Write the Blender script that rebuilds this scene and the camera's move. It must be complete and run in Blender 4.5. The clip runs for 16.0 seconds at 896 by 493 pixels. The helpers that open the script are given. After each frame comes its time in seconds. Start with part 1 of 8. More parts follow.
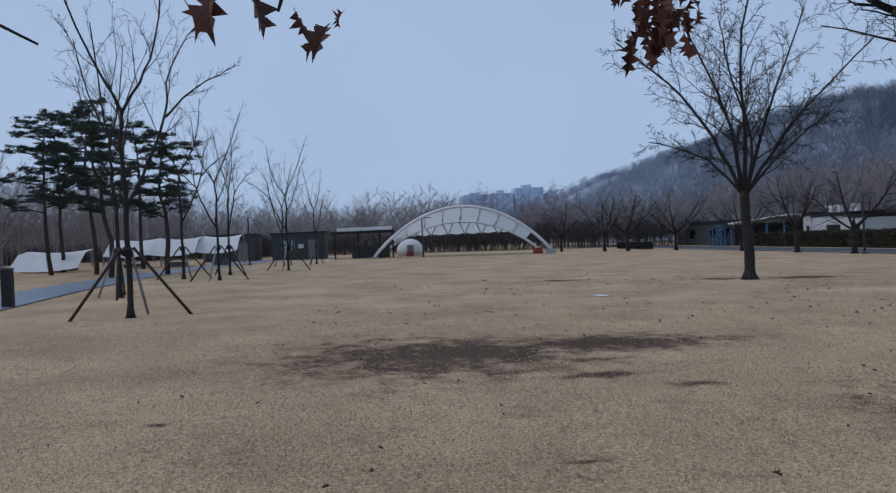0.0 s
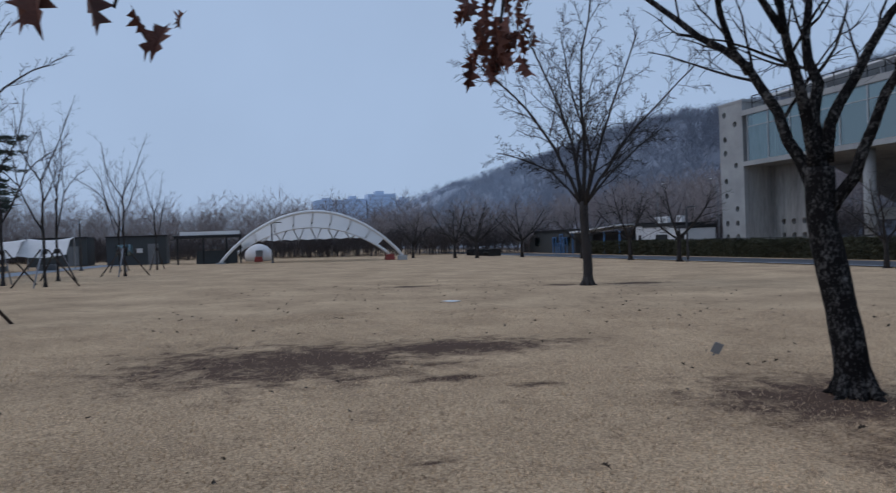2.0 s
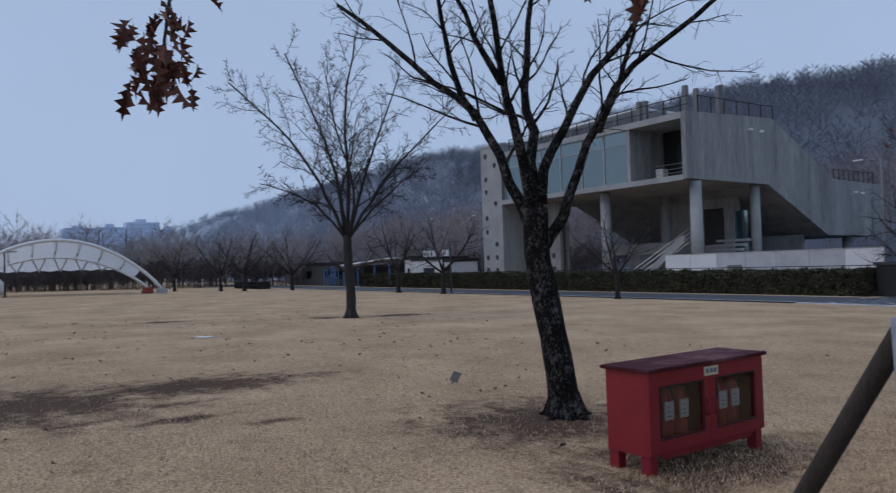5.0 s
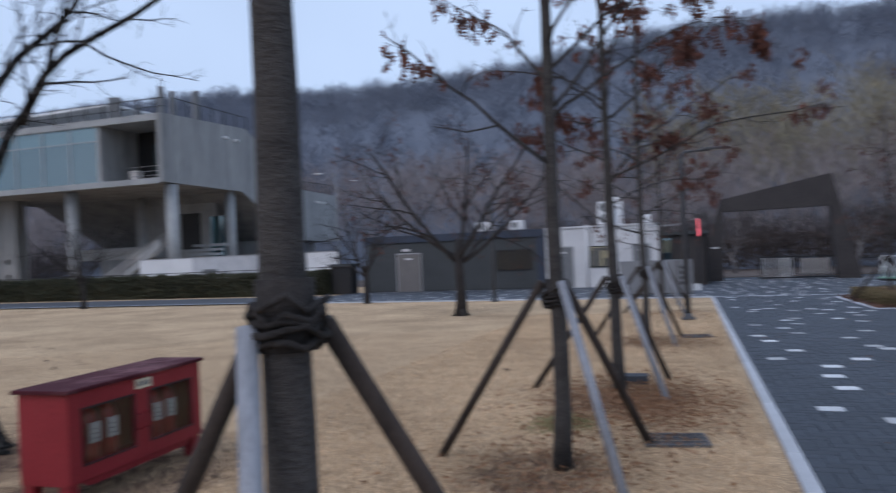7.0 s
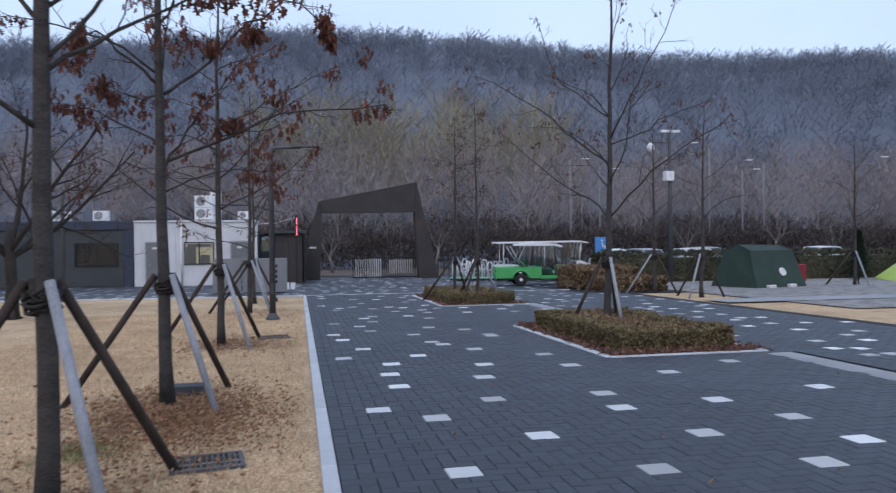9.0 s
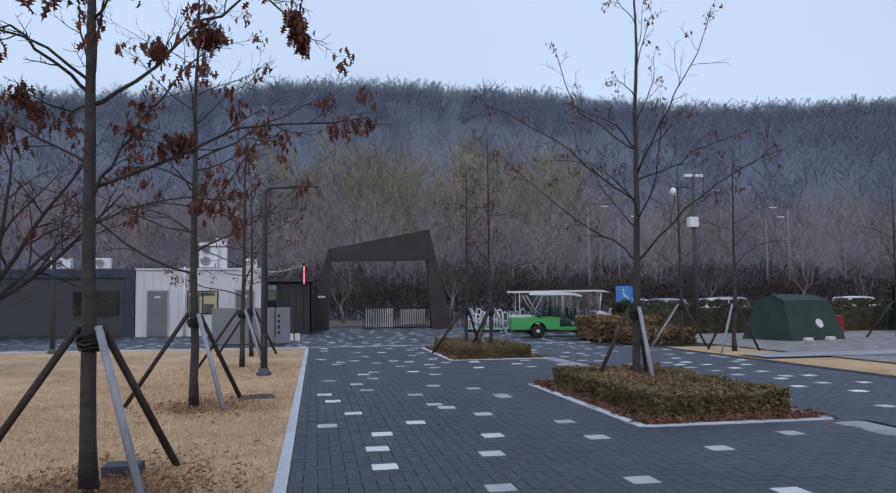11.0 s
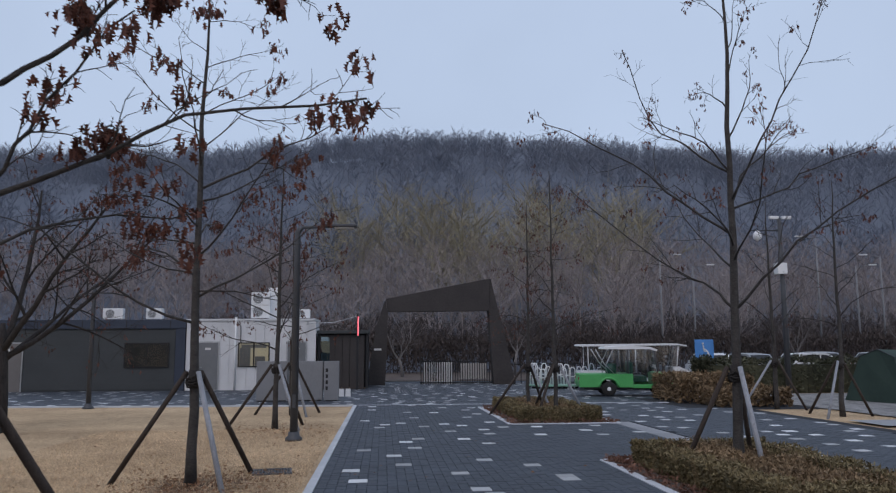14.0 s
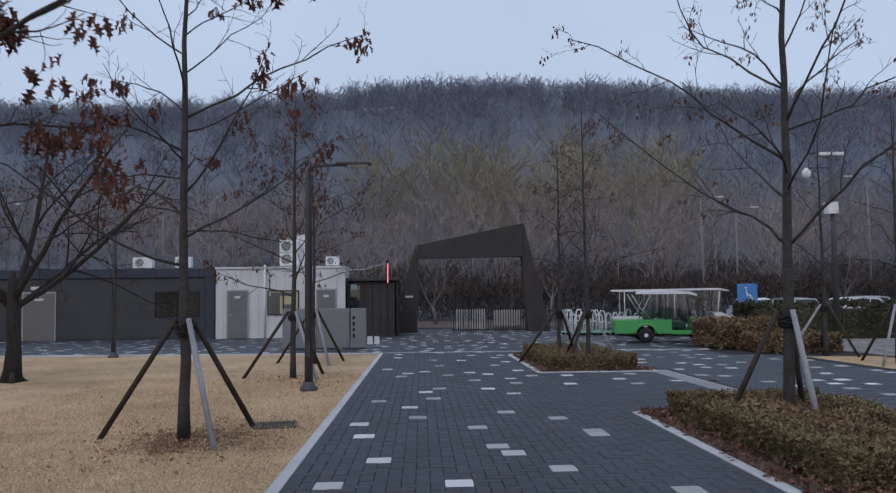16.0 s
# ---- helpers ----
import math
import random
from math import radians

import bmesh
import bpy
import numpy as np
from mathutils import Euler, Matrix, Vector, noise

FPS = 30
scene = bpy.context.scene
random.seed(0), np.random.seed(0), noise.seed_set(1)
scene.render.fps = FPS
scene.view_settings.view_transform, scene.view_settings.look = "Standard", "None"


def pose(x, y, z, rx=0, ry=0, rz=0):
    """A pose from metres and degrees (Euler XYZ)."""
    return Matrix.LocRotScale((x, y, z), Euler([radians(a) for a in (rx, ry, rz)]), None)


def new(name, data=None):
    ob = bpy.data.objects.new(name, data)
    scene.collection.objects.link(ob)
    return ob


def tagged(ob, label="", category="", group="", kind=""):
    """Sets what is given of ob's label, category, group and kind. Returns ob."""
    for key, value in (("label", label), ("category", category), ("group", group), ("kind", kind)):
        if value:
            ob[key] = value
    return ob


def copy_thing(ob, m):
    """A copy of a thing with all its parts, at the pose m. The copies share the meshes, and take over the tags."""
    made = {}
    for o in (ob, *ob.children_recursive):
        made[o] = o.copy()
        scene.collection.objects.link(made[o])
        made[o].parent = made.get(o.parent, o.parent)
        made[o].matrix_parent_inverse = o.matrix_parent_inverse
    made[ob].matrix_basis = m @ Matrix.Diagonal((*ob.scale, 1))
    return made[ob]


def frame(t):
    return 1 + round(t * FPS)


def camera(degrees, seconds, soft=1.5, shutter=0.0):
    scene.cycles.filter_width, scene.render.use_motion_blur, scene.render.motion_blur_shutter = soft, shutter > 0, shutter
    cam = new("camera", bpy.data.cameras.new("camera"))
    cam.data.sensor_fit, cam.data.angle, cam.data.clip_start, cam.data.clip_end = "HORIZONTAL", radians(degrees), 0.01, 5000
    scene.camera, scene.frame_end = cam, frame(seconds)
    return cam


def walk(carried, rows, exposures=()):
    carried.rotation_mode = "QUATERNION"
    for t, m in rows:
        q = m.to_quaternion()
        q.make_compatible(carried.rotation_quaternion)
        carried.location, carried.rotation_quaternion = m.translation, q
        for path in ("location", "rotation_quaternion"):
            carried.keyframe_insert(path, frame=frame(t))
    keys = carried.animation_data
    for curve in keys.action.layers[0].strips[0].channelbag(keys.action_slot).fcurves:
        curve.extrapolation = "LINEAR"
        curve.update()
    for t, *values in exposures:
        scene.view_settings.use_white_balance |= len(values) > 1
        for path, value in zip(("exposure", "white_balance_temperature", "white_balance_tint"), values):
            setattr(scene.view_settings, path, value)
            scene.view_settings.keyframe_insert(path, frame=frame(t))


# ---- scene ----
cam = camera(61.95, 16.0, soft=1.2, shutter=0.45)
PATH = [
    (0, pose(-1.199, -3.000, 1.608, 89.52, 2.68, 84.73)),
    (0.5, pose(-1.194, -3.015, 1.606, 89.33, 2.78, 82.77)),
    (1, pose(-1.189, -3.044, 1.609, 89.15, 2.58, 80.22)),
    (1.5, pose(-1.166, -3.045, 1.608, 89.22, 2.38, 77.10)),
    (2, pose(-1.136, -2.985, 1.608, 89.52, 2.12, 73.43)),
    (2.5, pose(-1.087, -2.887, 1.612, 89.96, 1.85, 69.45)),
    (3, pose(-1.027, -2.786, 1.608, 90.54, 1.66, 65.70)),
    (3.2, pose(-1.007, -2.755, 1.605, 90.78, 1.63, 64.31)),
    (5.5, pose(-0.934, -2.623, 1.604, 91.40, 1.79, 51.62)),
    (6, pose(-0.884, -2.588, 1.622, 91.36, 1.74, 43.72)),
    (6.5, pose(-0.817, -2.507, 1.621, 91.04, 2.08, 31.57)),
    (7, pose(-0.744, -2.322, 1.616, 90.25, 2.55, 17.97)),
    (7.5, pose(-0.686, -2.148, 1.627, 89.23, 2.13, 5.25)),
    (8, pose(-0.532, -1.977, 1.606, 88.71, 1.52, -1.91)),
    (8.5, pose(-0.369, -1.793, 1.594, 88.63, 0.95, -7.54)),
    (9, pose(-0.254, -1.502, 1.573, 89.29, 0.61, -11.34)),
    (9.2, pose(-0.225, -1.369, 1.567, 89.68, 0.50, -12.14)),
    (11.3, pose(0.277, 0.217, 1.506, 93.81, 0.61, -9.03)),
    (11.5, pose(0.303, 0.375, 1.503, 94.27, 0.84, -8.05)),
    (12, pose(0.360, 0.793, 1.511, 95.42, 1.00, -5.56)),
    (12.5, pose(0.460, 1.175, 1.511, 96.27, 1.04, -4.17)),
    (13, pose(0.546, 1.534, 1.512, 96.97, 0.91, -3.77)),
    (13.5, pose(0.666, 1.793, 1.515, 97.44, 0.51, -4.06)),
    (14, pose(0.771, 1.971, 1.529, 97.15, 0.27, -4.98)),
    (14.5, pose(0.845, 2.178, 1.509, 96.43, 0.23, -5.31)),
    (15, pose(0.931, 2.402, 1.506, 95.70, 0.31, -4.23)),
    (15.5, pose(1.039, 2.670, 1.486, 94.68, 0.46, -2.78)),
    (16, pose(1.139, 2.968, 1.464, 93.21, 0.71, -2.07)),
]
EXPOSURES = [
    (0.0, 0.08, 6330, 17), (3.2, 0.04, 6330, 18), (5.5, 0.08, 6430, 20), (6.5, 0.34, 6500, 20), (7.5, 0.81, 6580, 20),
    (9.2, 0.86, 6620, 20), (11.5, 0.52, 6950, 20), (12.5, 0.35, 7050, 21), (15.0, 0.38, 7000, 20), (16.0, 0.38, 7050, 20),
]
walk(cam, PATH, EXPOSURES)

# ---- daylight: overcast dusk ----
world = bpy.data.worlds.new("overcast_sky")
scene.world = world
world.use_nodes = True
wt = world.node_tree
wt.nodes.clear()
w_out = wt.nodes.new("ShaderNodeOutputWorld")
w_bg = wt.nodes.new("ShaderNodeBackground")
w_sky = wt.nodes.new("ShaderNodeTexSky")
w_sky.sky_type = "NISHITA"
w_sky.sun_disc = False
w_sky.sun_elevation = radians(14)
w_sky.sun_rotation = radians(200)
w_sky.dust_density = 3.0
w_dim = wt.nodes.new("ShaderNodeMix")
w_dim.data_type = "RGBA"
w_dim.blend_type = "MULTIPLY"
w_dim.inputs[0].default_value = 1.0
w_dim.inputs[7].default_value = (0.08, 0.08, 0.08, 1)
w_tc = wt.nodes.new("ShaderNodeTexCoord")
w_sep = wt.nodes.new("ShaderNodeSeparateXYZ")
w_ramp = wt.nodes.new("ShaderNodeValToRGB")
w_ramp.color_ramp.elements[0].position = 0.0
w_ramp.color_ramp.elements[0].color = (0.408, 0.562, 0.752, 1)
w_ramp.color_ramp.elements[1].position = 0.9
w_ramp.color_ramp.elements[1].color = (0.415, 0.572, 0.778, 1)
w_noise = wt.nodes.new("ShaderNodeTexNoise")
w_noise.inputs["Scale"].default_value = 2.2
w_noise.inputs["Detail"].default_value = 4
w_cl = wt.nodes.new("ShaderNodeMapRange")
w_cl.inputs[1].default_value, w_cl.inputs[2].default_value = 0.3, 0.7
w_cl.inputs[3].default_value, w_cl.inputs[4].default_value = 0.94, 1.06
w_mul = wt.nodes.new("ShaderNodeMix")
w_mul.data_type = "RGBA"
w_mul.blend_type = "MULTIPLY"
w_mul.inputs[0].default_value = 1.0
w_mix = wt.nodes.new("ShaderNodeMix")
w_mix.data_type = "RGBA"
w_mix.inputs[0].default_value = 0.92
wl = wt.links.new
wl(w_tc.outputs["Generated"], w_sep.inputs[0])
wl(w_sep.outputs[2], w_ramp.inputs[0])
wl(w_tc.outputs["Generated"], w_noise.inputs["Vector"])
wl(w_noise.outputs[0], w_cl.inputs[0])
wl(w_ramp.outputs[0], w_mul.inputs[6])
wl(w_cl.outputs[0], w_mul.inputs[7])
wl(w_sky.outputs[0], w_dim.inputs[6])
wl(w_dim.outputs[2], w_mix.inputs[6])
wl(w_mul.outputs[2], w_mix.inputs[7])
wl(w_mix.outputs[2], w_bg.inputs[0])
w_bg.inputs[1].default_value = 0.86
wl(w_bg.outputs[0], w_out.inputs[0])

sun_data = bpy.data.lights.new("sun", "SUN")
sun_data.energy = 0.55
sun_data.angle = radians(40)
sun_data.color = (1.0, 0.95, 0.9)
sun = new("sun", sun_data)
sun.matrix_world = pose(0, 0, 60, 40, 0, -20)


# ---- materials ----
def node(nt, kind, **values):
    n = nt.nodes.new(kind)
    for key, value in values.items():
        n.inputs[key].default_value = value
    return n


def mat(name, dark, light, rough=0.8, scale=3.0, fine=40.0, bump=0.2, metal=0.0, random_tone=0.0, stretch=(1, 1, 1), patch=0.5, spec=0.35, low=0.33, high=0.67):
    """A rough surface: two colours mixed by a broad and a fine noise, with a fine relief."""
    m = bpy.data.materials.new(name)
    m.use_nodes = True
    nt = m.node_tree
    bsdf = nt.nodes["Principled BSDF"]
    bsdf.inputs["Roughness"].default_value = rough
    bsdf.inputs["Metallic"].default_value = metal
    bsdf.inputs["Specular IOR Level"].default_value = spec
    tc = nt.nodes.new("ShaderNodeTexCoord")
    mp = node(nt, "ShaderNodeMapping", Scale=stretch)
    nt.links.new(tc.outputs["Object"], mp.inputs[0])
    a = node(nt, "ShaderNodeTexNoise", Scale=scale, Detail=5.0, Roughness=0.6)
    b = node(nt, "ShaderNodeTexNoise", Scale=fine, Detail=4.0, Roughness=0.65)
    for n in (a, b):
        nt.links.new(mp.outputs[0], n.inputs["Vector"])
    f = nt.nodes.new("ShaderNodeMix")
    f.inputs[0].default_value = patch
    nt.links.new(b.outputs[0], f.inputs[2])
    nt.links.new(a.outputs[0], f.inputs[3])
    k = nt.nodes.new("ShaderNodeMapRange")
    k.inputs[1].default_value, k.inputs[2].default_value = low, high
    nt.links.new(f.outputs[0], k.inputs[0])
    c = nt.nodes.new("ShaderNodeMix")
    c.data_type = "RGBA"
    c.inputs[6].default_value, c.inputs[7].default_value = (*dark, 1), (*light, 1)
    nt.links.new(k.outputs[0], c.inputs[0])
    last = c.outputs[2]
    if random_tone:
        oi = nt.nodes.new("ShaderNodeObjectInfo")
        geo = nt.nodes.new("ShaderNodeNewGeometry")
        add = nt.nodes.new("ShaderNodeMath")
        add.operation = "ADD"
        nt.links.new(oi.outputs["Random"], add.inputs[0])
        nt.links.new(geo.outputs["Random Per Island"], add.inputs[1])
        fr = nt.nodes.new("ShaderNodeMath")
        fr.operation = "FRACT"
        nt.links.new(add.outputs[0], fr.inputs[0])
        mr = nt.nodes.new("ShaderNodeMapRange")
        mr.inputs[3].default_value, mr.inputs[4].default_value = 1 - random_tone, 1 + random_tone
        nt.links.new(fr.outputs[0], mr.inputs[0])
        mu = nt.nodes.new("ShaderNodeMix")
        mu.data_type, mu.blend_type = "RGBA", "MULTIPLY"
        mu.inputs[0].default_value = 1.0
        nt.links.new(last, mu.inputs[6])
        nt.links.new(mr.outputs[0], mu.inputs[7])
        last = mu.outputs[2]
    nt.links.new(last, bsdf.inputs["Base Color"])
    if bump:
        bp = node(nt, "ShaderNodeBump", Strength=bump, Distance=0.02)
        nt.links.new(b.outputs[0], bp.inputs["Height"])
        nt.links.new(bp.outputs[0], bsdf.inputs["Normal"])
    return m


def glass(name, tint, alpha=0.25, rough=0.05, sheen=(1, 1, 1)):
    m = bpy.data.materials.new(name)
    m.use_nodes = True
    nt = m.node_tree
    nt.nodes.clear()
    out = nt.nodes.new("ShaderNodeOutputMaterial")
    tr = node(nt, "ShaderNodeBsdfTransparent", Color=(*tint, 1))
    gl = node(nt, "ShaderNodeBsdfGlossy", Color=(*sheen, 1), Roughness=rough)
    fr = node(nt, "ShaderNodeFresnel", IOR=1.5)
    mx = nt.nodes.new("ShaderNodeMixShader")
    ad = nt.nodes.new("ShaderNodeMath")
    ad.operation = "ADD"
    ad.inputs[1].default_value = alpha
    nt.links.new(fr.outputs[0], ad.inputs[0])
    nt.links.new(ad.outputs[0], mx.inputs[0])
    nt.links.new(tr.outputs[0], mx.inputs[1])
    nt.links.new(gl.outputs[0], mx.inputs[2])
    nt.links.new(mx.outputs[0], out.inputs[0])
    return m


def glow(name, colour, strength):
    m = bpy.data.materials.new(name)
    m.use_nodes = True
    bsdf = m.node_tree.nodes["Principled BSDF"]
    bsdf.inputs["Base Color"].default_value = (*colour, 1)
    bsdf.inputs["Emission Color"].default_value = (*colour, 1)
    bsdf.inputs["Emission Strength"].default_value = strength
    return m


def lawn_material():
    """Dormant lawn: straw colours, thatch, and worn patches of bare dark soil at fixed spots."""
    m = mat("dormant_lawn", (0.172, 0.110, 0.064), (0.80, 0.575, 0.36), 0.95, 0.45, 34.0, 1.0, stretch=(1, 1, 1), patch=0.3, spec=0.1)
    nt = m.node_tree
    bsdf = nt.nodes["Principled BSDF"]
    base = bsdf.inputs["Base Color"].links[0].from_socket
    tc = nt.nodes.new("ShaderNodeTexCoord")
    soil = (0.072, 0.041, 0.031, 1)
    # speckle of small dark tufts
    sp = node(nt, "ShaderNodeTexNoise", Scale=5.5, Detail=6.0, Roughness=0.75)
    nt.links.new(tc.outputs["Object"], sp.inputs["Vector"])
    sr = nt.nodes.new("ShaderNodeMapRange")
    sr.inputs[1].default_value, sr.inputs[2].default_value = 0.58, 0.72
    sr.inputs[3].default_value, sr.inputs[4].default_value = 0.0, 0.75
    nt.links.new(sp.outputs[0], sr.inputs[0])
    fs = node(nt, "ShaderNodeTexNoise", Scale=36.0, Detail=5.0, Roughness=0.7)
    nt.links.new(tc.outputs["Object"], fs.inputs["Vector"])
    fr = nt.nodes.new("ShaderNodeMapRange")
    fr.inputs[1].default_value, fr.inputs[2].default_value = 0.56, 0.68
    fr.inputs[3].default_value, fr.inputs[4].default_value = 0.0, 0.6
    nt.links.new(fs.outputs[0], fr.inputs[0])
    fm = nt.nodes.new("ShaderNodeMath")
    fm.operation = "MAXIMUM"
    nt.links.new(sr.outputs[0], fm.inputs[0])
    nt.links.new(fr.outputs[0], fm.inputs[1])
    br = node(nt, "ShaderNodeTexNoise", Scale=1.5, Detail=8.0, Roughness=0.72)
    nt.links.new(tc.outputs["Object"], br.inputs["Vector"])
    bm2 = nt.nodes.new("ShaderNodeMapRange")
    bm2.inputs[1].default_value, bm2.inputs[2].default_value = 0.57, 0.72
    bm2.inputs[3].default_value, bm2.inputs[4].default_value = 0.0, 0.6
    nt.links.new(br.outputs[0], bm2.inputs[0])
    fb = nt.nodes.new("ShaderNodeMath")
    fb.operation = "MAXIMUM"
    nt.links.new(fm.outputs[0], fb.inputs[0])
    nt.links.new(bm2.outputs[0], fb.inputs[1])
    total = fb.outputs[0]
    wob = node(nt, "ShaderNodeTexNoise", Scale=2.1, Detail=8.0, Roughness=0.8)
    nt.links.new(tc.outputs["Object"], wob.inputs["Vector"])
    spots = [(-11.2, -2.3, 1.9, 2.2), (-11.7, 0.3, 0.9, 1.8), (-8.6, 0.2, 0.16, 0.3), (-6.9, 2.4, 1.3, 1.3), (-4.75, 2.35, 0.75, 1.5), (-25.0, 8.2, 0.6, 0.6), (-27.0, 3.2, 0.5, 1.0), (-24.5, 10.8, 0.8, 1.2),
             (-6.2, -1.6, 0.07, 0.2), (-7.9, -5.0, 0.08, 0.15), (-9.3, -0.6, 0.2, 0.5), (-1.85, 3.1, 0.6, 0.8), (-1.6, 6.2, 0.7, 1.2), (-1.5, 11.5, 0.7, 0.8), (-5.3, 2.5, 0.5, 0.9)]
    for x, y, rx, ry in spots:
        mp = node(nt, "ShaderNodeMapping", Location=(-x / rx, -y / ry, 0), Scale=(1 / rx, 1 / ry, 0))
        nt.links.new(tc.outputs["Object"], mp.inputs[0])
        ln = nt.nodes.new("ShaderNodeVectorMath")
        ln.operation = "LENGTH"
        nt.links.new(mp.outputs[0], ln.inputs[0])
        ad = nt.nodes.new("ShaderNodeMath")
        ad.operation = "MULTIPLY_ADD"
        ad.inputs[1].default_value = 4.2
        nt.links.new(wob.outputs[0], ad.inputs[0])
        nt.links.new(ln.outputs["Value"], ad.inputs[2])
        mr = nt.nodes.new("ShaderNodeMapRange")
        mr.inputs[1].default_value, mr.inputs[2].default_value = 2.55, 3.35
        mr.inputs[3].default_value, mr.inputs[4].default_value = 0.92, 0.0
        nt.links.new(ad.outputs[0], mr.inputs[0])
        mx = nt.nodes.new("ShaderNodeMath")
        mx.operation = "MAXIMUM"
        nt.links.new(total, mx.inputs[0])
        nt.links.new(mr.outputs[0], mx.inputs[1])
        total = mx.outputs[0]
    c = nt.nodes.new("ShaderNodeMix")
    c.data_type = "RGBA"
    c.inputs[7].default_value = soil
    nt.links.new(total, c.inputs[0])
    nt.links.new(base, c.inputs[6])
    nt.links.new(c.outputs[2], bsdf.inputs["Base Color"])
    return m


M_LAWN = lawn_material()
M_BLADE = mat("dry_grass", (0.345, 0.24, 0.15), (0.82, 0.60, 0.39), 0.9, 0.5, 3.0, 0, random_tone=0.55, spec=0.1)
M_PAVER = mat("charcoal_paver", (0.020, 0.026, 0.035), (0.045, 0.054, 0.070), 0.55, 0.7, 60.0, 0.35, random_tone=0.15, spec=0.45)
M_PALE = mat("pale_granite", (0.40, 0.41, 0.42), (0.62, 0.62, 0.62), 0.7, 2.0, 90.0, 0.2, random_tone=0.38)
M_JOINT = mat("joint_sand", (0.016, 0.017, 0.02), (0.035, 0.036, 0.04), 0.95, 3.0, 60.0, 0.3)
M_KERB = mat("granite_kerb", (0.34, 0.35, 0.37), (0.55, 0.56, 0.58), 0.75, 1.5, 80.0, 0.25, random_tone=0.1)
M_WALK = mat("worn_concrete_walk", (0.19, 0.195, 0.205), (0.31, 0.315, 0.325), 0.85, 0.8, 40.0, 0.3, random_tone=0.1)
M_ASPHALT = mat("asphalt", (0.045, 0.05, 0.06), (0.085, 0.09, 0.10), 0.85, 0.6, 90.0, 0.4)
M_PATH = mat("blue_grey_path", (0.14, 0.16, 0.19), (0.24, 0.27, 0.31), 0.45, 0.4, 30.0, 0.2)
M_GRAVEL = mat("gravel", (0.09, 0.088, 0.09), (0.34, 0.325, 0.31), 0.95, 2.6, 22.0, 1.0, patch=0.5, low=0.38, high=0.62)
M_CONC = mat("board_marked_concrete", (0.15, 0.155, 0.158), (0.43, 0.43, 0.42), 0.85, 0.55, 7.0, 0.25, stretch=(1.5, 1.5, 0.14), patch=0.5)
M_CONC2 = mat("smooth_concrete", (0.24, 0.25, 0.255), (0.38, 0.39, 0.39), 0.8, 0.5, 20.0, 0.15, patch=0.7)
M_BARK = mat("rough_bark", (0.012, 0.010, 0.010), (0.055, 0.048, 0.045), 0.95, 5.0, 38.0, 1.0, stretch=(1, 1, 0.35))
M_LICHEN = mat("lichened_bark", (0.012, 0.011, 0.011), (0.19, 0.18, 0.17), 0.95, 8.0, 42.0, 1.0, stretch=(1, 1, 0.6), patch=0.4, spec=0.05, low=0.50, high=0.72)
M_YBARK = mat("young_oak_bark", (0.026, 0.023, 0.022), (0.082, 0.074, 0.069), 0.92, 4.0, 30.0, 0.7, stretch=(1, 1, 2.2))
M_TWIG = mat("bare_twig", (0.05, 0.042, 0.042), (0.105, 0.088, 0.085), 0.9, 3.0, 20.0, 0)
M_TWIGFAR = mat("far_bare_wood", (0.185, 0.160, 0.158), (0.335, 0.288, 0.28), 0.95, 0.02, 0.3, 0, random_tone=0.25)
# Aerial haze is put into the base colours: bluer and paler with distance.
M_TWIGHILL = mat("hazed_hill_wood", (0.140, 0.162, 0.208), (0.178, 0.198, 0.240), 0.95, 0.012, 0.2, 0, random_tone=0.07)
M_TWIGHILL2 = mat("hazed_middle_hill_wood", (0.20, 0.225, 0.275), (0.245, 0.27, 0.32), 0.95, 0.012, 0.2, 0, random_tone=0.08)
M_TWIGHILL3 = mat("hazed_far_hill_wood", (0.27, 0.31, 0.375), (0.32, 0.36, 0.425), 0.95, 0.012, 0.2, 0, random_tone=0.06)
M_WILLOW = mat("budding_willow", (0.21, 0.185, 0.125), (0.34, 0.295, 0.20), 0.95, 0.1, 1.0, 0, random_tone=0.2)
M_FLOOR = mat("leaf_litter", (0.06, 0.046, 0.04), (0.13, 0.10, 0.085), 0.95, 0.06, 1.5, 0.3)
# The slope colours carry the same painted haze, paler in the west.
M_HILL = mat("hazed_slope", (0.098, 0.116, 0.150), (0.122, 0.138, 0.172), 0.95, 0.02, 0.25, 0.3)
M_HILL2 = mat("hazed_middle_slope", (0.19, 0.215, 0.265), (0.225, 0.25, 0.30), 0.95, 0.02, 0.25, 0.3)
M_HILL3 = mat("hazed_far_slope", (0.26, 0.30, 0.365), (0.30, 0.34, 0.405), 0.95, 0.02, 0.25, 0.3)
# Mist along the ridge is put into this paler colour.
M_RIDGE = mat("hazed_ridge_wood", (0.20, 0.232, 0.290), (0.245, 0.275, 0.335), 0.95, 0.012, 0.2, 0, random_tone=0.07)
M_THICKET = mat("dark_thicket", (0.040, 0.031, 0.029), (0.085, 0.066, 0.060), 0.95, 0.3, 6.0, 0, random_tone=0.3)
M_PALETRUNK = mat("pale_bark", (0.11, 0.10, 0.098), (0.19, 0.175, 0.168), 0.9, 2.0, 15.0, 0.2)
M_GREENBLADE = mat("green_grass", (0.10, 0.12, 0.045), (0.22, 0.23, 0.10), 0.9, 1.0, 5.0, 0, random_tone=0.4)
M_LEAF = mat("dead_oak_leaf", (0.05, 0.018, 0.013), (0.165, 0.060, 0.038), 0.75, 4.0, 40.0, 0.3, random_tone=0.4)
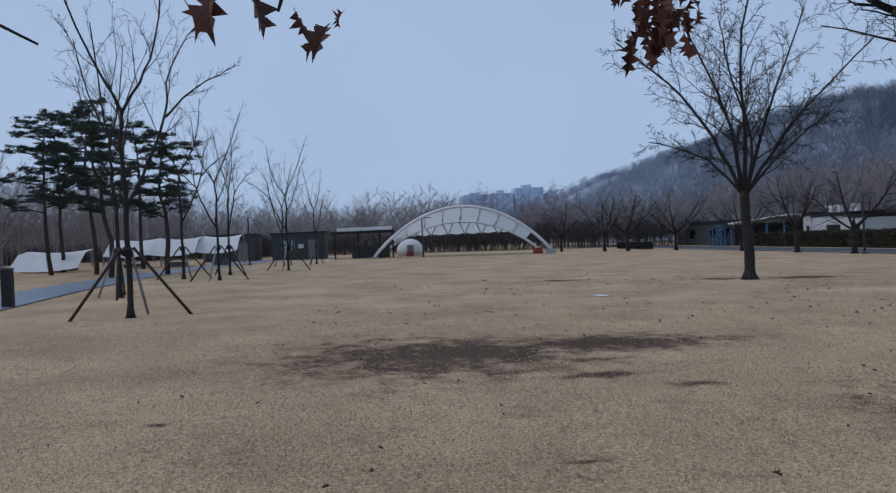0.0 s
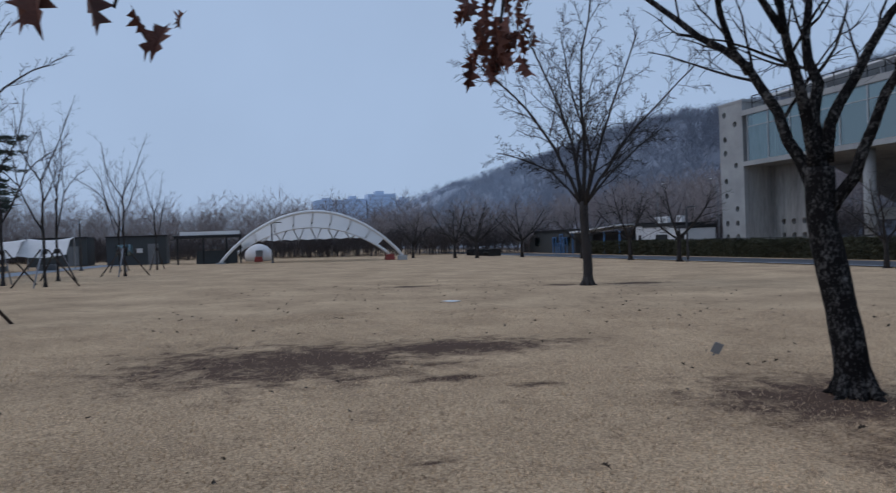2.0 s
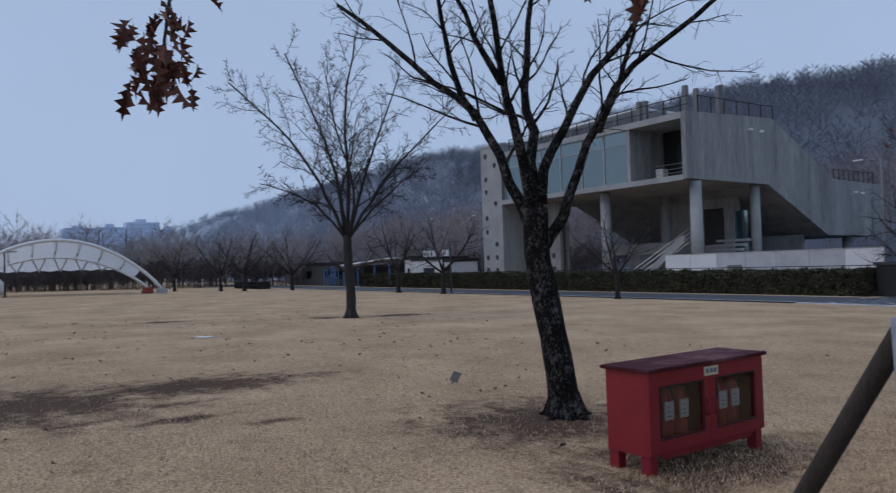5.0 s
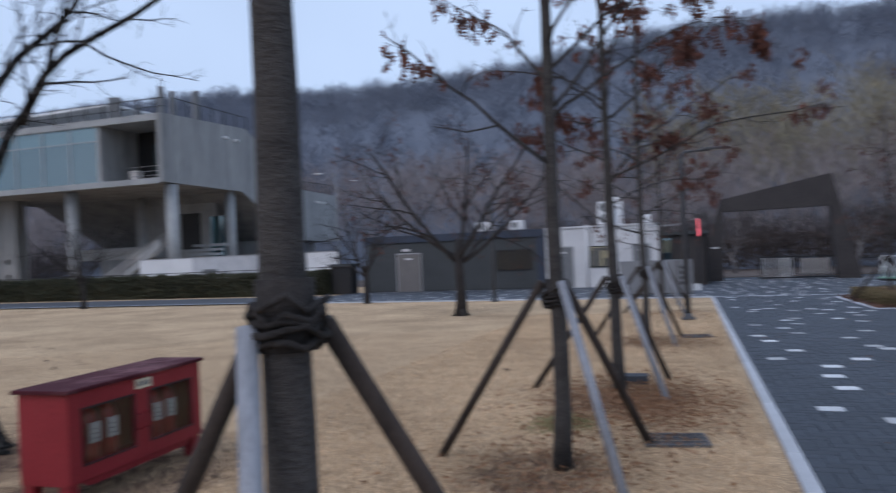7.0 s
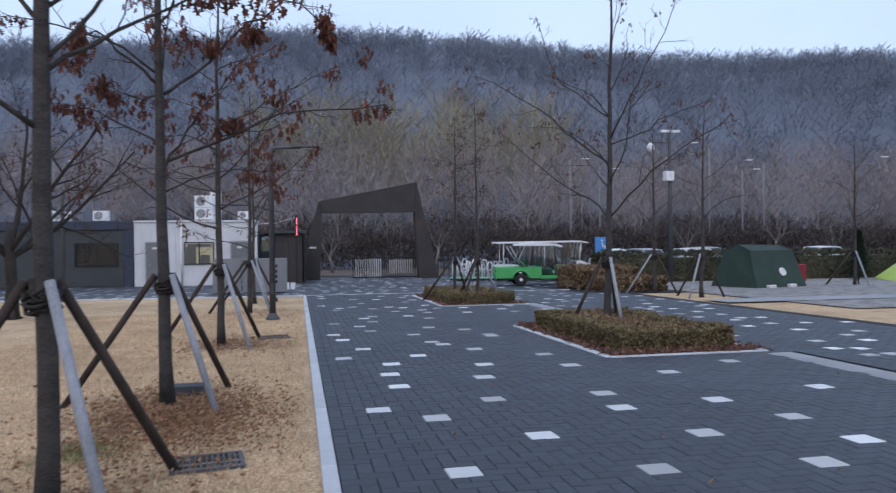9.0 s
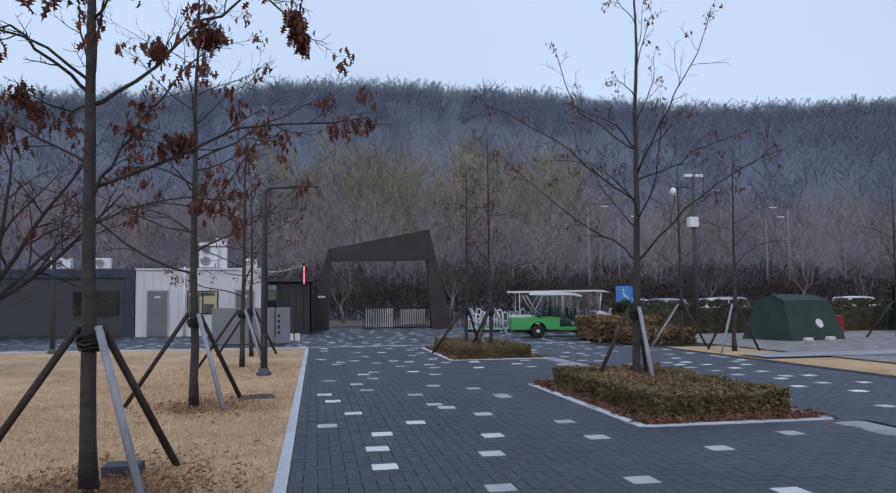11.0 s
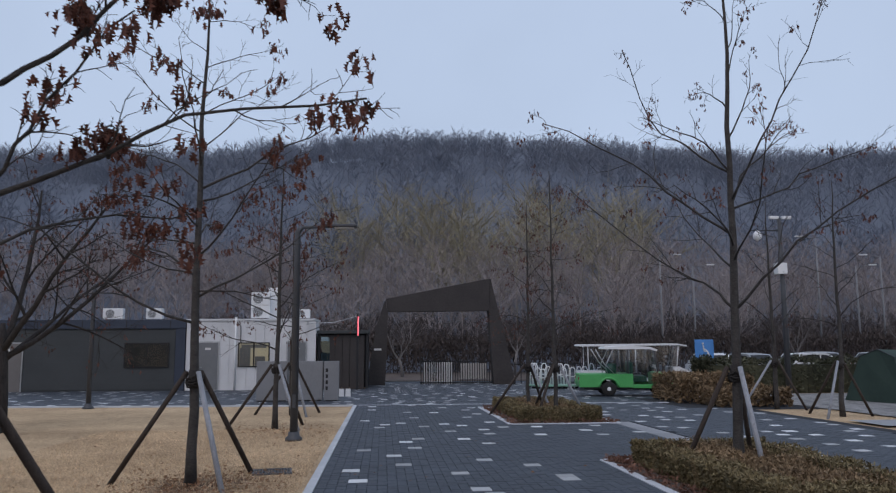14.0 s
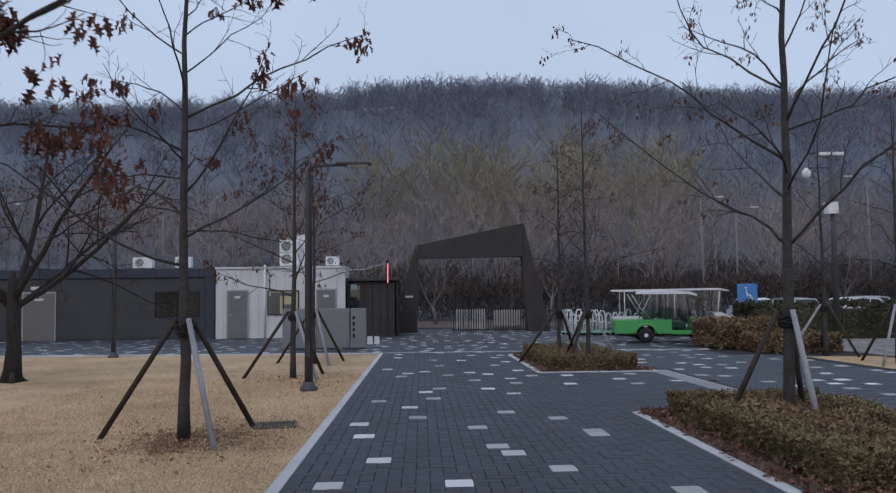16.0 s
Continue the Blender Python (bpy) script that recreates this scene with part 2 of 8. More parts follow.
M_LITTER = mat("fallen_leaf", (0.16, 0.075, 0.04), (0.36, 0.20, 0.11), 0.85, 4.0, 30.0, 0.2, random_tone=0.4)
M_REDLEAF = mat("russet_leaf", (0.075, 0.032, 0.025), (0.24, 0.125, 0.085), 0.85, 4.0, 30.0, 0.2, random_tone=0.45)
M_NEEDLE = mat("pine_needles", (0.014, 0.026, 0.020), (0.035, 0.052, 0.038), 0.8, 0.8, 10.0, 0, random_tone=0.35)
M_PINEBARK = mat("pine_bark", (0.03, 0.024, 0.022), (0.09, 0.068, 0.06), 0.95, 4.0, 25.0, 0.8)
M_STAKE = mat("weathered_stake", (0.022, 0.016, 0.013), (0.072, 0.053, 0.043), 0.85, 4.0, 40.0, 0.4, stretch=(3, 3, 0.5))
M_STAKEG = mat("silvered_stake", (0.17, 0.18, 0.20), (0.36, 0.37, 0.40), 0.85, 3.0, 30.0, 0.4, stretch=(3, 3, 0.4))
M_ROPE = mat("black_rubber_tie", (0.012, 0.011, 0.011), (0.05, 0.042, 0.038), 0.9, 8.0, 50.0, 0.8)
M_RED = mat("red_paint", (0.20, 0.012, 0.018), (0.27, 0.022, 0.030), 0.48, 2.5, 40.0, 0.06)
M_REDTOP = mat("faded_red_paint", (0.060, 0.010, 0.016), (0.26, 0.13, 0.135), 0.75, 3.2, 22.0, 0.1, stretch=(1.0, 0.6, 1), patch=0.75, low=0.46, high=0.72, spec=0.15)
M_EXT = mat("extinguisher_red", (0.22, 0.012, 0.014), (0.30, 0.02, 0.022), 0.3, 3.0, 30.0, 0)
M_BLACK = mat("black_plastic", (0.010, 0.010, 0.011), (0.022, 0.022, 0.024), 0.55, 4.0, 40.0, 0.05)
M_WHITE = mat("white_paint", (0.62, 0.63, 0.64), (0.78, 0.78, 0.78), 0.55, 1.0, 20.0, 0.05)
M_CREAM = mat("cream_plate", (0.55, 0.50, 0.36), (0.66, 0.60, 0.44), 0.5, 4.0, 40.0, 0)
M_LABEL = mat("paper_label", (0.50, 0.48, 0.47), (0.66, 0.64, 0.62), 0.6, 8.0, 60.0, 0)
M_STEEL = mat("galvanised_steel", (0.30, 0.31, 0.32), (0.44, 0.45, 0.46), 0.4, 3.0, 40.0, 0.05, metal=0.7)
M_GREYPOST = mat("grey_post_paint", (0.045, 0.048, 0.054), (0.075, 0.078, 0.085), 0.5, 2.0, 40.0, 0.05)
M_DARKCLAD = mat("charcoal_cladding", (0.040, 0.044, 0.046), (0.060, 0.065, 0.067), 0.7, 0.8, 30.0, 0.1, random_tone=0.04)
M_BLUECLAD = mat("navy_trim", (0.026, 0.035, 0.056), (0.042, 0.054, 0.078), 0.55, 1.0, 30.0, 0.05)
M_WHITECLAD = mat("off_white_cladding", (0.50, 0.50, 0.51), (0.66, 0.66, 0.66), 0.65, 0.8, 20.0, 0.08)
M_DOORGREY = mat("grey_door_paint", (0.13, 0.135, 0.14), (0.18, 0.185, 0.19), 0.5, 1.5, 30.0, 0.04)
M_DOORTAN = mat("taupe_door_paint", (0.13, 0.12, 0.115), (0.18, 0.165, 0.155), 0.5, 1.5, 30.0, 0.04)
M_SCREEN = mat("grey_screen_panel", (0.16, 0.165, 0.175), (0.23, 0.235, 0.245), 0.6, 1.0, 30.0, 0.05)
M_GATE = mat("weathered_dark_steel", (0.030, 0.026, 0.026), (0.058, 0.050, 0.048), 0.75, 0.8, 12.0, 0.15)
M_MEMBRANE = mat("white_membrane", (0.50, 0.52, 0.53), (0.60, 0.61, 0.61), 0.7, 0.6, 8.0, 0.05)
M_GRATE = mat("dull_grate_steel", (0.05, 0.052, 0.058), (0.10, 0.105, 0.115), 0.6, 3.0, 40.0, 0.1)
mt = M_MEMBRANE.node_tree
m_tr = node(mt, "ShaderNodeBsdfTranslucent", Color=(0.75, 0.77, 0.78, 1))
m_mx = node(mt, "ShaderNodeMixShader", Fac=0.55)
mt.links.new(mt.nodes["Principled BSDF"].outputs[0], m_mx.inputs[1])
mt.links.new(m_tr.outputs[0], m_mx.inputs[2])
mt.links.new(m_mx.outputs[0], mt.nodes["Material Output"].inputs[0])
# Near-black colour stands for the shade inside unlit rooms, sheds and cars.
M_WINDARK = mat("unlit_interior_black", (0.010, 0.011, 0.012), (0.025, 0.026, 0.028), 0.5, 0.8, 5.0, 0)
M_GLASS = glass("clear_glass", (0.86, 0.9, 0.9), 0.0)
M_TEAL = glass("teal_window_glass", (0.40, 0.60, 0.64), 0.22, 0.02, (0.62, 0.80, 0.84))
M_PLASTICSHEET = glass("clear_vinyl_curtain", (0.85, 0.88, 0.9), 0.03, 0.08)
# The panel's own glow stands for the light inside the office.
M_WARMROOM = glow("glowing_room_panel", (0.40, 0.37, 0.27), 0.16)
M_NEON = glow("red_light_strip", (1.0, 0.16, 0.2), 1.2)
M_CARTGREEN = mat("green_cart_paint", (0.045, 0.30, 0.085), (0.07, 0.38, 0.12), 0.4, 1.5, 20.0, 0.02)
M_CARTDARK = mat("dark_green_seat", (0.012, 0.07, 0.055), (0.02, 0.10, 0.075), 0.6, 3.0, 20.0, 0.1)
M_PALEGREEN = mat("pale_green_paint", (0.16, 0.33, 0.25), (0.24, 0.42, 0.33), 0.5, 2.0, 20.0, 0.05)
M_TYRE = mat("tyre_rubber", (0.012, 0.012, 0.012), (0.03, 0.03, 0.03), 0.85, 6.0, 60.0, 0.2)
M_TENT = mat("dark_green_canvas", (0.016, 0.032, 0.026), (0.035, 0.060, 0.047), 0.85, 1.2, 30.0, 0.3)
M_LIME = mat("lime_nylon", (0.30, 0.42, 0.07), (0.42, 0.55, 0.12), 0.6, 1.5, 30.0, 0.1)
M_GREYNYLON = mat("blue_grey_nylon", (0.17, 0.20, 0.27), (0.25, 0.28, 0.35), 0.6, 1.5, 30.0, 0.1)
M_TARP = mat("pale_tarpaulin", (0.55, 0.54, 0.53), (0.72, 0.70, 0.69), 0.7, 0.7, 8.0, 0.15)
M_SIGNBLUE = mat("blue_sign", (0.05, 0.20, 0.50), (0.08, 0.27, 0.60), 0.4, 2.0, 20.0, 0)
M_SHRUB = mat("winter_shrub", (0.10, 0.064, 0.038), (0.30, 0.205, 0.118), 0.9, 1.5, 12.0, 0, random_tone=0.4)
M_OLIVE = mat("olive_clipped_leaf", (0.085, 0.068, 0.035), (0.25, 0.192, 0.10), 0.9, 1.5, 12.0, 0, random_tone=0.45)
M_HEDGE = mat("evergreen_hedge", (0.028, 0.034, 0.020), (0.085, 0.080, 0.048), 0.9, 0.8, 8.0, 0, random_tone=0.45)
M_CONIFER = mat("conifer_green", (0.014, 0.030, 0.016), (0.035, 0.06, 0.032), 0.85, 2.0, 12.0, 0, random_tone=0.4)
# Wall and glazing are coloured pale blue to stand for haze.
M_TOWER = mat("hazed_apartment_wall", (0.50, 0.60, 0.74), (0.54, 0.64, 0.78), 0.9, 0.01, 0.05, 0)
M_TOWERWIN = mat("hazed_apartment_glazing", (0.43, 0.53, 0.67), (0.46, 0.56, 0.70), 0.9, 0.01, 0.05, 0)
M_BRICKRED = mat("red_crate", (0.25, 0.045, 0.04), (0.34, 0.07, 0.06), 0.6, 2.0, 20.0, 0.1)
M_BLUE = mat("blue_steel", (0.05, 0.13, 0.27), (0.08, 0.18, 0.34), 0.5, 2.0, 20.0, 0.05)
M_CARS = [mat("white_car_paint", (0.60, 0.61, 0.62), (0.68, 0.69, 0.70), 0.3, 1.0, 10.0, 0), mat("silver_car_paint", (0.36, 0.38, 0.40), (0.44, 0.45, 0.47), 0.3, 1.0, 10.0, 0, metal=0.4)]


# ---- mesh helpers ----
class Geo:
    def __init__(self):
        self.v, self.f = [], []

    def box(self, x0, y0, z0, x1, y1, z1, bevel=0.0):
        if bevel <= 0:
            b = len(self.v)
            self.v += [(x, y, z) for z in (z0, z1) for x, y in ((x0, y0), (x1, y0), (x1, y1), (x0, y1))]
            self.f += [(b + 3, b + 2, b + 1, b), (b + 4, b + 5, b + 6, b + 7)] + [(b + i, b + (i + 1) % 4, b + 4 + (i + 1) % 4, b + 4 + i) for i in range(4)]
            return self
        bm = bmesh.new()
        bmesh.ops.create_cube(bm, size=1)
        for v in bm.verts:
            v.co = ((x0 + x1) / 2 + v.co.x * (x1 - x0), (y0 + y1) / 2 + v.co.y * (y1 - y0), (z0 + z1) / 2 + v.co.z * (z1 - z0))
        bmesh.ops.bevel(bm, geom=bm.edges[:], offset=bevel, segments=2, affect="EDGES", profile=0.5)
        self.take(bm)
        return self

    def take(self, bm, m=None):
        b = len(self.v)
        bm.verts.ensure_lookup_table()
        bm.verts.index_update()
        self.v += [tuple(m @ v.co) if m else tuple(v.co) for v in bm.verts]
        self.f += [tuple(b + v.index for v in f.verts) for f in bm.faces]
        bm.free()
        return self

    def tube(self, pts, rad, sides=6, cap=True):
        """A tapered tube along points."""
        pts = [Vector(p) for p in pts]
        b = len(self.v)
        n = len(pts)
        side = None
        for i, p in enumerate(pts):
            d = (pts[min(i + 1, n - 1)] - pts[max(i - 1, 0)])
            if d.length < 1e-9:
                d = Vector((0, 0, 1))
            d.normalize()
            if side is None:
                side = d.cross(Vector((0, 0, 1)) if abs(d.z) < 0.9 else Vector((1, 0, 0))).normalized()
            else:
                side = (side - d * side.dot(d)).normalized()
            up = d.cross(side)
            r = rad[i] if isinstance(rad, (list, tuple)) else rad
            for k in range(sides):
                a = 2 * math.pi * k / sides
                q = p + (side * math.cos(a) + up * math.sin(a)) * r
                self.v.append((q.x, q.y, q.z))
        for i in range(n - 1):
            for k in range(sides):
                k2 = (k + 1) % sides
                self.f.append((b + i * sides + k, b + i * sides + k2, b + (i + 1) * sides + k2, b + (i + 1) * sides + k))
        if cap:
            self.f.append(tuple(b + k for k in reversed(range(sides))))
            self.f.append(tuple(b + (n - 1) * sides + k for k in range(sides)))
        return self

    def prism(self, outline, axis, a, b):
        """An outline (pairs) pushed out along an axis from a to b."""
        k = len(self.v)
        n = len(outline)
        for w in (a, b):
            for p, q in outline:
                self.v.append({"x": (w, p, q), "y": (p, w, q), "z": (p, q, w)}[axis])
        self.f += [tuple(k + i for i in range(n)), tuple(k + n + i for i in reversed(range(n)))]
        self.f += [(k + (i + 1) % n, k + i, k + n + i, k + n + (i + 1) % n) for i in range(n)]
        return self

    def quad(self, *p):
        b = len(self.v)
        self.v += [tuple(q) for q in p]
        self.f.append(tuple(range(b, b + len(p))))
        return self

    def mesh(self, name, material, smooth=False):
        me = bpy.data.meshes.new(name)
        me.from_pydata(self.v, [], self.f)
        me.materials.append(material)
        if smooth:
            me.polygons.foreach_set("use_smooth", [True] * len(me.polygons))
        me.update()
        return me


def tris(name, verts, faces, material):
    """A mesh from numpy arrays."""
    me = bpy.data.meshes.new(name)
    me.from_pydata(verts.tolist() if hasattr(verts, "tolist") else verts, [], faces.tolist() if hasattr(faces, "tolist") else faces)
    me.materials.append(material)
    me.update()
    return me


def thing(name, place, label, category, group="", kind="", turn=0.0):
    ob = new(name)
    ob.empty_display_size = 0.1
    ob.matrix_basis = pose(*place, 0, 0, turn)
    return tagged(ob, label, category, group, kind)


def part(name, geo, material, parent, label="", smooth=False):
    ob = new(name, geo.mesh(name, material, smooth))
    ob.parent = parent
    if label:
        tagged(ob, label)
    return ob


def solid(name, geo, material, label="", category="", kind="", smooth=False, group=""):
    """One mesh that is a thing, or a piece of the setting, by itself."""
    return tagged(new(name, geo.mesh(name, material, smooth)), label, category, group, kind)


def ground_z(x, y):
    return -0.0025 * min(max(x, -110), 60) - 0.0189 * min(max(y, -40), 46)


def hill_z(x, y):
    """The wooded slope: an even ridge that runs east and west."""
    t = min(max((y - 58) / 192, 0), 1)
    up = t * t * (3 - 2 * t) * 0.55 + t * 0.45
    ridge = 61.2 + 2.5 * math.sin(x * 0.011) + 3 * math.sin(x * 0.031 + 1)
    fall = min(max((x + 1250) / 420, 0), 1)
    over = 0 if y < 250 else (y - 250) * 0.06
    return ground_z(x, y) + up * ridge * fall - over


def drape(name, x0, y0, x1, y1, lift, material, label, step=3.0, category="", kind="structure"):
    """A thin sheet that follows the ground."""
    nx, ny = max(1, round((x1 - x0) / step)), max(1, round((y1 - y0) / step))
    v = [(x0 + (x1 - x0) * i / nx, y0 + (y1 - y0) * j / ny) for j in range(ny + 1) for i in range(nx + 1)]
    geo = Geo()
    geo.v = [(x, y, ground_z(x, y) + lift) for x, y in v]
    geo.f = [(j * (nx + 1) + i, j * (nx + 1) + i + 1, (j + 1) * (nx + 1) + i + 1, (j + 1) * (nx + 1) + i) for j in range(ny) for i in range(nx)]
    return solid(name, geo, material, label, category or name, kind)


# ---- ground ----
gx = [-3500, -1200, -500, -220, -140, -110] + list(range(-104, 61, 4)) + [80, 120, 200, 500, 1200, 3500]
gy = [-3500, -1200, -400, -150, -70, -40] + list(range(-36, 45, 4)) + [46, 50, 58, 70]
G = Geo()
G.v = [(x, y, ground_z(x, y)) for y in gy for x in gx]
nx = len(gx)
G.f = [(j * nx + i, j * nx + i + 1, (j + 1) * nx + i + 1, (j + 1) * nx + i) for j in range(len(gy) - 1) for i in range(nx - 1)]
solid("ground", G, M_LAWN, "wide dormant straw-coloured lawn with worn soil patches", "lawn", "structure")

hx = list(range(-1400, -500, 60)) + list(range(-500, 420, 20)) + list(range(420, 1300, 80))
hy = [52, 58, 64, 72, 84, 100, 120, 140, 160, 180, 200, 220, 235, 250, 270, 320, 420, 700]


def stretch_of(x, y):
    """Which stretch of the long hill, and so which haze tone, a spot gets: 0 near, 1 middle, 2 far west."""
    # Borders follow the camera's sight lines; the hall hides the first one.
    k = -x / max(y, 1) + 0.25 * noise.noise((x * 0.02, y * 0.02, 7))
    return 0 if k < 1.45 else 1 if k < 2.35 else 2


hill_v = [(x, y, hill_z(x, y) + (noise.noise((x * 0.02, y * 0.02, 0)) * min(4, max(0, (y - 70) * 0.06)) if y > 70 else 0.03)) for y in hy for x in hx]
nx = len(hx)
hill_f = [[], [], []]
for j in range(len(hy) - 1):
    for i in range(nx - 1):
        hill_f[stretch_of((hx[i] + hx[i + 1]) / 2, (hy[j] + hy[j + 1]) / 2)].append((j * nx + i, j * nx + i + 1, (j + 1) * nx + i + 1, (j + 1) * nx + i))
# Each stretch has its haze painted into the slope colour.
for k, (m, lab) in enumerate(((M_HILL, "long wooded hillside in grey tinted blue for haze"), (M_HILL2, "wooded hillside beyond the concrete hall, painted paler blue-grey for haze"), (M_HILL3, "end of the wooded hill painted pale blue for haze"))):
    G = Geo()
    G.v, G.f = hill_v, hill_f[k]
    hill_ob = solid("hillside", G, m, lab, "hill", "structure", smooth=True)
    hb = bmesh.new()
    hb.from_mesh(hill_ob.data)
    bmesh.ops.delete(hb, geom=[v for v in hb.verts if not v.link_faces], context="VERTS")
    hb.to_mesh(hill_ob.data)
    hb.free()

drape("forest_floor", -260, 46.5, 160, 78, 0.05, M_FLOOR, "brown leaf litter at the foot of the hill", 8)
drape("car_park", 11, 40, 90, 58, 0.08, M_ASPHALT, "dark asphalt car park beyond the shrubs", 8)
drape("road", -130, 27.0, -19, 33.2, 0.03, M_ASPHALT, "dark asphalt service road beside the lawn", 6)
drape("road_kerb", -130, 26.75, -19, 27.0, 0.07, M_KERB, "pale kerb between lawn and service road", 6)
drape("gravel_yard", 13.2, 14.5, 40, 30, 0.03, M_GRAVEL, "grey gravel camping yard", 4)
drape("gravel_walk", 11.4, 17.2, 40, 18.6, 0.045, M_WALK, "pale concrete walk across the gravel", 4)
drape("gravel_bed", 15.5, 11.2, 40, 14.5, 0.035, M_GRAVEL, "strip of dark gravel in dry grass", 4)


# ---- trees ----
def turned(d, angle, around, rng):
    """A direction leant away from d by an angle, at a given turn round it."""
    d = d.normalized()
    side = d.cross(Vector((0, 0, 1)) if abs(d.z) < 0.95 else Vector((1, 0, 0))).normalized()
    up = d.cross(side)
    return (d * math.cos(angle) + (side * math.cos(around) + up * math.sin(around)) * math.sin(angle)).normalized()


def grow(geo, rng, p, d, length, r, level, spec, tips):
    """One branch and, below it, its own branches."""
    n = spec["segs"][level]
    pts, rad, dirs = [p.copy()], [r], [d.copy()]
    wob, lift = spec["wobble"][level], spec["lift"][level]
    end = spec["end"][level]
    for i in range(n):
        d = d + Vector((rng.gauss(0, wob), rng.gauss(0, wob), rng.gauss(0, wob) + lift))
        d.normalize()
        p = p + d * (length / n)
        pts.append(p.copy())
        dirs.append(d.copy())
        rad.append(r * (1 - (1 - end) * (i + 1) / n))
    geo.tube(pts, rad, spec["sides"][level], cap=level == 0)
    if level + 1 < len(spec["segs"]):
        count = spec["count"][level]
        turn = rng.random() * 6.28
        for k in range(count):
            t = spec["start"][level] + (1 - spec["start"][level]) * (k + rng.random()) / count
            i = min(int(t * n), n - 1)
            q = pts[i].lerp(pts[i + 1], t * n - i)
            turn += 2.4 + rng.uniform(-0.4, 0.4)
            a = radians(rng.uniform(*spec["angle"][level]))
            ln = length * spec["ratio"][level] * (1.15 - 0.65 * t) * rng.uniform(0.7, 1.2)
            rr = max(rad[i] * spec["thin"][level], spec["least"])
            grow(geo, rng, q, turned(dirs[i], a, turn, rng), ln, rr, level + 1, spec, tips)
    else:
        tips.append((pts[-1], dirs[-1]))
    return pts, dirs, rad


FINE = dict(segs=[6, 5, 4, 3], wobble=[0.07, 0.12, 0.16, 0.2], lift=[0.03, 0.03, 0.03, 0.03], end=[0.3, 0.3, 0.35, 0.5], sides=[7, 5, 3, 3],
            count=[7, 6, 5], start=[0.2, 0.15, 0.1], angle=[(28, 58), (28, 60), (28, 65)], ratio=[0.55, 0.5, 0.45], thin=[0.5, 0.5, 0.55], least=0.0035)


def vase_tree(name, place, right, trunk_pts, trunk_r, limbs, label, seed, spec=FINE, bark=M_BARK):
    """A bare tree whose limbs rise from a low fork. right: the plan direction along which the limbs' sideways reach is given."""
    rng = random.Random(seed)
    root = thing(name, (*place, ground_z(*place) - 0.03), label, "tree")
    rt = Vector((right[0], right[1], 0)).normalized()
    back = Vector((-rt.y, rt.x, 0))
    pts = [rt * a + back * b + Vector((0, 0, c)) for a, b, c in trunk_pts]
    rad = [trunk_r * (1.35 if i == 0 else 1.0 - 0.05 * i) for i in range(len(pts))]
    G = Geo().tube(pts + [pts[-1] + Vector((0, 0, 0.2)), pts[-1] + Vector((0, 0, 0.45))], rad + [rad[-1] * 0.8, rad[-1] * 0.35], 14)
    for k in range(6):
        a = k * 1.05 + rng.random()
        G.tube([pts[0] + Vector((math.cos(a), math.sin(a), 0)) * trunk_r * 2.1, pts[0] + Vector((math.cos(a), math.sin(a), 0)) * trunk_r * 1.2 + Vector((0, 0, 0.06)), pts[0] + Vector((math.cos(a), math.sin(a), 0)) * trunk_r * 0.6 + Vector((0, 0, 0.28))], [0.03, trunk_r * 0.4, trunk_r * 0.4], 6)
    part("trunk", G, bark, root, "", True)
    G = Geo()
    tips = []
    for a, b, c, r, bend in limbs:
        p = pts[-1] + Vector((0, 0, rng.uniform(-0.25, 0.05)))
        d = rt * a + back * b + Vector((0, 0, c))
        ln = d.length
        d.normalize()
        start = (d + (rt * a + back * b).normalized() * bend).normalized() if abs(a) + abs(b) > 0.01 else d
        s = dict(spec)
        grow(G, rng, p, start, ln, r, 0, s, tips)
    part("limb", G, bark, root, "", True)
    return root, tips


def smooth_line(pts, per=3):
    """Points of a soft curve through the given ones."""
    out = []
    n = len(pts)
    for i in range(n - 1):
        a, b, c, d = pts[max(i - 1, 0)], pts[i], pts[i + 1], pts[min(i + 2, n - 1)]
        for k in range(per):
            t = k / per
            out.append(0.5 * ((2 * b) + (c - a) * t + (2 * a - 5 * b + 4 * c - d) * t * t + (3 * b - a - 3 * c + d) * t * t * t))
    return out + [pts[-1]]


def bough(geo, rng, right, guide, r, spec, tips, end=0.28, wobble=0.02, sides=8):
    """A long limb along a few guide points (sideways, away, up), with its own branches. Gives its last point and direction."""
    rt = Vector((right[0], right[1], 0)).normalized()
    back = Vector((-rt.y, rt.x, 0))
    pts = smooth_line([rt * a + back * b + Vector((0, 0, c)) for a, b, c in guide])
    for i in range(2, len(pts)):
        pts[i] = pts[i] + Vector((rng.gauss(0, wobble), rng.gauss(0, wobble), rng.gauss(0, wobble)))
    n = len(pts) - 1
    rad = [r * (1 - (1 - end) * (i / n) ** 0.8) for i in range(n + 1)]
    geo.tube(pts, rad, sides)
    length = sum((pts[i + 1] - pts[i]).length for i in range(n))
    turn = rng.random() * 6.28
    count = spec["count"][0]
    for k in range(count):
        t = spec["start"][0] + (1 - spec["start"][0]) * (k + rng.random()) / count
        i = min(int(t * n), n - 1)
        d = (pts[i + 1] - pts[i]).normalized()
        turn += 2.4 + rng.uniform(-0.5, 0.5)
        ln = length * spec["ratio"][0] * (1.2 - 0.6 * t) * rng.uniform(0.65, 1.2)
        grow(geo, rng, pts[i].lerp(pts[i + 1], t * n - i), turned(d, radians(rng.uniform(*spec["angle"][0])), turn, rng), ln, max(rad[i] * spec["thin"][0], spec["least"]), 1, spec, tips)
    return pts[-1], (pts[-1] - pts[-2]).normalized()


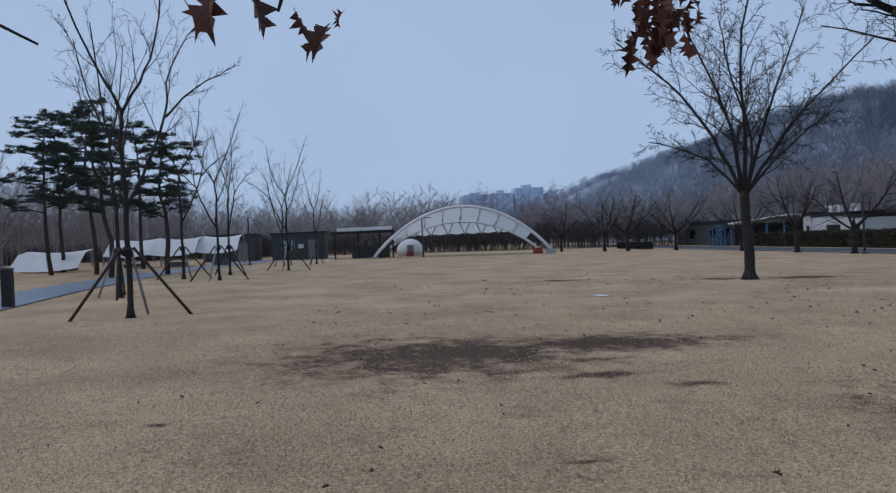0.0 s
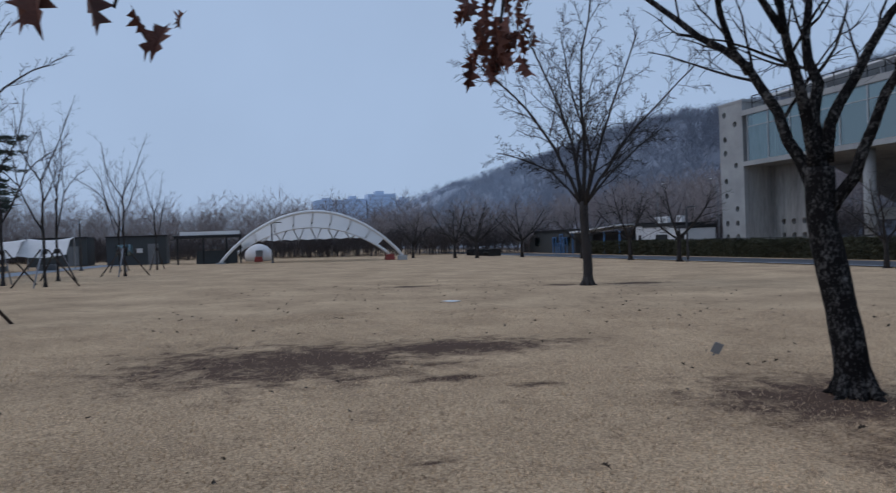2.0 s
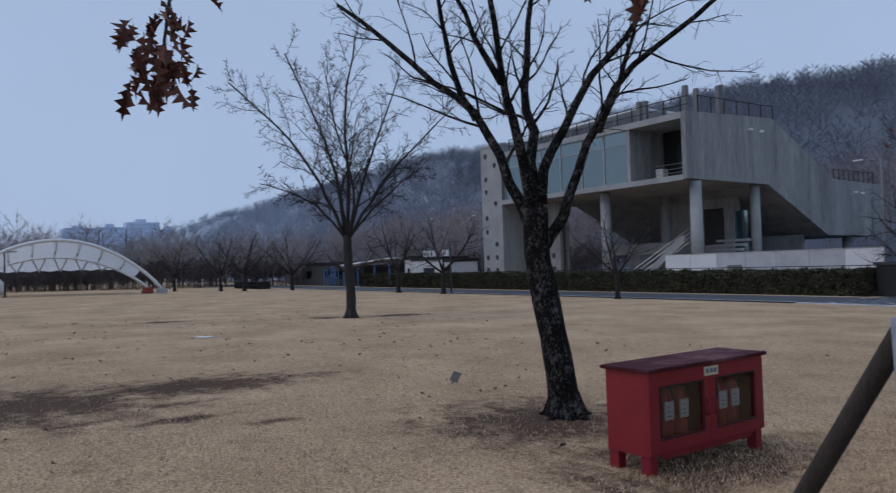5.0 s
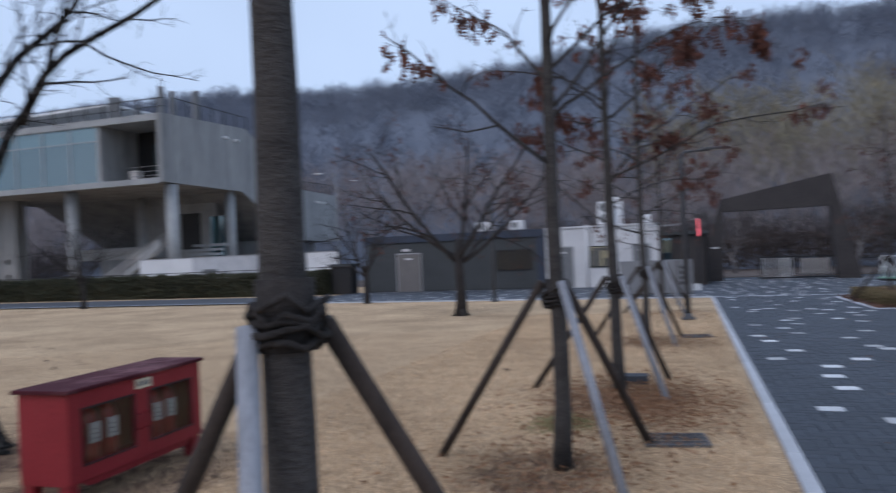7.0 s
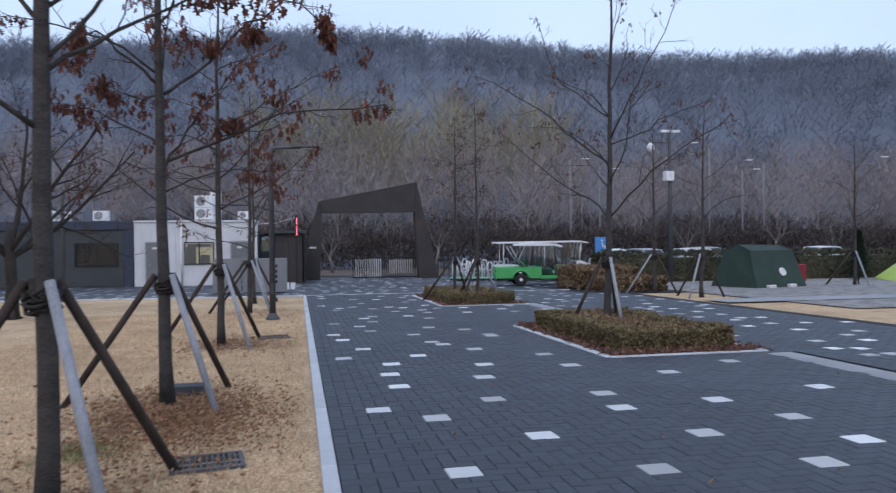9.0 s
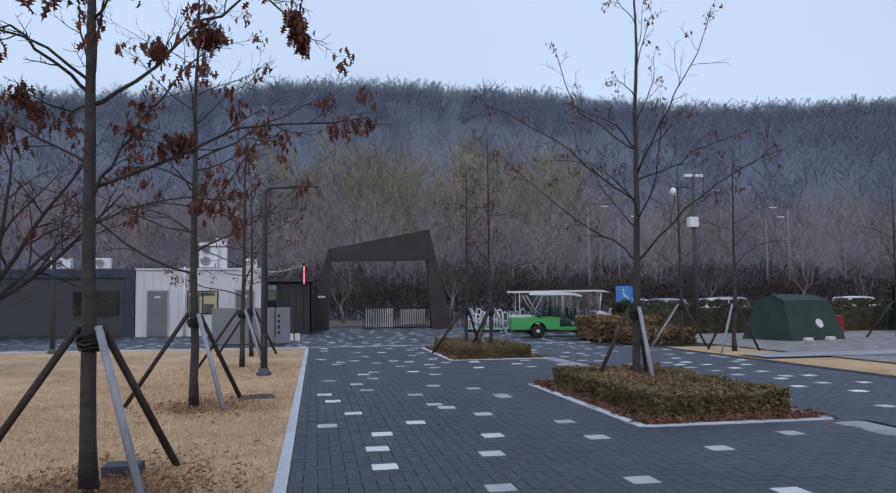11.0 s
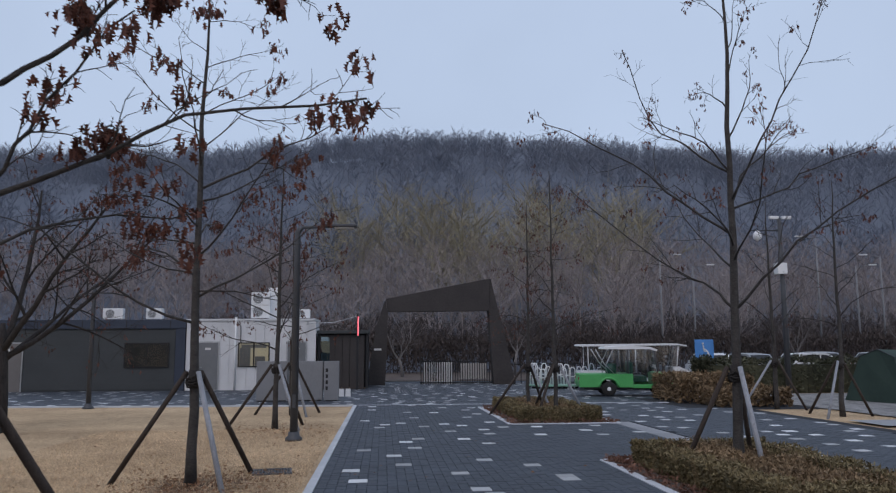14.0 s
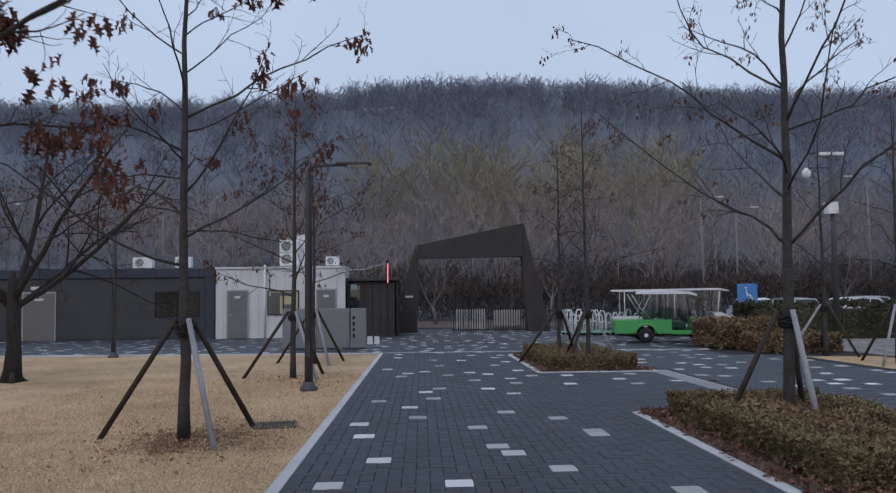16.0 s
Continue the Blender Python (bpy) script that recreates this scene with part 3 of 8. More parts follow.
def guided_tree(name, place, right, trunk_pts, trunk_r, guides, label, seed, spec, bark, group="", flare=1.3):
    """A bare tree: a leaning trunk and main limbs that each follow their own curve."""
    rng = random.Random(seed)
    root = thing(name, (*place, ground_z(*place) - 0.03), label, "tree", group)
    rt = Vector((right[0], right[1], 0)).normalized()
    back = Vector((-rt.y, rt.x, 0))
    pts = smooth_line([rt * a + back * b + Vector((0, 0, c)) for a, b, c in trunk_pts], 4)
    n = len(pts) - 1
    G = Geo().tube(pts, [trunk_r * (1 + (flare - 1) * max(0, 1 - 6 * i / n) - 0.16 * i / n) * (1 + rng.uniform(-0.04, 0.04)) for i in range(n + 1)], 16)
    for k in range(7):
        u = Vector((math.cos(k * 0.9 + rng.random() * 0.5), math.sin(k * 0.9 + rng.random() * 0.5), 0))
        G.tube([pts[0] + u * trunk_r * 2.3 - Vector((0, 0, 0.02)), pts[0] + u * trunk_r * 1.35 + Vector((0, 0, 0.05)), pts[0] + u * trunk_r * 0.6 + Vector((0, 0, 0.3))], [0.02, trunk_r * 0.34, trunk_r * 0.4], 6)
    part("trunk", G, bark, root, "", True)
    tips = []
    for r, guide in guides:
        G = Geo()
        bough(G, rng, right, guide, r, spec, tips)
        part("limb", G, bark, root, "", True)
    return root, tips


def leaf_shape(length=0.13):
    """Outline of a lobed oak leaf that hangs along -z."""
    half = [(0.004, 0.0), (0.014, 0.2), (0.13, 0.26), (0.05, 0.40), (0.21, 0.50), (0.055, 0.62), (0.15, 0.76), (0.04, 0.80), (0.0, 1.0)]
    return [(x * length * 1.6, -z * length) for x, z in half], length


def leaf_verts(rng, p, size, droop=0.8):
    """One curled leaf as a few faces at p."""
    half, _ = leaf_shape(size)
    curl = rng.uniform(0.25, 1.1)
    tw = Euler((rng.gauss(0, 0.5) * (1.4 - droop), rng.gauss(0, 0.5) * (1.4 - droop), rng.random() * 6.28)).to_matrix()
    v, f = [], []
    n = len(half)
    for s in (1, -1):
        b = len(v)
        for x, z in half:
            v.append(Vector((s * x * math.cos(curl), abs(x) * math.sin(curl) * 1.3 + 0.12 * size * math.sin(-z / size * 3), z)))
        for i in range(n - 1):
            v.append(Vector((0, 0.12 * size * math.sin(-half[i + 1][1] / size * 3), half[i + 1][1])))
        m = b + n
        f.append((b, b + 1, m))
        for i in range(1, n - 1):
            f.append((b + i, b + i + 1, m + i, m + i - 1))
    return [tuple(p + tw @ q) for q in v], f


def leaves(geo, rng, spots, size, per, spread, droop=0.8, along=0.0):
    """Bunches of hanging leaves: round each spot, and back along its bough."""
    for p, d in spots:
        for _ in range(per if per > 1 else 1):
            q = p - d * along * rng.random() + Vector((rng.gauss(0, spread), rng.gauss(0, spread), rng.gauss(-spread * 0.6, spread)))
            v, f = leaf_verts(rng, q, size * rng.uniform(0.65, 1.15), droop)
            b = len(geo.v)
            geo.v += v
            geo.f += [tuple(b + i for i in t) for t in f]


LATERAL = dict(segs=[8, 4, 3], wobble=[0.13, 0.16, 0.2], lift=[-0.01, 0.03, 0.02], end=[0.25, 0.35, 0.5], sides=[5, 4, 3],
               count=[5, 3], start=[0.3, 0.25], angle=[(25, 55), (25, 60)], ratio=[0.36, 0.5], thin=[0.55, 0.6], least=0.003)


TWIGGY = dict(LATERAL, segs=[8, 5, 3], count=[9, 4], start=[0.28, 0.25], ratio=[0.24, 0.5], thin=[0.5, 0.6], least=0.0028, lift=[0, 0.04, 0.02])


def oak(name, place, height, r, seed, label, group, laterals=16, first=1.9, reach=2.2, rise=(30, 62), leafy=0.5, per=5, size=0.12, extra=(), sway=0.012, spread=0.05, bunches=0.3, bough_leaf=1.6, guides=(), right=(1, 0)):
    """A young staked oak: a straight leader, many laterals, dead leaves that cling in bunches."""
    rng = random.Random(seed)
    root = thing(name, (*place, ground_z(*place) - 0.03), label, "tree", group)
    n = 14
    pts, rad = [], []
    x = y = 0.0
    for i in range(n + 1):
        t = i / n
        pts.append(Vector((x, y, height * t)))
        rad.append(r * (1.25 if i == 0 else 1.0) * (1 - 0.9 * t ** 1.1) + 0.004)
        x += rng.gauss(0, sway)
        y += rng.gauss(0, sway)
    part("trunk", Geo().tube(pts, rad, 12), M_YBARK, root, "", True)
    G = Geo()
    tips, ends = [], []
    turn = rng.random() * 6.28
    for k in range(laterals):
        t = (first + (height * 0.96 - first) * (k / laterals) ** 0.9) / height
        i = min(int(t * n), n - 1)
        p = pts[i].lerp(pts[i + 1], t * n - i)
        turn += 2.4 + rng.uniform(-0.5, 0.5)
        a = radians(rng.uniform(*rise))
        d = Vector((math.cos(turn) * math.sin(a), math.sin(turn) * math.sin(a), math.cos(a)))
        ln = reach * (1.1 - 0.75 * (t * height - first) / (height - first)) * rng.uniform(0.75, 1.15)
        end = grow(G, rng, p, d, ln, max(rad[i] * 0.36, 0.006), 0, LATERAL, tips)
        if rng.random() < bunches:
            ends.append((end[0][-1], end[1][-1]))
    plain = len(tips)
    for z, az, tilt, ln, rr in extra:
        i = min(int(z / height * n), n - 1)
        p = pts[i].lerp(pts[i + 1], z / height * n - i)
        a = radians(tilt)
        end = grow(G, rng, p, Vector((math.sin(radians(az)) * math.sin(a), math.cos(radians(az)) * math.sin(a), math.cos(a))), ln, rr, 0, LATERAL, tips)
        if rr > 0.0145:
            ends.append((end[0][-1], end[1][-1]))
    for rr, tuft, guide in guides:
        B = Geo()
        z = guide[0][2]
        i = min(int(z / height * n), n - 1)
        at = pts[i].lerp(pts[i + 1], z / height * n - i) if abs(guide[0][0]) < 0.3 else Vector((0, 0, z))
        shift = Vector((at.x, at.y, 0))
        begin = len(tips)
        guide = [(0, 0, z)] + list(guide[1:]) if abs(guide[0][0]) < 0.3 else guide
        p, d = bough(B, rng, right, guide, rr, TWIGGY, tips, 0.3, 0.025, 6)
        for k in range(begin, len(tips)):
            tips[k] = (tips[k][0] + shift, tips[k][1])
        p = p + shift
        b = len(G.v)
        G.v += [(q[0] + shift.x, q[1] + shift.y, q[2]) for q in B.v]
        G.f += [tuple(b + k for k in f) for f in B.f]
        if tuft:
            ends += [(p, d)] * tuft
        plain = plain if tuft else len(tips)
    part("crown", G, M_YBARK, root, "", True)
    picked = [t for i, t in enumerate(tips) if rng.random() < (leafy if i < plain else leafy * bough_leaf)]
    G = Geo()
    leaves(G, rng, picked, size, per, spread)
    leaves(G, rng, ends, size, per * 2, spread * 0.8, 0.8, 3.2 * size)
    tagged(part("dead_leaves", G, M_LEAF, root, "withered red-brown oak leaves"), kind="stuff")
    return root


def tree_support(name, place, tie, turn, label, group, feet=((-1.05, 0.2), (0.6, 0.88), (0.52, -0.62)), pale=2, r=0.035, trunk=0.07, over=0.12, tops=None):
    root = thing(name, (*place, ground_z(*place)), label, "tree support", group, turn=turn)
    for k, (fx, fy) in enumerate(feet):
        d = Vector((*(tops[k] if tops else (fx, fy)), 0)).normalized()
        G = Geo().tube([Vector((fx, fy, -0.05)), d * (trunk + r) + Vector((0, 0, tie + over))], [r, r * 0.92], 8)
        part("pole", G, M_STAKEG if k == pale else M_STAKE, root, "silver-grey weathered wooden pole" if k == pale else "dark brown wooden pole", True)
    rng = random.Random(7)
    G = Geo()
    for k in range(5):
        z = tie - 0.05 + k * 0.028
        ring = [Vector((math.cos(a) * (trunk + 0.016 + rng.uniform(0, 0.03)), math.sin(a) * (trunk + 0.016 + rng.uniform(0, 0.03)), z + rng.uniform(-0.035, 0.035))) for a in [i * 0.524 for i in range(13)]]
        ring[-1] = ring[0]
        G.tube(ring, 0.012, 6)
    part("rope_tie", G, M_ROPE, root, "black rubber rope tie", True)
    G = Geo().tube([(0, 0, tie - 0.08), (0, 0, tie + 0.14)], [trunk + 0.008, trunk + 0.006], 12)
    part("wrap", G, M_ROPE, root, "dark bark wrap", True)
    return root


OAKS = "young oaks along the kerb"
SUPP = "tree supports along the kerb"
# the oak beside the camera's start, whose boughs hang overhead
near_oak = oak("oak_tree", (-1.93, -0.30), 7.5, 0.082, 11, "young oak with grey bark and withered leaves, staked on the lawn", OAKS, 18, 3.3, 2.2, (40, 65), 0.3, 5, 0.13, sway=0.004)
oak("oak_tree", (-1.72, 3.22), 6.8, 0.062, 23, "young oak with many red-brown clinging leaves, staked", OAKS, 17, 2.3, 1.35, (40, 65), 0.30, 16, 0.115, spread=0.055, bunches=0.8, extra=((2.7, 95, 52, 1.7, 0.016), (3.0, 55, 55, 1.6, 0.015)))
oak("oak_tree", (-1.59, 6.55), 6.6, 0.065, 35, "young oak with leaf bunches on long level boughs, staked", OAKS, 7, 3.4, 1.5, (25, 55), 0.17, 15, 0.105, spread=0.048, bunches=0.5, bough_leaf=0.6, sway=0.008,
    guides=((0.021, 2, [(0, 0, 2.5), (0.52, 0.0, 2.72), (1.2, -0.1, 3.0), (2.25, -0.2, 3.12)]),
            (0.022, 7, [(0.02, 0, 3.2), (0.35, 0.1, 3.4), (0.85, 0.1, 3.95), (1.4, 0.0, 4.2), (1.72, -0.1, 3.8)]),
            (0.008, 3, [(0.8, 0.1, 3.9), (0.92, 0.15, 3.98), (0.95, 0.15, 3.95)]),
            (0.008, 2, [(0.5, 0.1, 3.55), (0.48, 0.15, 3.75), (0.46, 0.15, 3.78)]),
            (0.018, 1, [(0, 0, 2.4), (0.2, -0.1, 2.7), (0.45, -0.2, 3.02), (0.9, -0.3, 3.6)]),
            (0.018, 4, [(0, 0, 3.3), (-0.25, -0.2, 3.5), (-0.5, -0.3, 3.75), (-0.7, -0.4, 3.6)]),
            (0.013, 2, [(0, 0, 3.2), (-0.3, 0.1, 3.2), (-0.6, 0.1, 3.4)]),
            (0.013, 1, [(0, 0, 3.45), (-0.13, 0.2, 3.9), (-0.28, 0.3, 4.4)]),
            (0.014, 1, [(0.02, 0, 3.25), (0.1, -0.2, 3.7), (0.25, -0.3, 4.6)]),
            (0.014, 1, [(0, 0, 2.2), (0.5, 0.2, 2.42), (1.15, 0.3, 2.5)]),
            (0.014, 2, [(0, 0, 2.7), (-0.5, 0.3, 3.0), (-1.1, 0.4, 3.15)]),
            (0.012, 2, [(0.7, 0, 2.78), (0.70, 0.05, 2.95), (0.66, 0.05, 3.0)])))
oak("oak_tree", (-1.55, 11.6), 6.4, 0.062, 41, "slender young oak with few withered leaves, staked", OAKS, 18, 2.0, 2.2, (50, 78), 0.06, 14, 0.125, spread=0.05, bunches=0.45, extra=((3.7, 90, 62, 2.6, 0.018), (2.6, 275, 70, 1.5, 0.013), (3.0, 250, 75, 1.2, 0.012), (2.4, 100, 75, 1.3, 0.012), (3.2, 200, 60, 1.5, 0.013)))
oak("oak_tree", (-1.52, 18.6), 5.8, 0.058, 52, "slender young oak with reddish leaves near the street lamp", OAKS, 20, 1.7, 2.0, (45, 75), 0.2, 7, 0.11, bunches=0.5)
oak("oak_tree", (-1.6, 22.3), 5.2, 0.055, 53, "thin young oak near the far edge of the lawn", OAKS, 14, 1.8, 1.6, (45, 75), 0.3, 4, 0.11)
tree_support("tree_support", (-1.93, -0.30), 1.40, 0, "three dark poles tied to the near oak", SUPP, ((-1.1, 0.35), (0.64, 0.74), (0.16, -0.5)), 2, 0.037, 0.085, 0.0, ((-1.1, 0.35), (0.75, 0.85), (-0.62, -0.7)))
tree_support("tree_support", (-1.72, 3.22), 1.28, 0, "brown and silvered poles tied round an oak", SUPP, trunk=0.064)
tree_support("tree_support", (-1.59, 6.55), 1.22, 4, "brown and silvered poles tied round an oak", SUPP)
tree_support("tree_support", (-1.55, 11.6), 1.25, 0, "brown and silvered poles tied round a slender oak", SUPP, trunk=0.065)
tree_support("tree_support", (-1.52, 18.6), 1.25, 6, "wooden poles tied round an oak by the lamp", SUPP, trunk=0.06)
tree_support("tree_support", (-1.6, 22.3), 1.25, -5, "wooden poles tied round a far oak", SUPP, trunk=0.06)

# oaks in the two planters and on the gravel side
oak("planter_oak", (5.33, 11.4), 7.2, 0.064, 63, "bare young oak with scattered leaf tufts in a clipped planter", "planter oaks", 9, 3.0, 1.9, (25, 50), 0.16, 6, 0.075, bunches=0.6, spread=0.035, bough_leaf=1.1, sway=0.015, right=(0.89, -0.45),
    guides=((0.022, 1, [(0, 0, 2.17), (-0.4, 0.1, 2.53), (-1.0, 0.2, 2.9), (-2.2, 0.3, 4.0)]),
            (0.020, 1, [(-0.05, 0, 3.15), (-0.6, -0.2, 3.6), (-1.3, -0.3, 4.2), (-2.45, -0.4, 4.9)]),
            (0.022, 1, [(0, 0, 2.15), (0.6, -0.2, 2.75), (1.3, -0.3, 3.35), (2.1, -0.3, 3.9)]),
            (0.018, 1, [(-0.05, 0, 3.5), (0.55, 0.2, 3.75), (1.1, 0.3, 4.05), (1.8, 0.4, 4.3)]),
            (0.018, 1, [(-0.1, 0, 4.0), (-0.6, 0.3, 4.45), (-1.05, 0.4, 4.95), (-1.45, 0.5, 6.1)]),
            (0.018, 1, [(-0.1, 0, 3.6), (0.4, -0.4, 4.3), (0.8, -0.6, 5.0), (1.2, -0.7, 6.0)]),
            (0.016, 1, [(-0.1, 0, 2.7), (-0.5, 0.8, 3.3), (-0.9, 1.5, 4.1)]),
            (0.016, 1, [(-0.1, 0, 2.8), (0.3, -0.9, 3.4), (0.5, -1.6, 4.2)])))
oak("planter_oak", (4.55, 21.3), 5.6, 0.05, 64, "thin reddish young oak in the far planter", "planter oaks", 20, 1.5, 1.6, (40, 75), 0.35, 4, 0.09)
oak("planter_oak", (5.0, 20.2), 6.2, 0.052, 65, "thin young oak in the far planter", "planter oaks", 20, 1.6, 1.6, (40, 75), 0.3, 4, 0.09)
PSUPP = "planter tree supports"
tree_support("tree_support", (5.33, 11.4), 1.28, 0, "dark and silvered poles in a clipped planter", PSUPP, ((-0.76, 0.16), (0.45, 0.55), (0.06, -0.58)), trunk=0.066)
tree_support("tree_support", (4.55, 21.3), 1.2, 0, "dark poles in the far planter", PSUPP, trunk=0.06)
tree_support("tree_support", (5.0, 20.2), 1.2, 60, "dark poles in the far planter", PSUPP, trunk=0.06)
for k, (x, y) in enumerate(((11.9, 22.6), (12.2, 20.0), (21.5, 24.5))):
    oak("gravel_oak", (x, y), 6.0, 0.06, 70 + k, "bare young oak beside the gravel yard", "gravel yard oaks", 16, 1.9, 1.7, (30, 60), 0.06, 3, 0.08)
    tree_support("tree_support", (x, y), 1.25, 40 * k + 10, "pale and brown poles beside the gravel yard", "gravel yard supports", pale=0, trunk=0.06)

# the two big bare trees on the lawn
VASE = dict(FINE, count=[11, 8, 6], lift=[0.0, 0.02, 0.02, 0.01], wobble=[0.06, 0.13, 0.18, 0.22], ratio=[0.40, 0.42, 0.42], thin=[0.42, 0.45, 0.55], least=0.003)
NEAR_BARE = dict(VASE, count=[9, 5, 4], start=[0.3, 0.2, 0.1], angle=[(25, 55), (28, 60), (28, 65)], ratio=[0.34, 0.45, 0.45], thin=[0.36, 0.5, 0.55], wobble=[0.06, 0.15, 0.2, 0.24], least=0.0028)
guided_tree("bare_tree", (-6.95, 2.72), (0.67, 0.74), [(0.06, 0, 0), (0.02, 0, 0.5), (-0.1, 0, 1.25), (-0.18, 0, 1.75), (-0.18, 0, 2.25)], 0.158, [
    (0.075, [(-0.2, 0, 1.95), (-0.45, 0.1, 2.55), (-0.83, 0.2, 3.34), (-1.55, 0.4, 4.0), (-2.45, 0.5, 4.8)]),
    (0.05, [(-0.8, 0.18, 3.28), (-0.98, 0.0, 3.65), (-1.12, -0.2, 4.3), (-1.2, -0.3, 5.2)]),
    (0.075, [(-0.2, 0, 2.15), (-0.33, -0.25, 2.98), (-0.46, -0.5, 3.6), (-0.66, -0.7, 5.1)]),
    (0.045, [(-0.46, -0.5, 3.5), (-0.7, -0.75, 3.9), (-1.0, -1.0, 4.6)]),
    (0.08, [(-0.17, 0, 2.2), (-0.22, 0.2, 3.1), (-0.26, 0.4, 3.9), (-0.05, 0.6, 5.3)]),
    (0.07, [(-0.12, 0.05, 2.3), (-0.02, 0.1, 2.85), (0.52, 0.3, 3.71), (1.0, 0.5, 4.35), (1.4, 0.6, 5.1)]),
    (0.072, [(-0.12, 0, 1.8), (0.2, -0.1, 2.35), (0.55, -0.2, 3.16), (1.1, -0.3, 3.85), (2.1, -0.4, 4.6)]),
    (0.04, [(0.5, -0.2, 3.0), (0.75, -0.6, 3.6), (0.9, -0.9, 4.3)]),
], "big bare tree with dark lichened bark forking low", 5, NEAR_BARE, M_LICHEN)
FAR_BARE = dict(VASE, count=[16, 8, 6], start=[0.18, 0.15, 0.1], ratio=[0.30, 0.42, 0.42], thin=[0.40, 0.45, 0.6], least=0.0075, lift=[0.02, 0.03, 0.02, 0.0])
guided_tree("bare_tree", (-24.3, 8.85), (0.44, 0.9), [(0, 0, 0), (0.02, 0, 0.9), (-0.04, 0, 1.9), (-0.05, 0, 2.9)], 0.17, [
    (0.05, [(-0.1, 0.1, 2.75), (-0.8, 0.2, 3.7), (-1.7, 0.3, 4.3), (-3.0, 0.4, 4.8)]),
    (0.075, [(-0.12, 0, 2.8), (-0.7, -0.2, 4.2), (-1.5, -0.4, 5.6), (-2.6, -0.6, 6.9), (-3.8, -0.7, 8.0)]),
    (0.075, [(-0.1, 0, 2.8), (-0.4, 0.4, 5.0), (-1.0, 0.8, 6.9), (-2.1, 1.1, 9.5)]),
    (0.085, [(-0.05, 0, 2.8), (0.05, -0.2, 5.0), (0.0, -0.4, 7.0), (0.4, -0.5, 9.7)]),
    (0.075, [(0, 0, 2.8), (0.5, 0.3, 4.6), (1.1, 0.6, 6.3), (2.0, 0.9, 8.7)]),
    (0.07, [(0.02, 0, 2.8), (0.8, -0.3, 4.0), (1.7, -0.5, 5.2), (3.7, -0.8, 7.2)]),
    (0.05, [(0.05, 0.1, 2.85), (0.9, 0.3, 3.8), (1.9, 0.5, 4.7), (2.8, 0.6, 5.4)]),
    (0.055, [(0, 0.1, 2.8), (-0.2, 1.1, 4.4), (0.2, 2.0, 6.0), (0.5, 2.6, 7.6)]),
    (0.055, [(0, -0.1, 2.8), (0.2, -1.1, 4.4), (-0.3, -2.0, 6.2), (-0.6, -2.6, 7.8)]),
], "big bare vase-shaped tree alone on the lawn", 8, FAR_BARE, M_BARK)

# spreading bare trees: along the road, by the containers
SPREAD = dict(FINE, segs=[6, 5, 4, 3], count=[7, 6, 4], angle=[(30, 60), (30, 60), (30, 65)], lift=[0.02, 0.02, 0.01, 0.0])
roadside, _ = vase_tree("roadside_tree", (-7.2, 18.6), (1, 0), [(0, 0, 0), (0.02, 0, 0.6), (-0.02, 0, 1.25)], 0.11,
                        [(-2.3, 0.5, 1.9, 0.055, 0.4), (-1.2, -1.3, 2.6, 0.055, 0.3), (0.1, 1.0, 2.9, 0.06, 0.2), (1.3, -0.6, 2.6, 0.055, 0.3), (2.4, 0.6, 1.8, 0.05, 0.4), (0.6, 2.2, 2.0, 0.045, 0.3)],
                        "low spreading bare cherry tree at the lawn's edge", 15, SPREAD, M_BARK)
tagged(roadside, group="roadside trees")
G = Geo()
leaves(G, random.Random(2), [t for i, t in enumerate(_) if i % 5 == 0], 0.085, 5, 0.06)
cherry_leaves = (G, roadside)
rng = random.Random(3)
for x, y, s in ((-28.3, 26.1, 1.0), (-44.5, 26.0, 1.25), (-50.5, 25.8, 1.3), (-58, 25.6, 1.05), (-68, 24.3, 1.25), (-69.5, 20.2, 1.3), (-71.5, 18.6, 1.25), (-76, 15.5, 1.1), (-13.5, 25.9, 1.0)):
    c = copy_thing(roadside, pose(x, y, ground_z(x, y) - 0.03, 0, 0, rng.uniform(0, 360)))
    c.scale = (s, s, s * 1.05)

roadside.scale = (1.3, 1.3, 1.35)
tagged(part("dead_leaves", cherry_leaves[0], M_LEAF, roadside, "few clinging reddish leaves"), kind="stuff")

# slender staked trees on the west side of the lawn
SPARSE = dict(FINE, count=[7, 4, 3], start=[0.25, 0.2, 0.1], angle=[(18, 42), (20, 45), (25, 50)], lift=[0.05, 0.05, 0.04, 0.02], ratio=[0.40, 0.5, 0.45], thin=[0.4, 0.55, 0.6], wobble=[0.08, 0.14, 0.18, 0.2], least=0.005)
slim, _ = guided_tree("slender_tree", (-18.45, -8.6), (-0.31, 0.95), [(0, 0, 0), (0.02, 0, 1.0), (0.0, 0, 2.0), (0.04, 0, 3.0)], 0.066, [
    (0.06, [(0.03, 0, 2.8), (-0.05, 0.1, 3.9), (0.0, 0.1, 4.65), (-0.5, 0.2, 5.8), (-1.3, 0.3, 7.9)]),
    (0.042, [(0.0, 0.1, 4.6), (0.4, 0.0, 5.3), (0.8, -0.2, 6.2), (1.0, -0.3, 7.9)]),
    (0.045, [(0.02, 0, 2.5), (0.5, -0.1, 3.4), (0.95, -0.2, 4.6), (0.95, -0.3, 5.3), (1.5, -0.4, 6.3)]),
    (0.03, [(0.93, -0.2, 4.5), (1.6, -0.1, 5.2), (2.4, 0.0, 5.7)]),
    (0.035, [(-0.03, 0.1, 3.7), (-0.5, 0.5, 4.6), (-0.9, 0.8, 6.4)]),
], "slender bare tree with dark trunk, staked on the lawn", 19, SPARSE, M_BARK, "", 1.15)
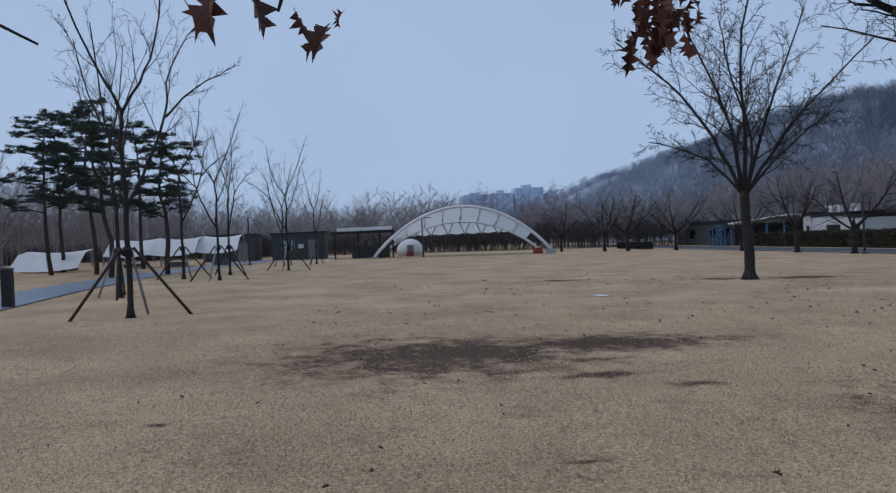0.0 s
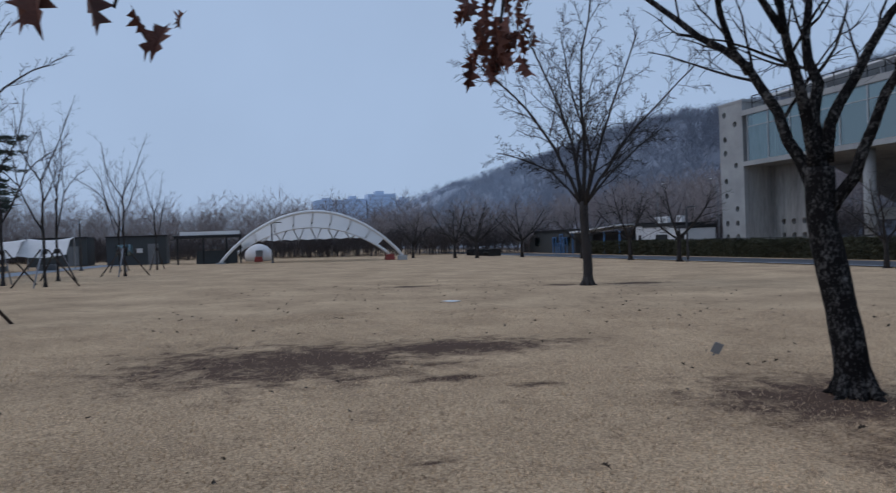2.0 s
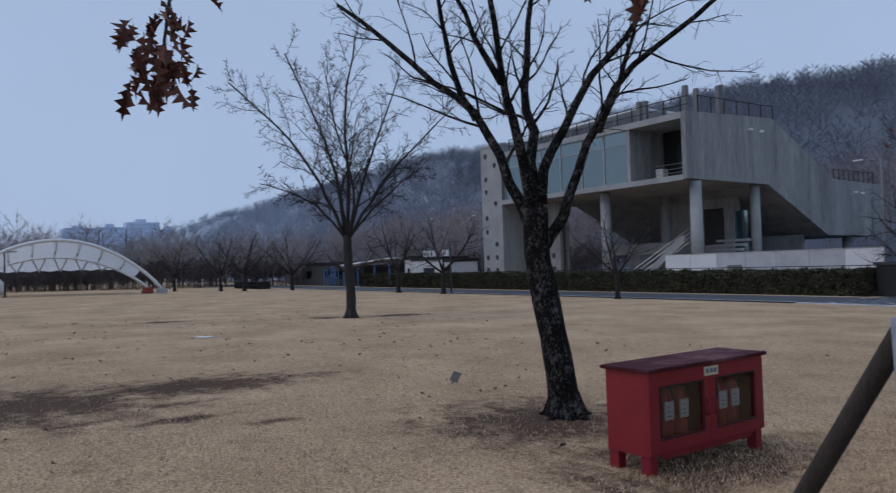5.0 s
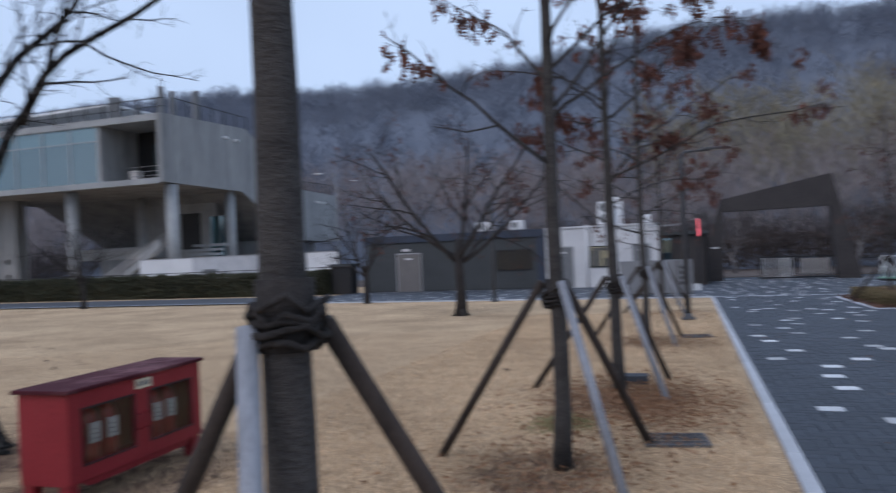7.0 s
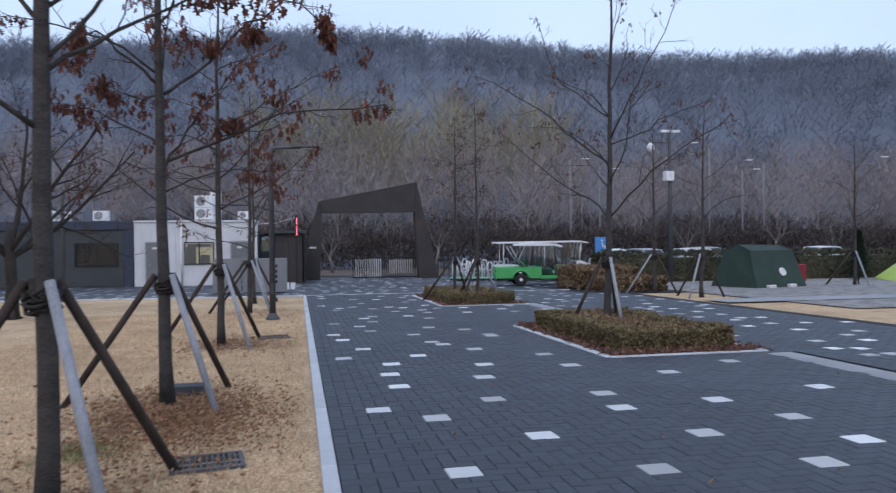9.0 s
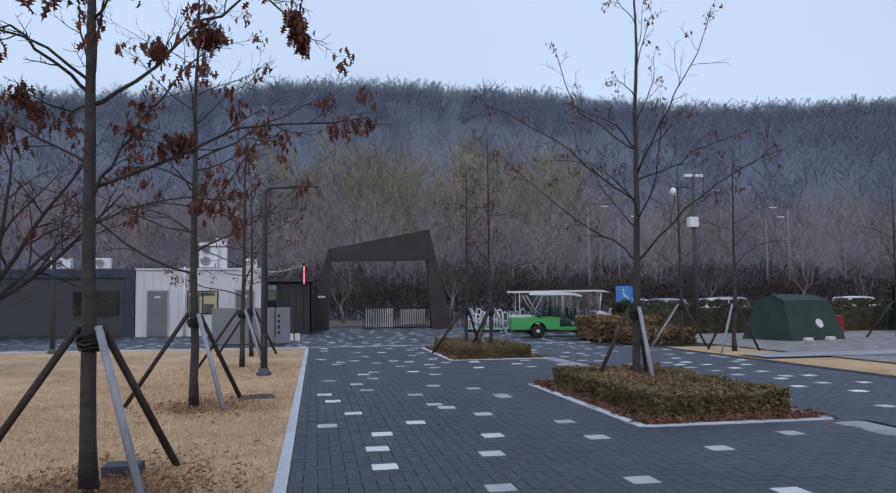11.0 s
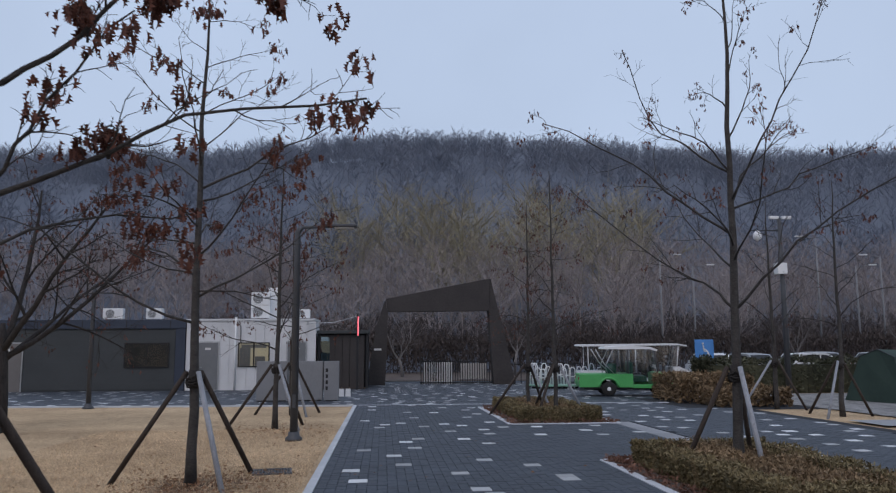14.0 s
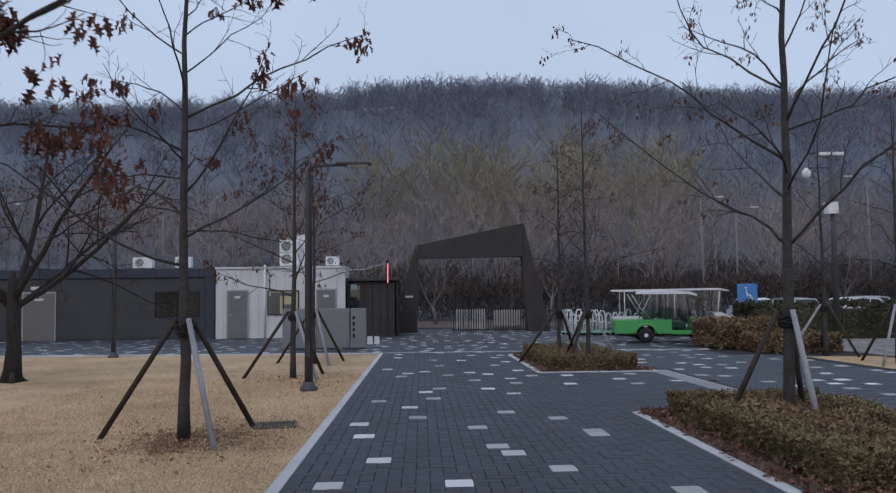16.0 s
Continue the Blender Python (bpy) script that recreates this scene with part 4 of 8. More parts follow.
tagged(slim, group="slender staked trees")
slim_support = tree_support("tree_support", (-18.45, -8.6), 1.45, 0, "dark and silvered poles tied round a slender bare tree", "slender tree supports", ((0.42, -1.2), (-0.4, 1.24), (-0.8, 0.15)), 2, 0.035, 0.085)
for x, y, s in ((-25.6, -11.2, 1.05), (-38.0, -12.4, 1.1), (-35.5, -10.2, 0.95), (-41.5, -10.9, 0.95), (-46, -8.4, 0.95), (-55, -9.8, 0.9), (-57.5, -7.7, 0.85)):
    turn = rng.uniform(0, 360)
    c = copy_thing(slim, pose(x, y, ground_z(x, y) - 0.03, 0, 0, turn))
    c.scale = (s, s, s)
    copy_thing(slim_support, pose(x, y, ground_z(x, y), 0, 0, turn))


def pine(place, height, seed, label):
    rng = random.Random(seed)
    root = thing("pine_tree", (*place, ground_z(*place) - 0.03), label, "tree", "pines at the lawn's edge")
    n = 9
    pts, rad = [], []
    x = y = 0
    for i in range(n + 1):
        pts.append(Vector((x, y, height * i / n)))
        rad.append(0.16 * (1 - 0.8 * i / n))
        x += rng.gauss(0, 0.1)
        y += rng.gauss(0, 0.1)
    part("trunk", Geo().tube(pts, rad, 8), M_PINEBARK, root, "", True)
    B, N = Geo(), Geo()
    for k in range(17):
        t = 0.40 + 0.6 * k / 17
        i = min(int(t * n), n - 1)
        p = pts[i].lerp(pts[i + 1], t * n - i)
        a = k * 2.4 + rng.uniform(-0.5, 0.5)
        ln = height * rng.uniform(0.2, 0.36) * (1.3 - 0.75 * t)
        d = Vector((math.cos(a), math.sin(a), rng.uniform(-0.1, 0.25)))
        q = p + d * ln
        B.tube([p, p.lerp(q, 0.5) + Vector((0, 0, 0.06)), q], [0.05, 0.035, 0.015], 4)
        for _ in range(11):
            c = p.lerp(q, rng.uniform(0.35, 1.08)) + Vector((rng.gauss(0, 0.36), rng.gauss(0, 0.36), rng.gauss(0.12, 0.13)))
            B.tube([p.lerp(q, 0.6), c], [0.012, 0.006], 3)
            for _ in range(64):
                u = Vector((rng.gauss(0, 1), rng.gauss(0, 1), rng.gauss(0.35, 0.55))).normalized()
                s = c + Vector((rng.gauss(0, 0.13), rng.gauss(0, 0.13), rng.gauss(0, 0.04)))
                w = u.cross(Vector((rng.random(), rng.random(), rng.random()))).normalized() * 0.03
                e = s + u * rng.uniform(0.1, 0.2)
                N.quad(s - w, s + w, e)
    part("crown_frame", B, M_PINEBARK, root)
    tagged(part("needles", N, M_NEEDLE, root, "dark green needle tufts in flat layers"), kind="stuff")
    return root


for k, (x, y, h) in enumerate(((-56.0, -25.2, 11.0), (-49.0, -20.4, 10.4), (-42.5, -17.3, 9.0), (-58.5, -20.5, 10.8), (-45.5, -15.2, 8.2), (-50, -23.5, 9.8))):
    pine((x, y), h, 90 + k, "dark green pine with flat needle layers at the lawn's edge")


# ---- woods: many bare trees as one mass each ----
def bare_proto(seed, height, limbs, twigs, r, low=0.2, wide=1.0, twig=1.0):
    """A small bare tree as triangles."""
    rng = random.Random(seed)
    geo = Geo()
    geo.tube([(0, 0, -0.5), (rng.gauss(0, 0.1), rng.gauss(0, 0.1), height * 0.45), (rng.gauss(0, 0.2), rng.gauss(0, 0.2), height * 0.98)], [r, r * 0.7, r * 0.1], 3, cap=False)
    for k in range(limbs):
        z = height * (low + (0.92 - low) * k / limbs)
        a = k * 2.4 + rng.uniform(-0.4, 0.4)
        ln = height * wide * rng.uniform(0.22, 0.38) * (1.25 - 0.65 * z / height)
        d = Vector((math.cos(a), math.sin(a), rng.uniform(0.6, 1.5))).normalized()
        p = Vector((0, 0, z))
        e = p + d * ln
        w = d.cross(Vector((0.3, 0.2, 1))).normalized() * r * 0.32 * (0.5 + 0.5 * twig)
        geo.quad(p - w, p + w, e + w * 0.3)
        for j in range(twigs):
            s = p + d * ln * rng.uniform(0.25, 1.0)
            u = (d + Vector((rng.gauss(0, 0.55), rng.gauss(0, 0.55), rng.gauss(0.15, 0.4)))).normalized()
            w = u.cross(Vector((rng.random(), rng.random(), 0.3))).normalized() * r * 0.14 * twig
            geo.quad(s - w, s + w, s + u * ln * rng.uniform(0.35, 0.75))
    v = np.array(geo.v)
    f = []
    for q in geo.f:
        f += [(q[0], q[i], q[i + 1]) for i in range(1, len(q) - 1)]
    return v, np.array(f)


def wood(name, protos, places, material, label):
    vs, fs, base = [], [], 0
    for x, y, z, s, a, k in places:
        v, f = protos[k % len(protos)]
        c, n = math.cos(a), math.sin(a)
        m = np.array(((c, -n, 0), (n, c, 0), (0, 0, 1))) * s
        vs.append(v @ m.T + (x, y, z))
        fs.append(f + base)
        base += len(v)
    return tagged(new(name, tris(name, np.concatenate(vs), np.concatenate(fs), material)), label, "woodland", "", "stuff")


rng = random.Random(77)
low = [bare_proto(200 + k, 9.5, 17, 12, 0.055, 0.14, 1.2, 2.4) for k in range(6)]
far = [bare_proto(300 + k, 7.5, 14, 10, 0.07, 0.1, 1.35, 4.6) for k in range(6)]
bush = [bare_proto(370 + k, 3.2, 8, 5, 0.075, 0.02, 1.7, 9.0) for k in range(6)]
crest = [bare_proto(350 + k, 7.0, 10, 6, 0.075, 0.08, 1.5, 7.0) for k in range(6)]
spots = []
for _ in range(1250):
    x, y = rng.uniform(-170, 110), 60 + 32 * rng.random() ** 1.1
    if -64 < x < -18 and y < 70:
        continue
    spots.append((x, y, hill_z(x, y), rng.uniform(0.55, 0.98), rng.random() * 6.28, rng.randrange(5)))
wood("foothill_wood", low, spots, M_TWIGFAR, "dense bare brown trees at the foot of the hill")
spots = []
for _ in range(4600):
    t = rng.random()
    y = 84 + 168 * t
    x = rng.uniform(-330 - 1.2 * y, 260) if rng.random() < 0.8 else rng.uniform(-1150, -300)
    spots.append((x, y, hill_z(x, y) - 0.5, rng.uniform(0.65, 1.15), rng.random() * 6.28, rng.randrange(5)))
for _ in range(1700):
    x, y = rng.uniform(-260, 260), rng.uniform(170, 244)
    spots.append((x, y, hill_z(x, y) - 0.5, rng.uniform(0.55, 0.95), rng.random() * 6.28, rng.randrange(5)))
# Trees take the painted haze tone of their stretch.
HILLWOODS = ((M_TWIGHILL, "bare trees painted blue-grey for haze"), (M_TWIGHILL2, "bare trees painted paler blue-grey for haze"), (M_TWIGHILL3, "bare trees painted palest blue for haze"))
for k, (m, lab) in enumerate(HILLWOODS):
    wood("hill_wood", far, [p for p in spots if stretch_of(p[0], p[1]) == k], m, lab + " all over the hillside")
spots = []
for k in range(3200):
    x = rng.uniform(-1150, 300)
    y = rng.uniform(240, 254)
    spots.append((x, y, hill_z(x, y) - 0.5, rng.uniform(0.35, 0.85), rng.random() * 6.28, rng.randrange(5)))
# Near ridge trees swap to the paler colour that stands for mist.
HILLWOODS = ((M_RIDGE, "bare trees painted blue-grey for haze"),) + HILLWOODS[1:]
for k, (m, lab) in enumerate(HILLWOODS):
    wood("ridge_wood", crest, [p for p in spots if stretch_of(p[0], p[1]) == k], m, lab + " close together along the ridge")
spots = []
for k in range(2800):
    x = rng.uniform(-1100, 260) if k % 2 else rng.uniform(-160, 260)
    y = rng.uniform(241, 253)
    spots.append((x, y, hill_z(x, y) - 0.4, rng.uniform(0.6, 1.1), rng.random() * 6.28, rng.randrange(6)))
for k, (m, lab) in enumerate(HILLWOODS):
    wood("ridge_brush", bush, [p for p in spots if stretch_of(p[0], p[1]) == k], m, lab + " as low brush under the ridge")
spots = []
for k in range(46):
    x, y = rng.uniform(-6, 32), rng.uniform(74, 96)
    spots.append((x, y, hill_z(x, y), rng.uniform(0.85, 1.3), rng.random() * 6.28, rng.randrange(5)))
willows = [tris("willow", *bare_proto(400 + k, 10, 18, 16, 0.07, 0.1, 1.3, 2.2), M_WILLOW) for k in range(5)]
for x, y, z, s, a, k in spots:
    ob = tagged(new("willow", willows[k]), "rounded olive-tinted budding willow behind the gate", "tree", "willows behind the gate")
    ob.matrix_basis = pose(x, y, z, 0, 0, math.degrees(a)) @ Matrix.Scale(s, 4)
spots = []
for k in range(900):
    a = rng.uniform(-0.62, 0.42)
    d = rng.uniform(95, 150)
    x, y = -d * math.cos(a), d * math.sin(a)
    if y > 40:
        continue
    spots.append((x, y, ground_z(x, y), rng.uniform(0.45, 0.85), rng.random() * 6.28, rng.randrange(5)))
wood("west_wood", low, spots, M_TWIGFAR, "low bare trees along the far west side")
spots = []
for k in range(60):
    x, y = rng.uniform(-100, -68), rng.uniform(-48, -26)
    spots.append((x, y, ground_z(x, y), rng.uniform(0.7, 1.0), rng.random() * 6.28, rng.randrange(5)))
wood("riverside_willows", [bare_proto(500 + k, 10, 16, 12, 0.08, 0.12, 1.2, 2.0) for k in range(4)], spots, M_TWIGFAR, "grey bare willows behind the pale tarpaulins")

# far apartment blocks; the haze is put into their pale blue colour
for k, (y, w, h) in enumerate(((126, 40, 60), (160, 30, 62), (196, 38, 68), (226, 12, 60), (243, 14, 52), (262, 10, 46))):
    root = thing("apartment_building", (-980, y, -2), "far apartment block painted pale blue-grey for haze", "building", "far apartment blocks")
    part("block", Geo().box(-12, -w / 2, 0, 12, w / 2, h).box(-8, -w * 0.2, h, 8, w * 0.1, h + 4), M_TOWER, root)
    for j in range(int(h // 5)):
        part("window_band", Geo().box(12.0, -w / 2 + 3, 4 + j * 5, 12.3, w / 2 - 3, 6.2 + j * 5), M_TOWERWIN, root)


# ---- fire extinguisher cabinet on the lawn ----
def rounded_lathe(profile, sides=16, at=(0, 0)):
    geo = Geo()
    n = len(profile)
    for r, z in profile:
        for k in range(sides):
            a = 2 * math.pi * k / sides
            geo.v.append((at[0] + r * math.cos(a), at[1] + r * math.sin(a), z))
    for i in range(n - 1):
        for k in range(sides):
            k2 = (k + 1) % sides
            geo.f.append((i * sides + k, i * sides + k2, (i + 1) * sides + k2, (i + 1) * sides + k))
    geo.f += [tuple(reversed(range(sides))), tuple((n - 1) * sides + k for k in range(sides))]
    return geo


def extinguisher(place):
    root = thing("fire_extinguisher", place, "red fire extinguisher with white label inside the cabinet", "extinguisher", "extinguishers in the cabinet")
    part("cylinder", rounded_lathe([(0.07, 0), (0.076, 0.02), (0.076, 0.36), (0.06, 0.42), (0.03, 0.455), (0.028, 0.465)]), M_EXT, root, "", True)
    part("label", Geo().box(0.06, -0.055, 0.2, 0.0785, 0.055, 0.35, 0.012), M_LABEL, root, "white printed label")
    for k in range(3):
        part("print_bar", Geo().box(0.0795, -0.035, 0.23 + 0.035 * k, 0.0795, 0.02 - 0.01 * k, 0.238 + 0.035 * k), M_SCREEN, root)
    part("valve", Geo().box(-0.02, -0.02, 0.45, 0.02, 0.02, 0.49, 0.004), M_BLACK, root)
    part("lever", Geo().box(-0.015, -0.015, 0.49, 0.10, 0.015, 0.503, 0.003), M_BLACK, root)
    part("hose", Geo().tube([(0.02, 0.03, 0.46), (0.03, 0.08, 0.42), (0.03, 0.09, 0.30), (0.02, 0.085, 0.18)], 0.012, 6), M_BLACK, root, "", True)
    return root


def fire_cabinet():
    # local frame: front along +x, length along y, origin at the front-left foot
    z0 = ground_z(-4.9, 2.3) - 0.035
    root = thing("fire_cabinet", (-4.80, 1.66, z0), "red painted steel cabinet holding fire extinguishers on the lawn", "cabinet", turn=1.5)
    ln, dp, h, leg, wall = 1.47, 0.40, 0.82, 0.19, 0.02
    B = Geo().box(-dp, 0, leg, 0, wall, h).box(-dp, ln - wall, leg, 0, ln, h).box(-dp, wall, leg, -dp + wall, ln - wall, h).box(-dp + wall, wall, leg, 0, ln - wall, leg + wall)
    B.box(-wall, ln / 2 - 0.02, leg + wall, 0, ln / 2 + 0.02, h)
    part("body", B, M_RED, root)
    part("roof", Geo().box(-dp - 0.03, -0.035, h, 0.05, ln + 0.035, h + 0.028, 0.006), M_REDTOP, root, "worn dark red lid with faded pale scuffs")
    for x in (-dp, -0.09):
        for y in (0, ln - 0.11):
            part("leg", Geo().prism([(x, 0), (x + 0.09, 0), (x + 0.09, leg), (x, leg)], "y", y + 0.015, y + 0.095), M_RED, root)
    part("apron", Geo().prism([(0.11, leg), (ln - 0.11, leg), (ln - 0.2, leg - 0.045), (0.2, leg - 0.045)], "x", -0.018, 0.0), M_RED, root)
    for k in range(2):
        y0, y1 = (0.0, ln / 2 - 0.002) if k == 0 else (ln / 2 + 0.002, ln)
        a, b, c, d = y0 + (0.13 if k == 0 else 0.09), y1 - (0.09 if k == 0 else 0.13), leg + 0.12, h - 0.13
        D = Geo().box(0.002, y0, leg + 0.01, 0.022, a, h - 0.005).box(0.002, b, leg + 0.01, 0.022, y1, h - 0.005).box(0.002, a, leg + 0.01, 0.022, b, c).box(0.002, a, d, 0.022, b, h - 0.005)
        door = part("door", D, M_RED, root, "red cabinet door with a glazed window")
        part("pane", Geo().quad((0.01, a, c), (0.01, b, c), (0.01, b, d), (0.01, a, d)), M_GLASS, door).visible_shadow = False
        F = Geo().box(0.022, a - 0.012, c - 0.012, 0.027, a, d + 0.012).box(0.022, b, c - 0.012, 0.027, b + 0.012, d + 0.012).box(0.022, a, c - 0.012, 0.027, b, c).box(0.022, a, d, 0.027, b, d + 0.012)
        part("window_frame", F, M_BLACK, door)
        yh = y1 - 0.045 if k == 0 else y0 + 0.045
        part("handle", Geo().tube([(0.022, yh, 0.42), (0.05, yh, 0.43), (0.05, yh, 0.53), (0.022, yh, 0.54)], 0.009, 6), M_RED, door, "red pull handle", True)
    plate = part("sign_plate", Geo().box(0.0225, ln / 2 - 0.07, h - 0.095, 0.028, ln / 2 + 0.11, h - 0.02, 0.002), M_CREAM, root, "small cream sign plate")
    for k in range(3):
        part("print_bar", Geo().box(0.028, ln / 2 - 0.045 + 0.048 * k, h - 0.075, 0.0295, ln / 2 - 0.010 + 0.048 * k, h - 0.04), M_DOORGREY, plate)
    part("backing", Geo().box(-dp + wall, wall, leg + wall, -dp + wall + 0.004, ln - wall, h - 0.002), M_RED, root)
    m = pose(-4.80, 1.66, z0, 0, 0, 1.5)
    for y in (0.33, 0.51, 1.02, 1.19):
        e = extinguisher((0, 0, 0))
        e.matrix_basis = m @ pose(-0.13, y, leg + wall + 0.001)


fire_cabinet()
G = Geo().box(-0.004, -0.06, 0.03, 0.004, 0.06, 0.18).box(-0.003, -0.01, -0.03, 0.003, 0.01, 0.03)
card = solid("lawn_card", G, M_WALK, "small grey card standing askew in the lawn", "sign")
card.matrix_basis = pose(-9.55, 3.1, ground_z(-9.5, 3.1) + 0.01, -24, 18, -25)
solid("paper_scrap", Geo().box(-0.22, -0.14, 0, 0.22, 0.14, 0.012), M_WHITE, "flat scrap of white paper on the lawn", "paper").matrix_basis = pose(-19.8, 2.6, ground_z(-19.8, 2.6) + 0.012, 0, 0, 20)

# ---- kerbs of the plaza (stones are pieces, laid further down) ----
PLAZA_Y1 = 25.6


def lawn_edge(x):
    """Where the lawn ends in the north, west of the plaza."""
    return 25.55 - x * 0.0735



def kerb_run(name, a, b, width, lift, label, stone=1.0, parent_kind="structure", material=M_KERB):
    """A run of kerb stones from a to b."""
    a, b = Vector((*a, 0)), Vector((*b, 0))
    d = (b - a)
    n = max(1, round(d.length / stone))
    ang = math.degrees(math.atan2(d.y, d.x))
    root = thing(name, (a.x, a.y, 0), label, "kerb", kind=parent_kind)
    ln = d.length / n
    me = Geo().box(0.003, -width / 2, -0.12, ln - 0.003, width / 2, 0, 0.006).mesh("kerb_stone", material)
    for k in range(n):
        p = a + d * (k / n)
        q = a + d * ((k + 1) / n)
        z0, z1 = ground_z(p.x, p.y) + lift, ground_z(q.x, q.y) + lift
        ob = new("kerb_stone", me)
        ob.parent = root
        ob.matrix_basis = pose(p.x - a.x, p.y - a.y, z0, 0, -math.degrees(math.atan2(z1 - z0, ln)), ang)
    return root


kerb_run("kerb", (-0.062, -9.0), (-0.062, PLAZA_Y1), 0.11, 0.04, "pale granite kerb between lawn and dark paving")
kerb_run("kerb", (-19.0, lawn_edge(-19.0)), (-0.13, lawn_edge(-0.13)), 0.15, 0.045, "pale granite kerb along the north edge of the lawn")
kerb_run("paving_band", (0.0, 25.62), (9.9, 25.62), 0.2, 0.034, "pale stone band across the dark paving")
kerb_run("paving_stripe", (6.5, -6.0), (6.5, 8.1), 0.42, 0.034, "grey stone stripe down the paving", 0.6, material=M_WALK)
kerb_run("paving_stripe", (6.2, 13.3), (6.2, 19.0), 0.42, 0.034, "grey stone stripe between the planters", 0.6, material=M_WALK)


def shrub_mass(geo, rng, box, h, count, leaf, wob=0.08):
    """Clipped shrub: many small leaves and twigs in the shell of a low box."""
    x0, y0, x1, y1 = box
    for _ in range(count):
        x, y = rng.uniform(x0, x1), rng.uniform(y0, y1)
        edge = min(x - x0, x1 - x, y - y0, y1 - y)
        top = h * (1 + wob * noise.noise((x * 1.7, y * 1.7, 3)))
        if rng.random() < 0.45 and edge > 0.2:
            z = top - abs(rng.gauss(0, 0.05))
        else:
            z = rng.uniform(0.03, top)
            if rng.random() < 0.75:
                side = rng.randrange(4)
                if side == 0:
                    x = x0 + abs(rng.gauss(0, 0.05))
                elif side == 1:
                    x = x1 - abs(rng.gauss(0, 0.05))
                elif side == 2:
                    y = y0 + abs(rng.gauss(0, 0.05))
                else:
                    y = y1 - abs(rng.gauss(0, 0.05))
        x += 0.06 * noise.noise((x * 3, y * 3, z * 3))
        y += 0.06 * noise.noise((x * 3 + 9, y * 3, z * 3))
        p = Vector((x, y, ground_z(x, y) + z))
        u = Vector((rng.gauss(0, 1), rng.gauss(0, 1), rng.gauss(0.6, 0.8))).normalized()
        w = u.cross(Vector((rng.random() - 0.5, rng.random() - 0.5, rng.random()))).normalized() * leaf * rng.uniform(0.25, 0.5)
        geo.quad(p - w, p + u * leaf * 0.6 - w * 0.4, p + u * leaf * rng.uniform(0.9, 1.7), p + w)


def planter(name, box, h, label, seed, count):
    x0, y0, x1, y1 = box
    rng = random.Random(seed)
    for k, (a, b) in enumerate((((x0, y0), (x1, y0)), ((x1, y0), (x1, y1)), ((x1, y1), (x0, y1)), ((x0, y1), (x0, y0)))):
        kerb_run("planter_kerb", a, b, 0.12, 0.045, "pale stone edging round a clipped shrub bed")
    ob = thing(name, (0, 0, 0), label, "shrub bed")
    G = Geo()
    G.quad(*[(x, y, ground_z(x, y) + 0.03) for x, y in ((x0 + .06, y0 + .06), (x1 - .06, y0 + .06), (x1 - .06, y1 - .06), (x0 + .06, y1 - .06))])
    part("soil", G, M_FLOOR, ob)
    inset = 0.32
    G = Geo()
    shrub_mass(G, rng, (x0 + inset + 0.3, y0 + inset + 0.3, x1 - inset - 0.3, y1 - inset - 0.3), h * 0.85, int(count * 0.6), 0.04, 0.5)
    # twigs
    for _ in range(count // 40):
        x, y = rng.uniform(x0 + inset, x1 - inset), rng.uniform(y0 + inset, y1 - inset)
        z = ground_z(x, y)
        G.tube([(x, y, z), (x + rng.gauss(0, 0.06), y + rng.gauss(0, 0.06), z + h * rng.uniform(0.8, 1.12))], [0.005, 0.002], 3, cap=False)
    tagged(part("shrubs", G, M_SHRUB, ob, "loose russet winter shrubs"), kind="stuff")
    G = Geo()
    a, b, c, d, e = x0 + inset, y0 + inset, x1 - inset, y1 - inset, 0.38
    for strip, share in (((a, b, c, b + e), 0.3), ((a, d - e, c, d), 0.3), ((a, b + e, a + e, d - e), 0.5), ((c - e, b + e, c, d - e), 0.5)):
        shrub_mass(G, rng, strip, h, int(count * share), 0.036, 0.14)
    tagged(part("edge_hedge", G, M_OLIVE, ob, "clipped olive-green edging hedge"), kind="stuff")
    G = Geo()
    for _ in range(int(count / 26)):
        t = rng.random()
        side = rng.randrange(4)
        o = abs(rng.gauss(0.16, 0.12))
        x, y = {0: (x0 + o, y0 + (y1 - y0) * t), 1: (x1 - o, y0 + (y1 - y0) * t), 2: (x0 + (x1 - x0) * t, y0 + o), 3: (x0 + (x1 - x0) * t, y1 - o)}[side]
        v, f = leaf_verts(rng, Vector((0, 0, 0)), 0.09, 0.2)
        m = pose(x, y, ground_z(x, y) + 0.06, rng.uniform(50, 120), rng.uniform(-30, 30), rng.uniform(0, 360))
        b = len(G.v)
        G.v += [tuple(m @ Vector(q)) for q in v]
        G.f += [tuple(b + i for i in t2) for t2 in f]
    tagged(part("leaf_litter", G, M_REDLEAF, ob, "dry brown leaves caught along the edging"), kind="stuff")


planter("planter_bed", (4.0, 8.3, 6.45, 12.95), 0.36, "low clipped winter shrubs in an edged bed on the plaza", 31, 52000)
planter("planter_bed", (3.62, 18.7, 6.1, 24.0), 0.36, "low clipped winter shrubs in the far edged bed", 32, 24000)

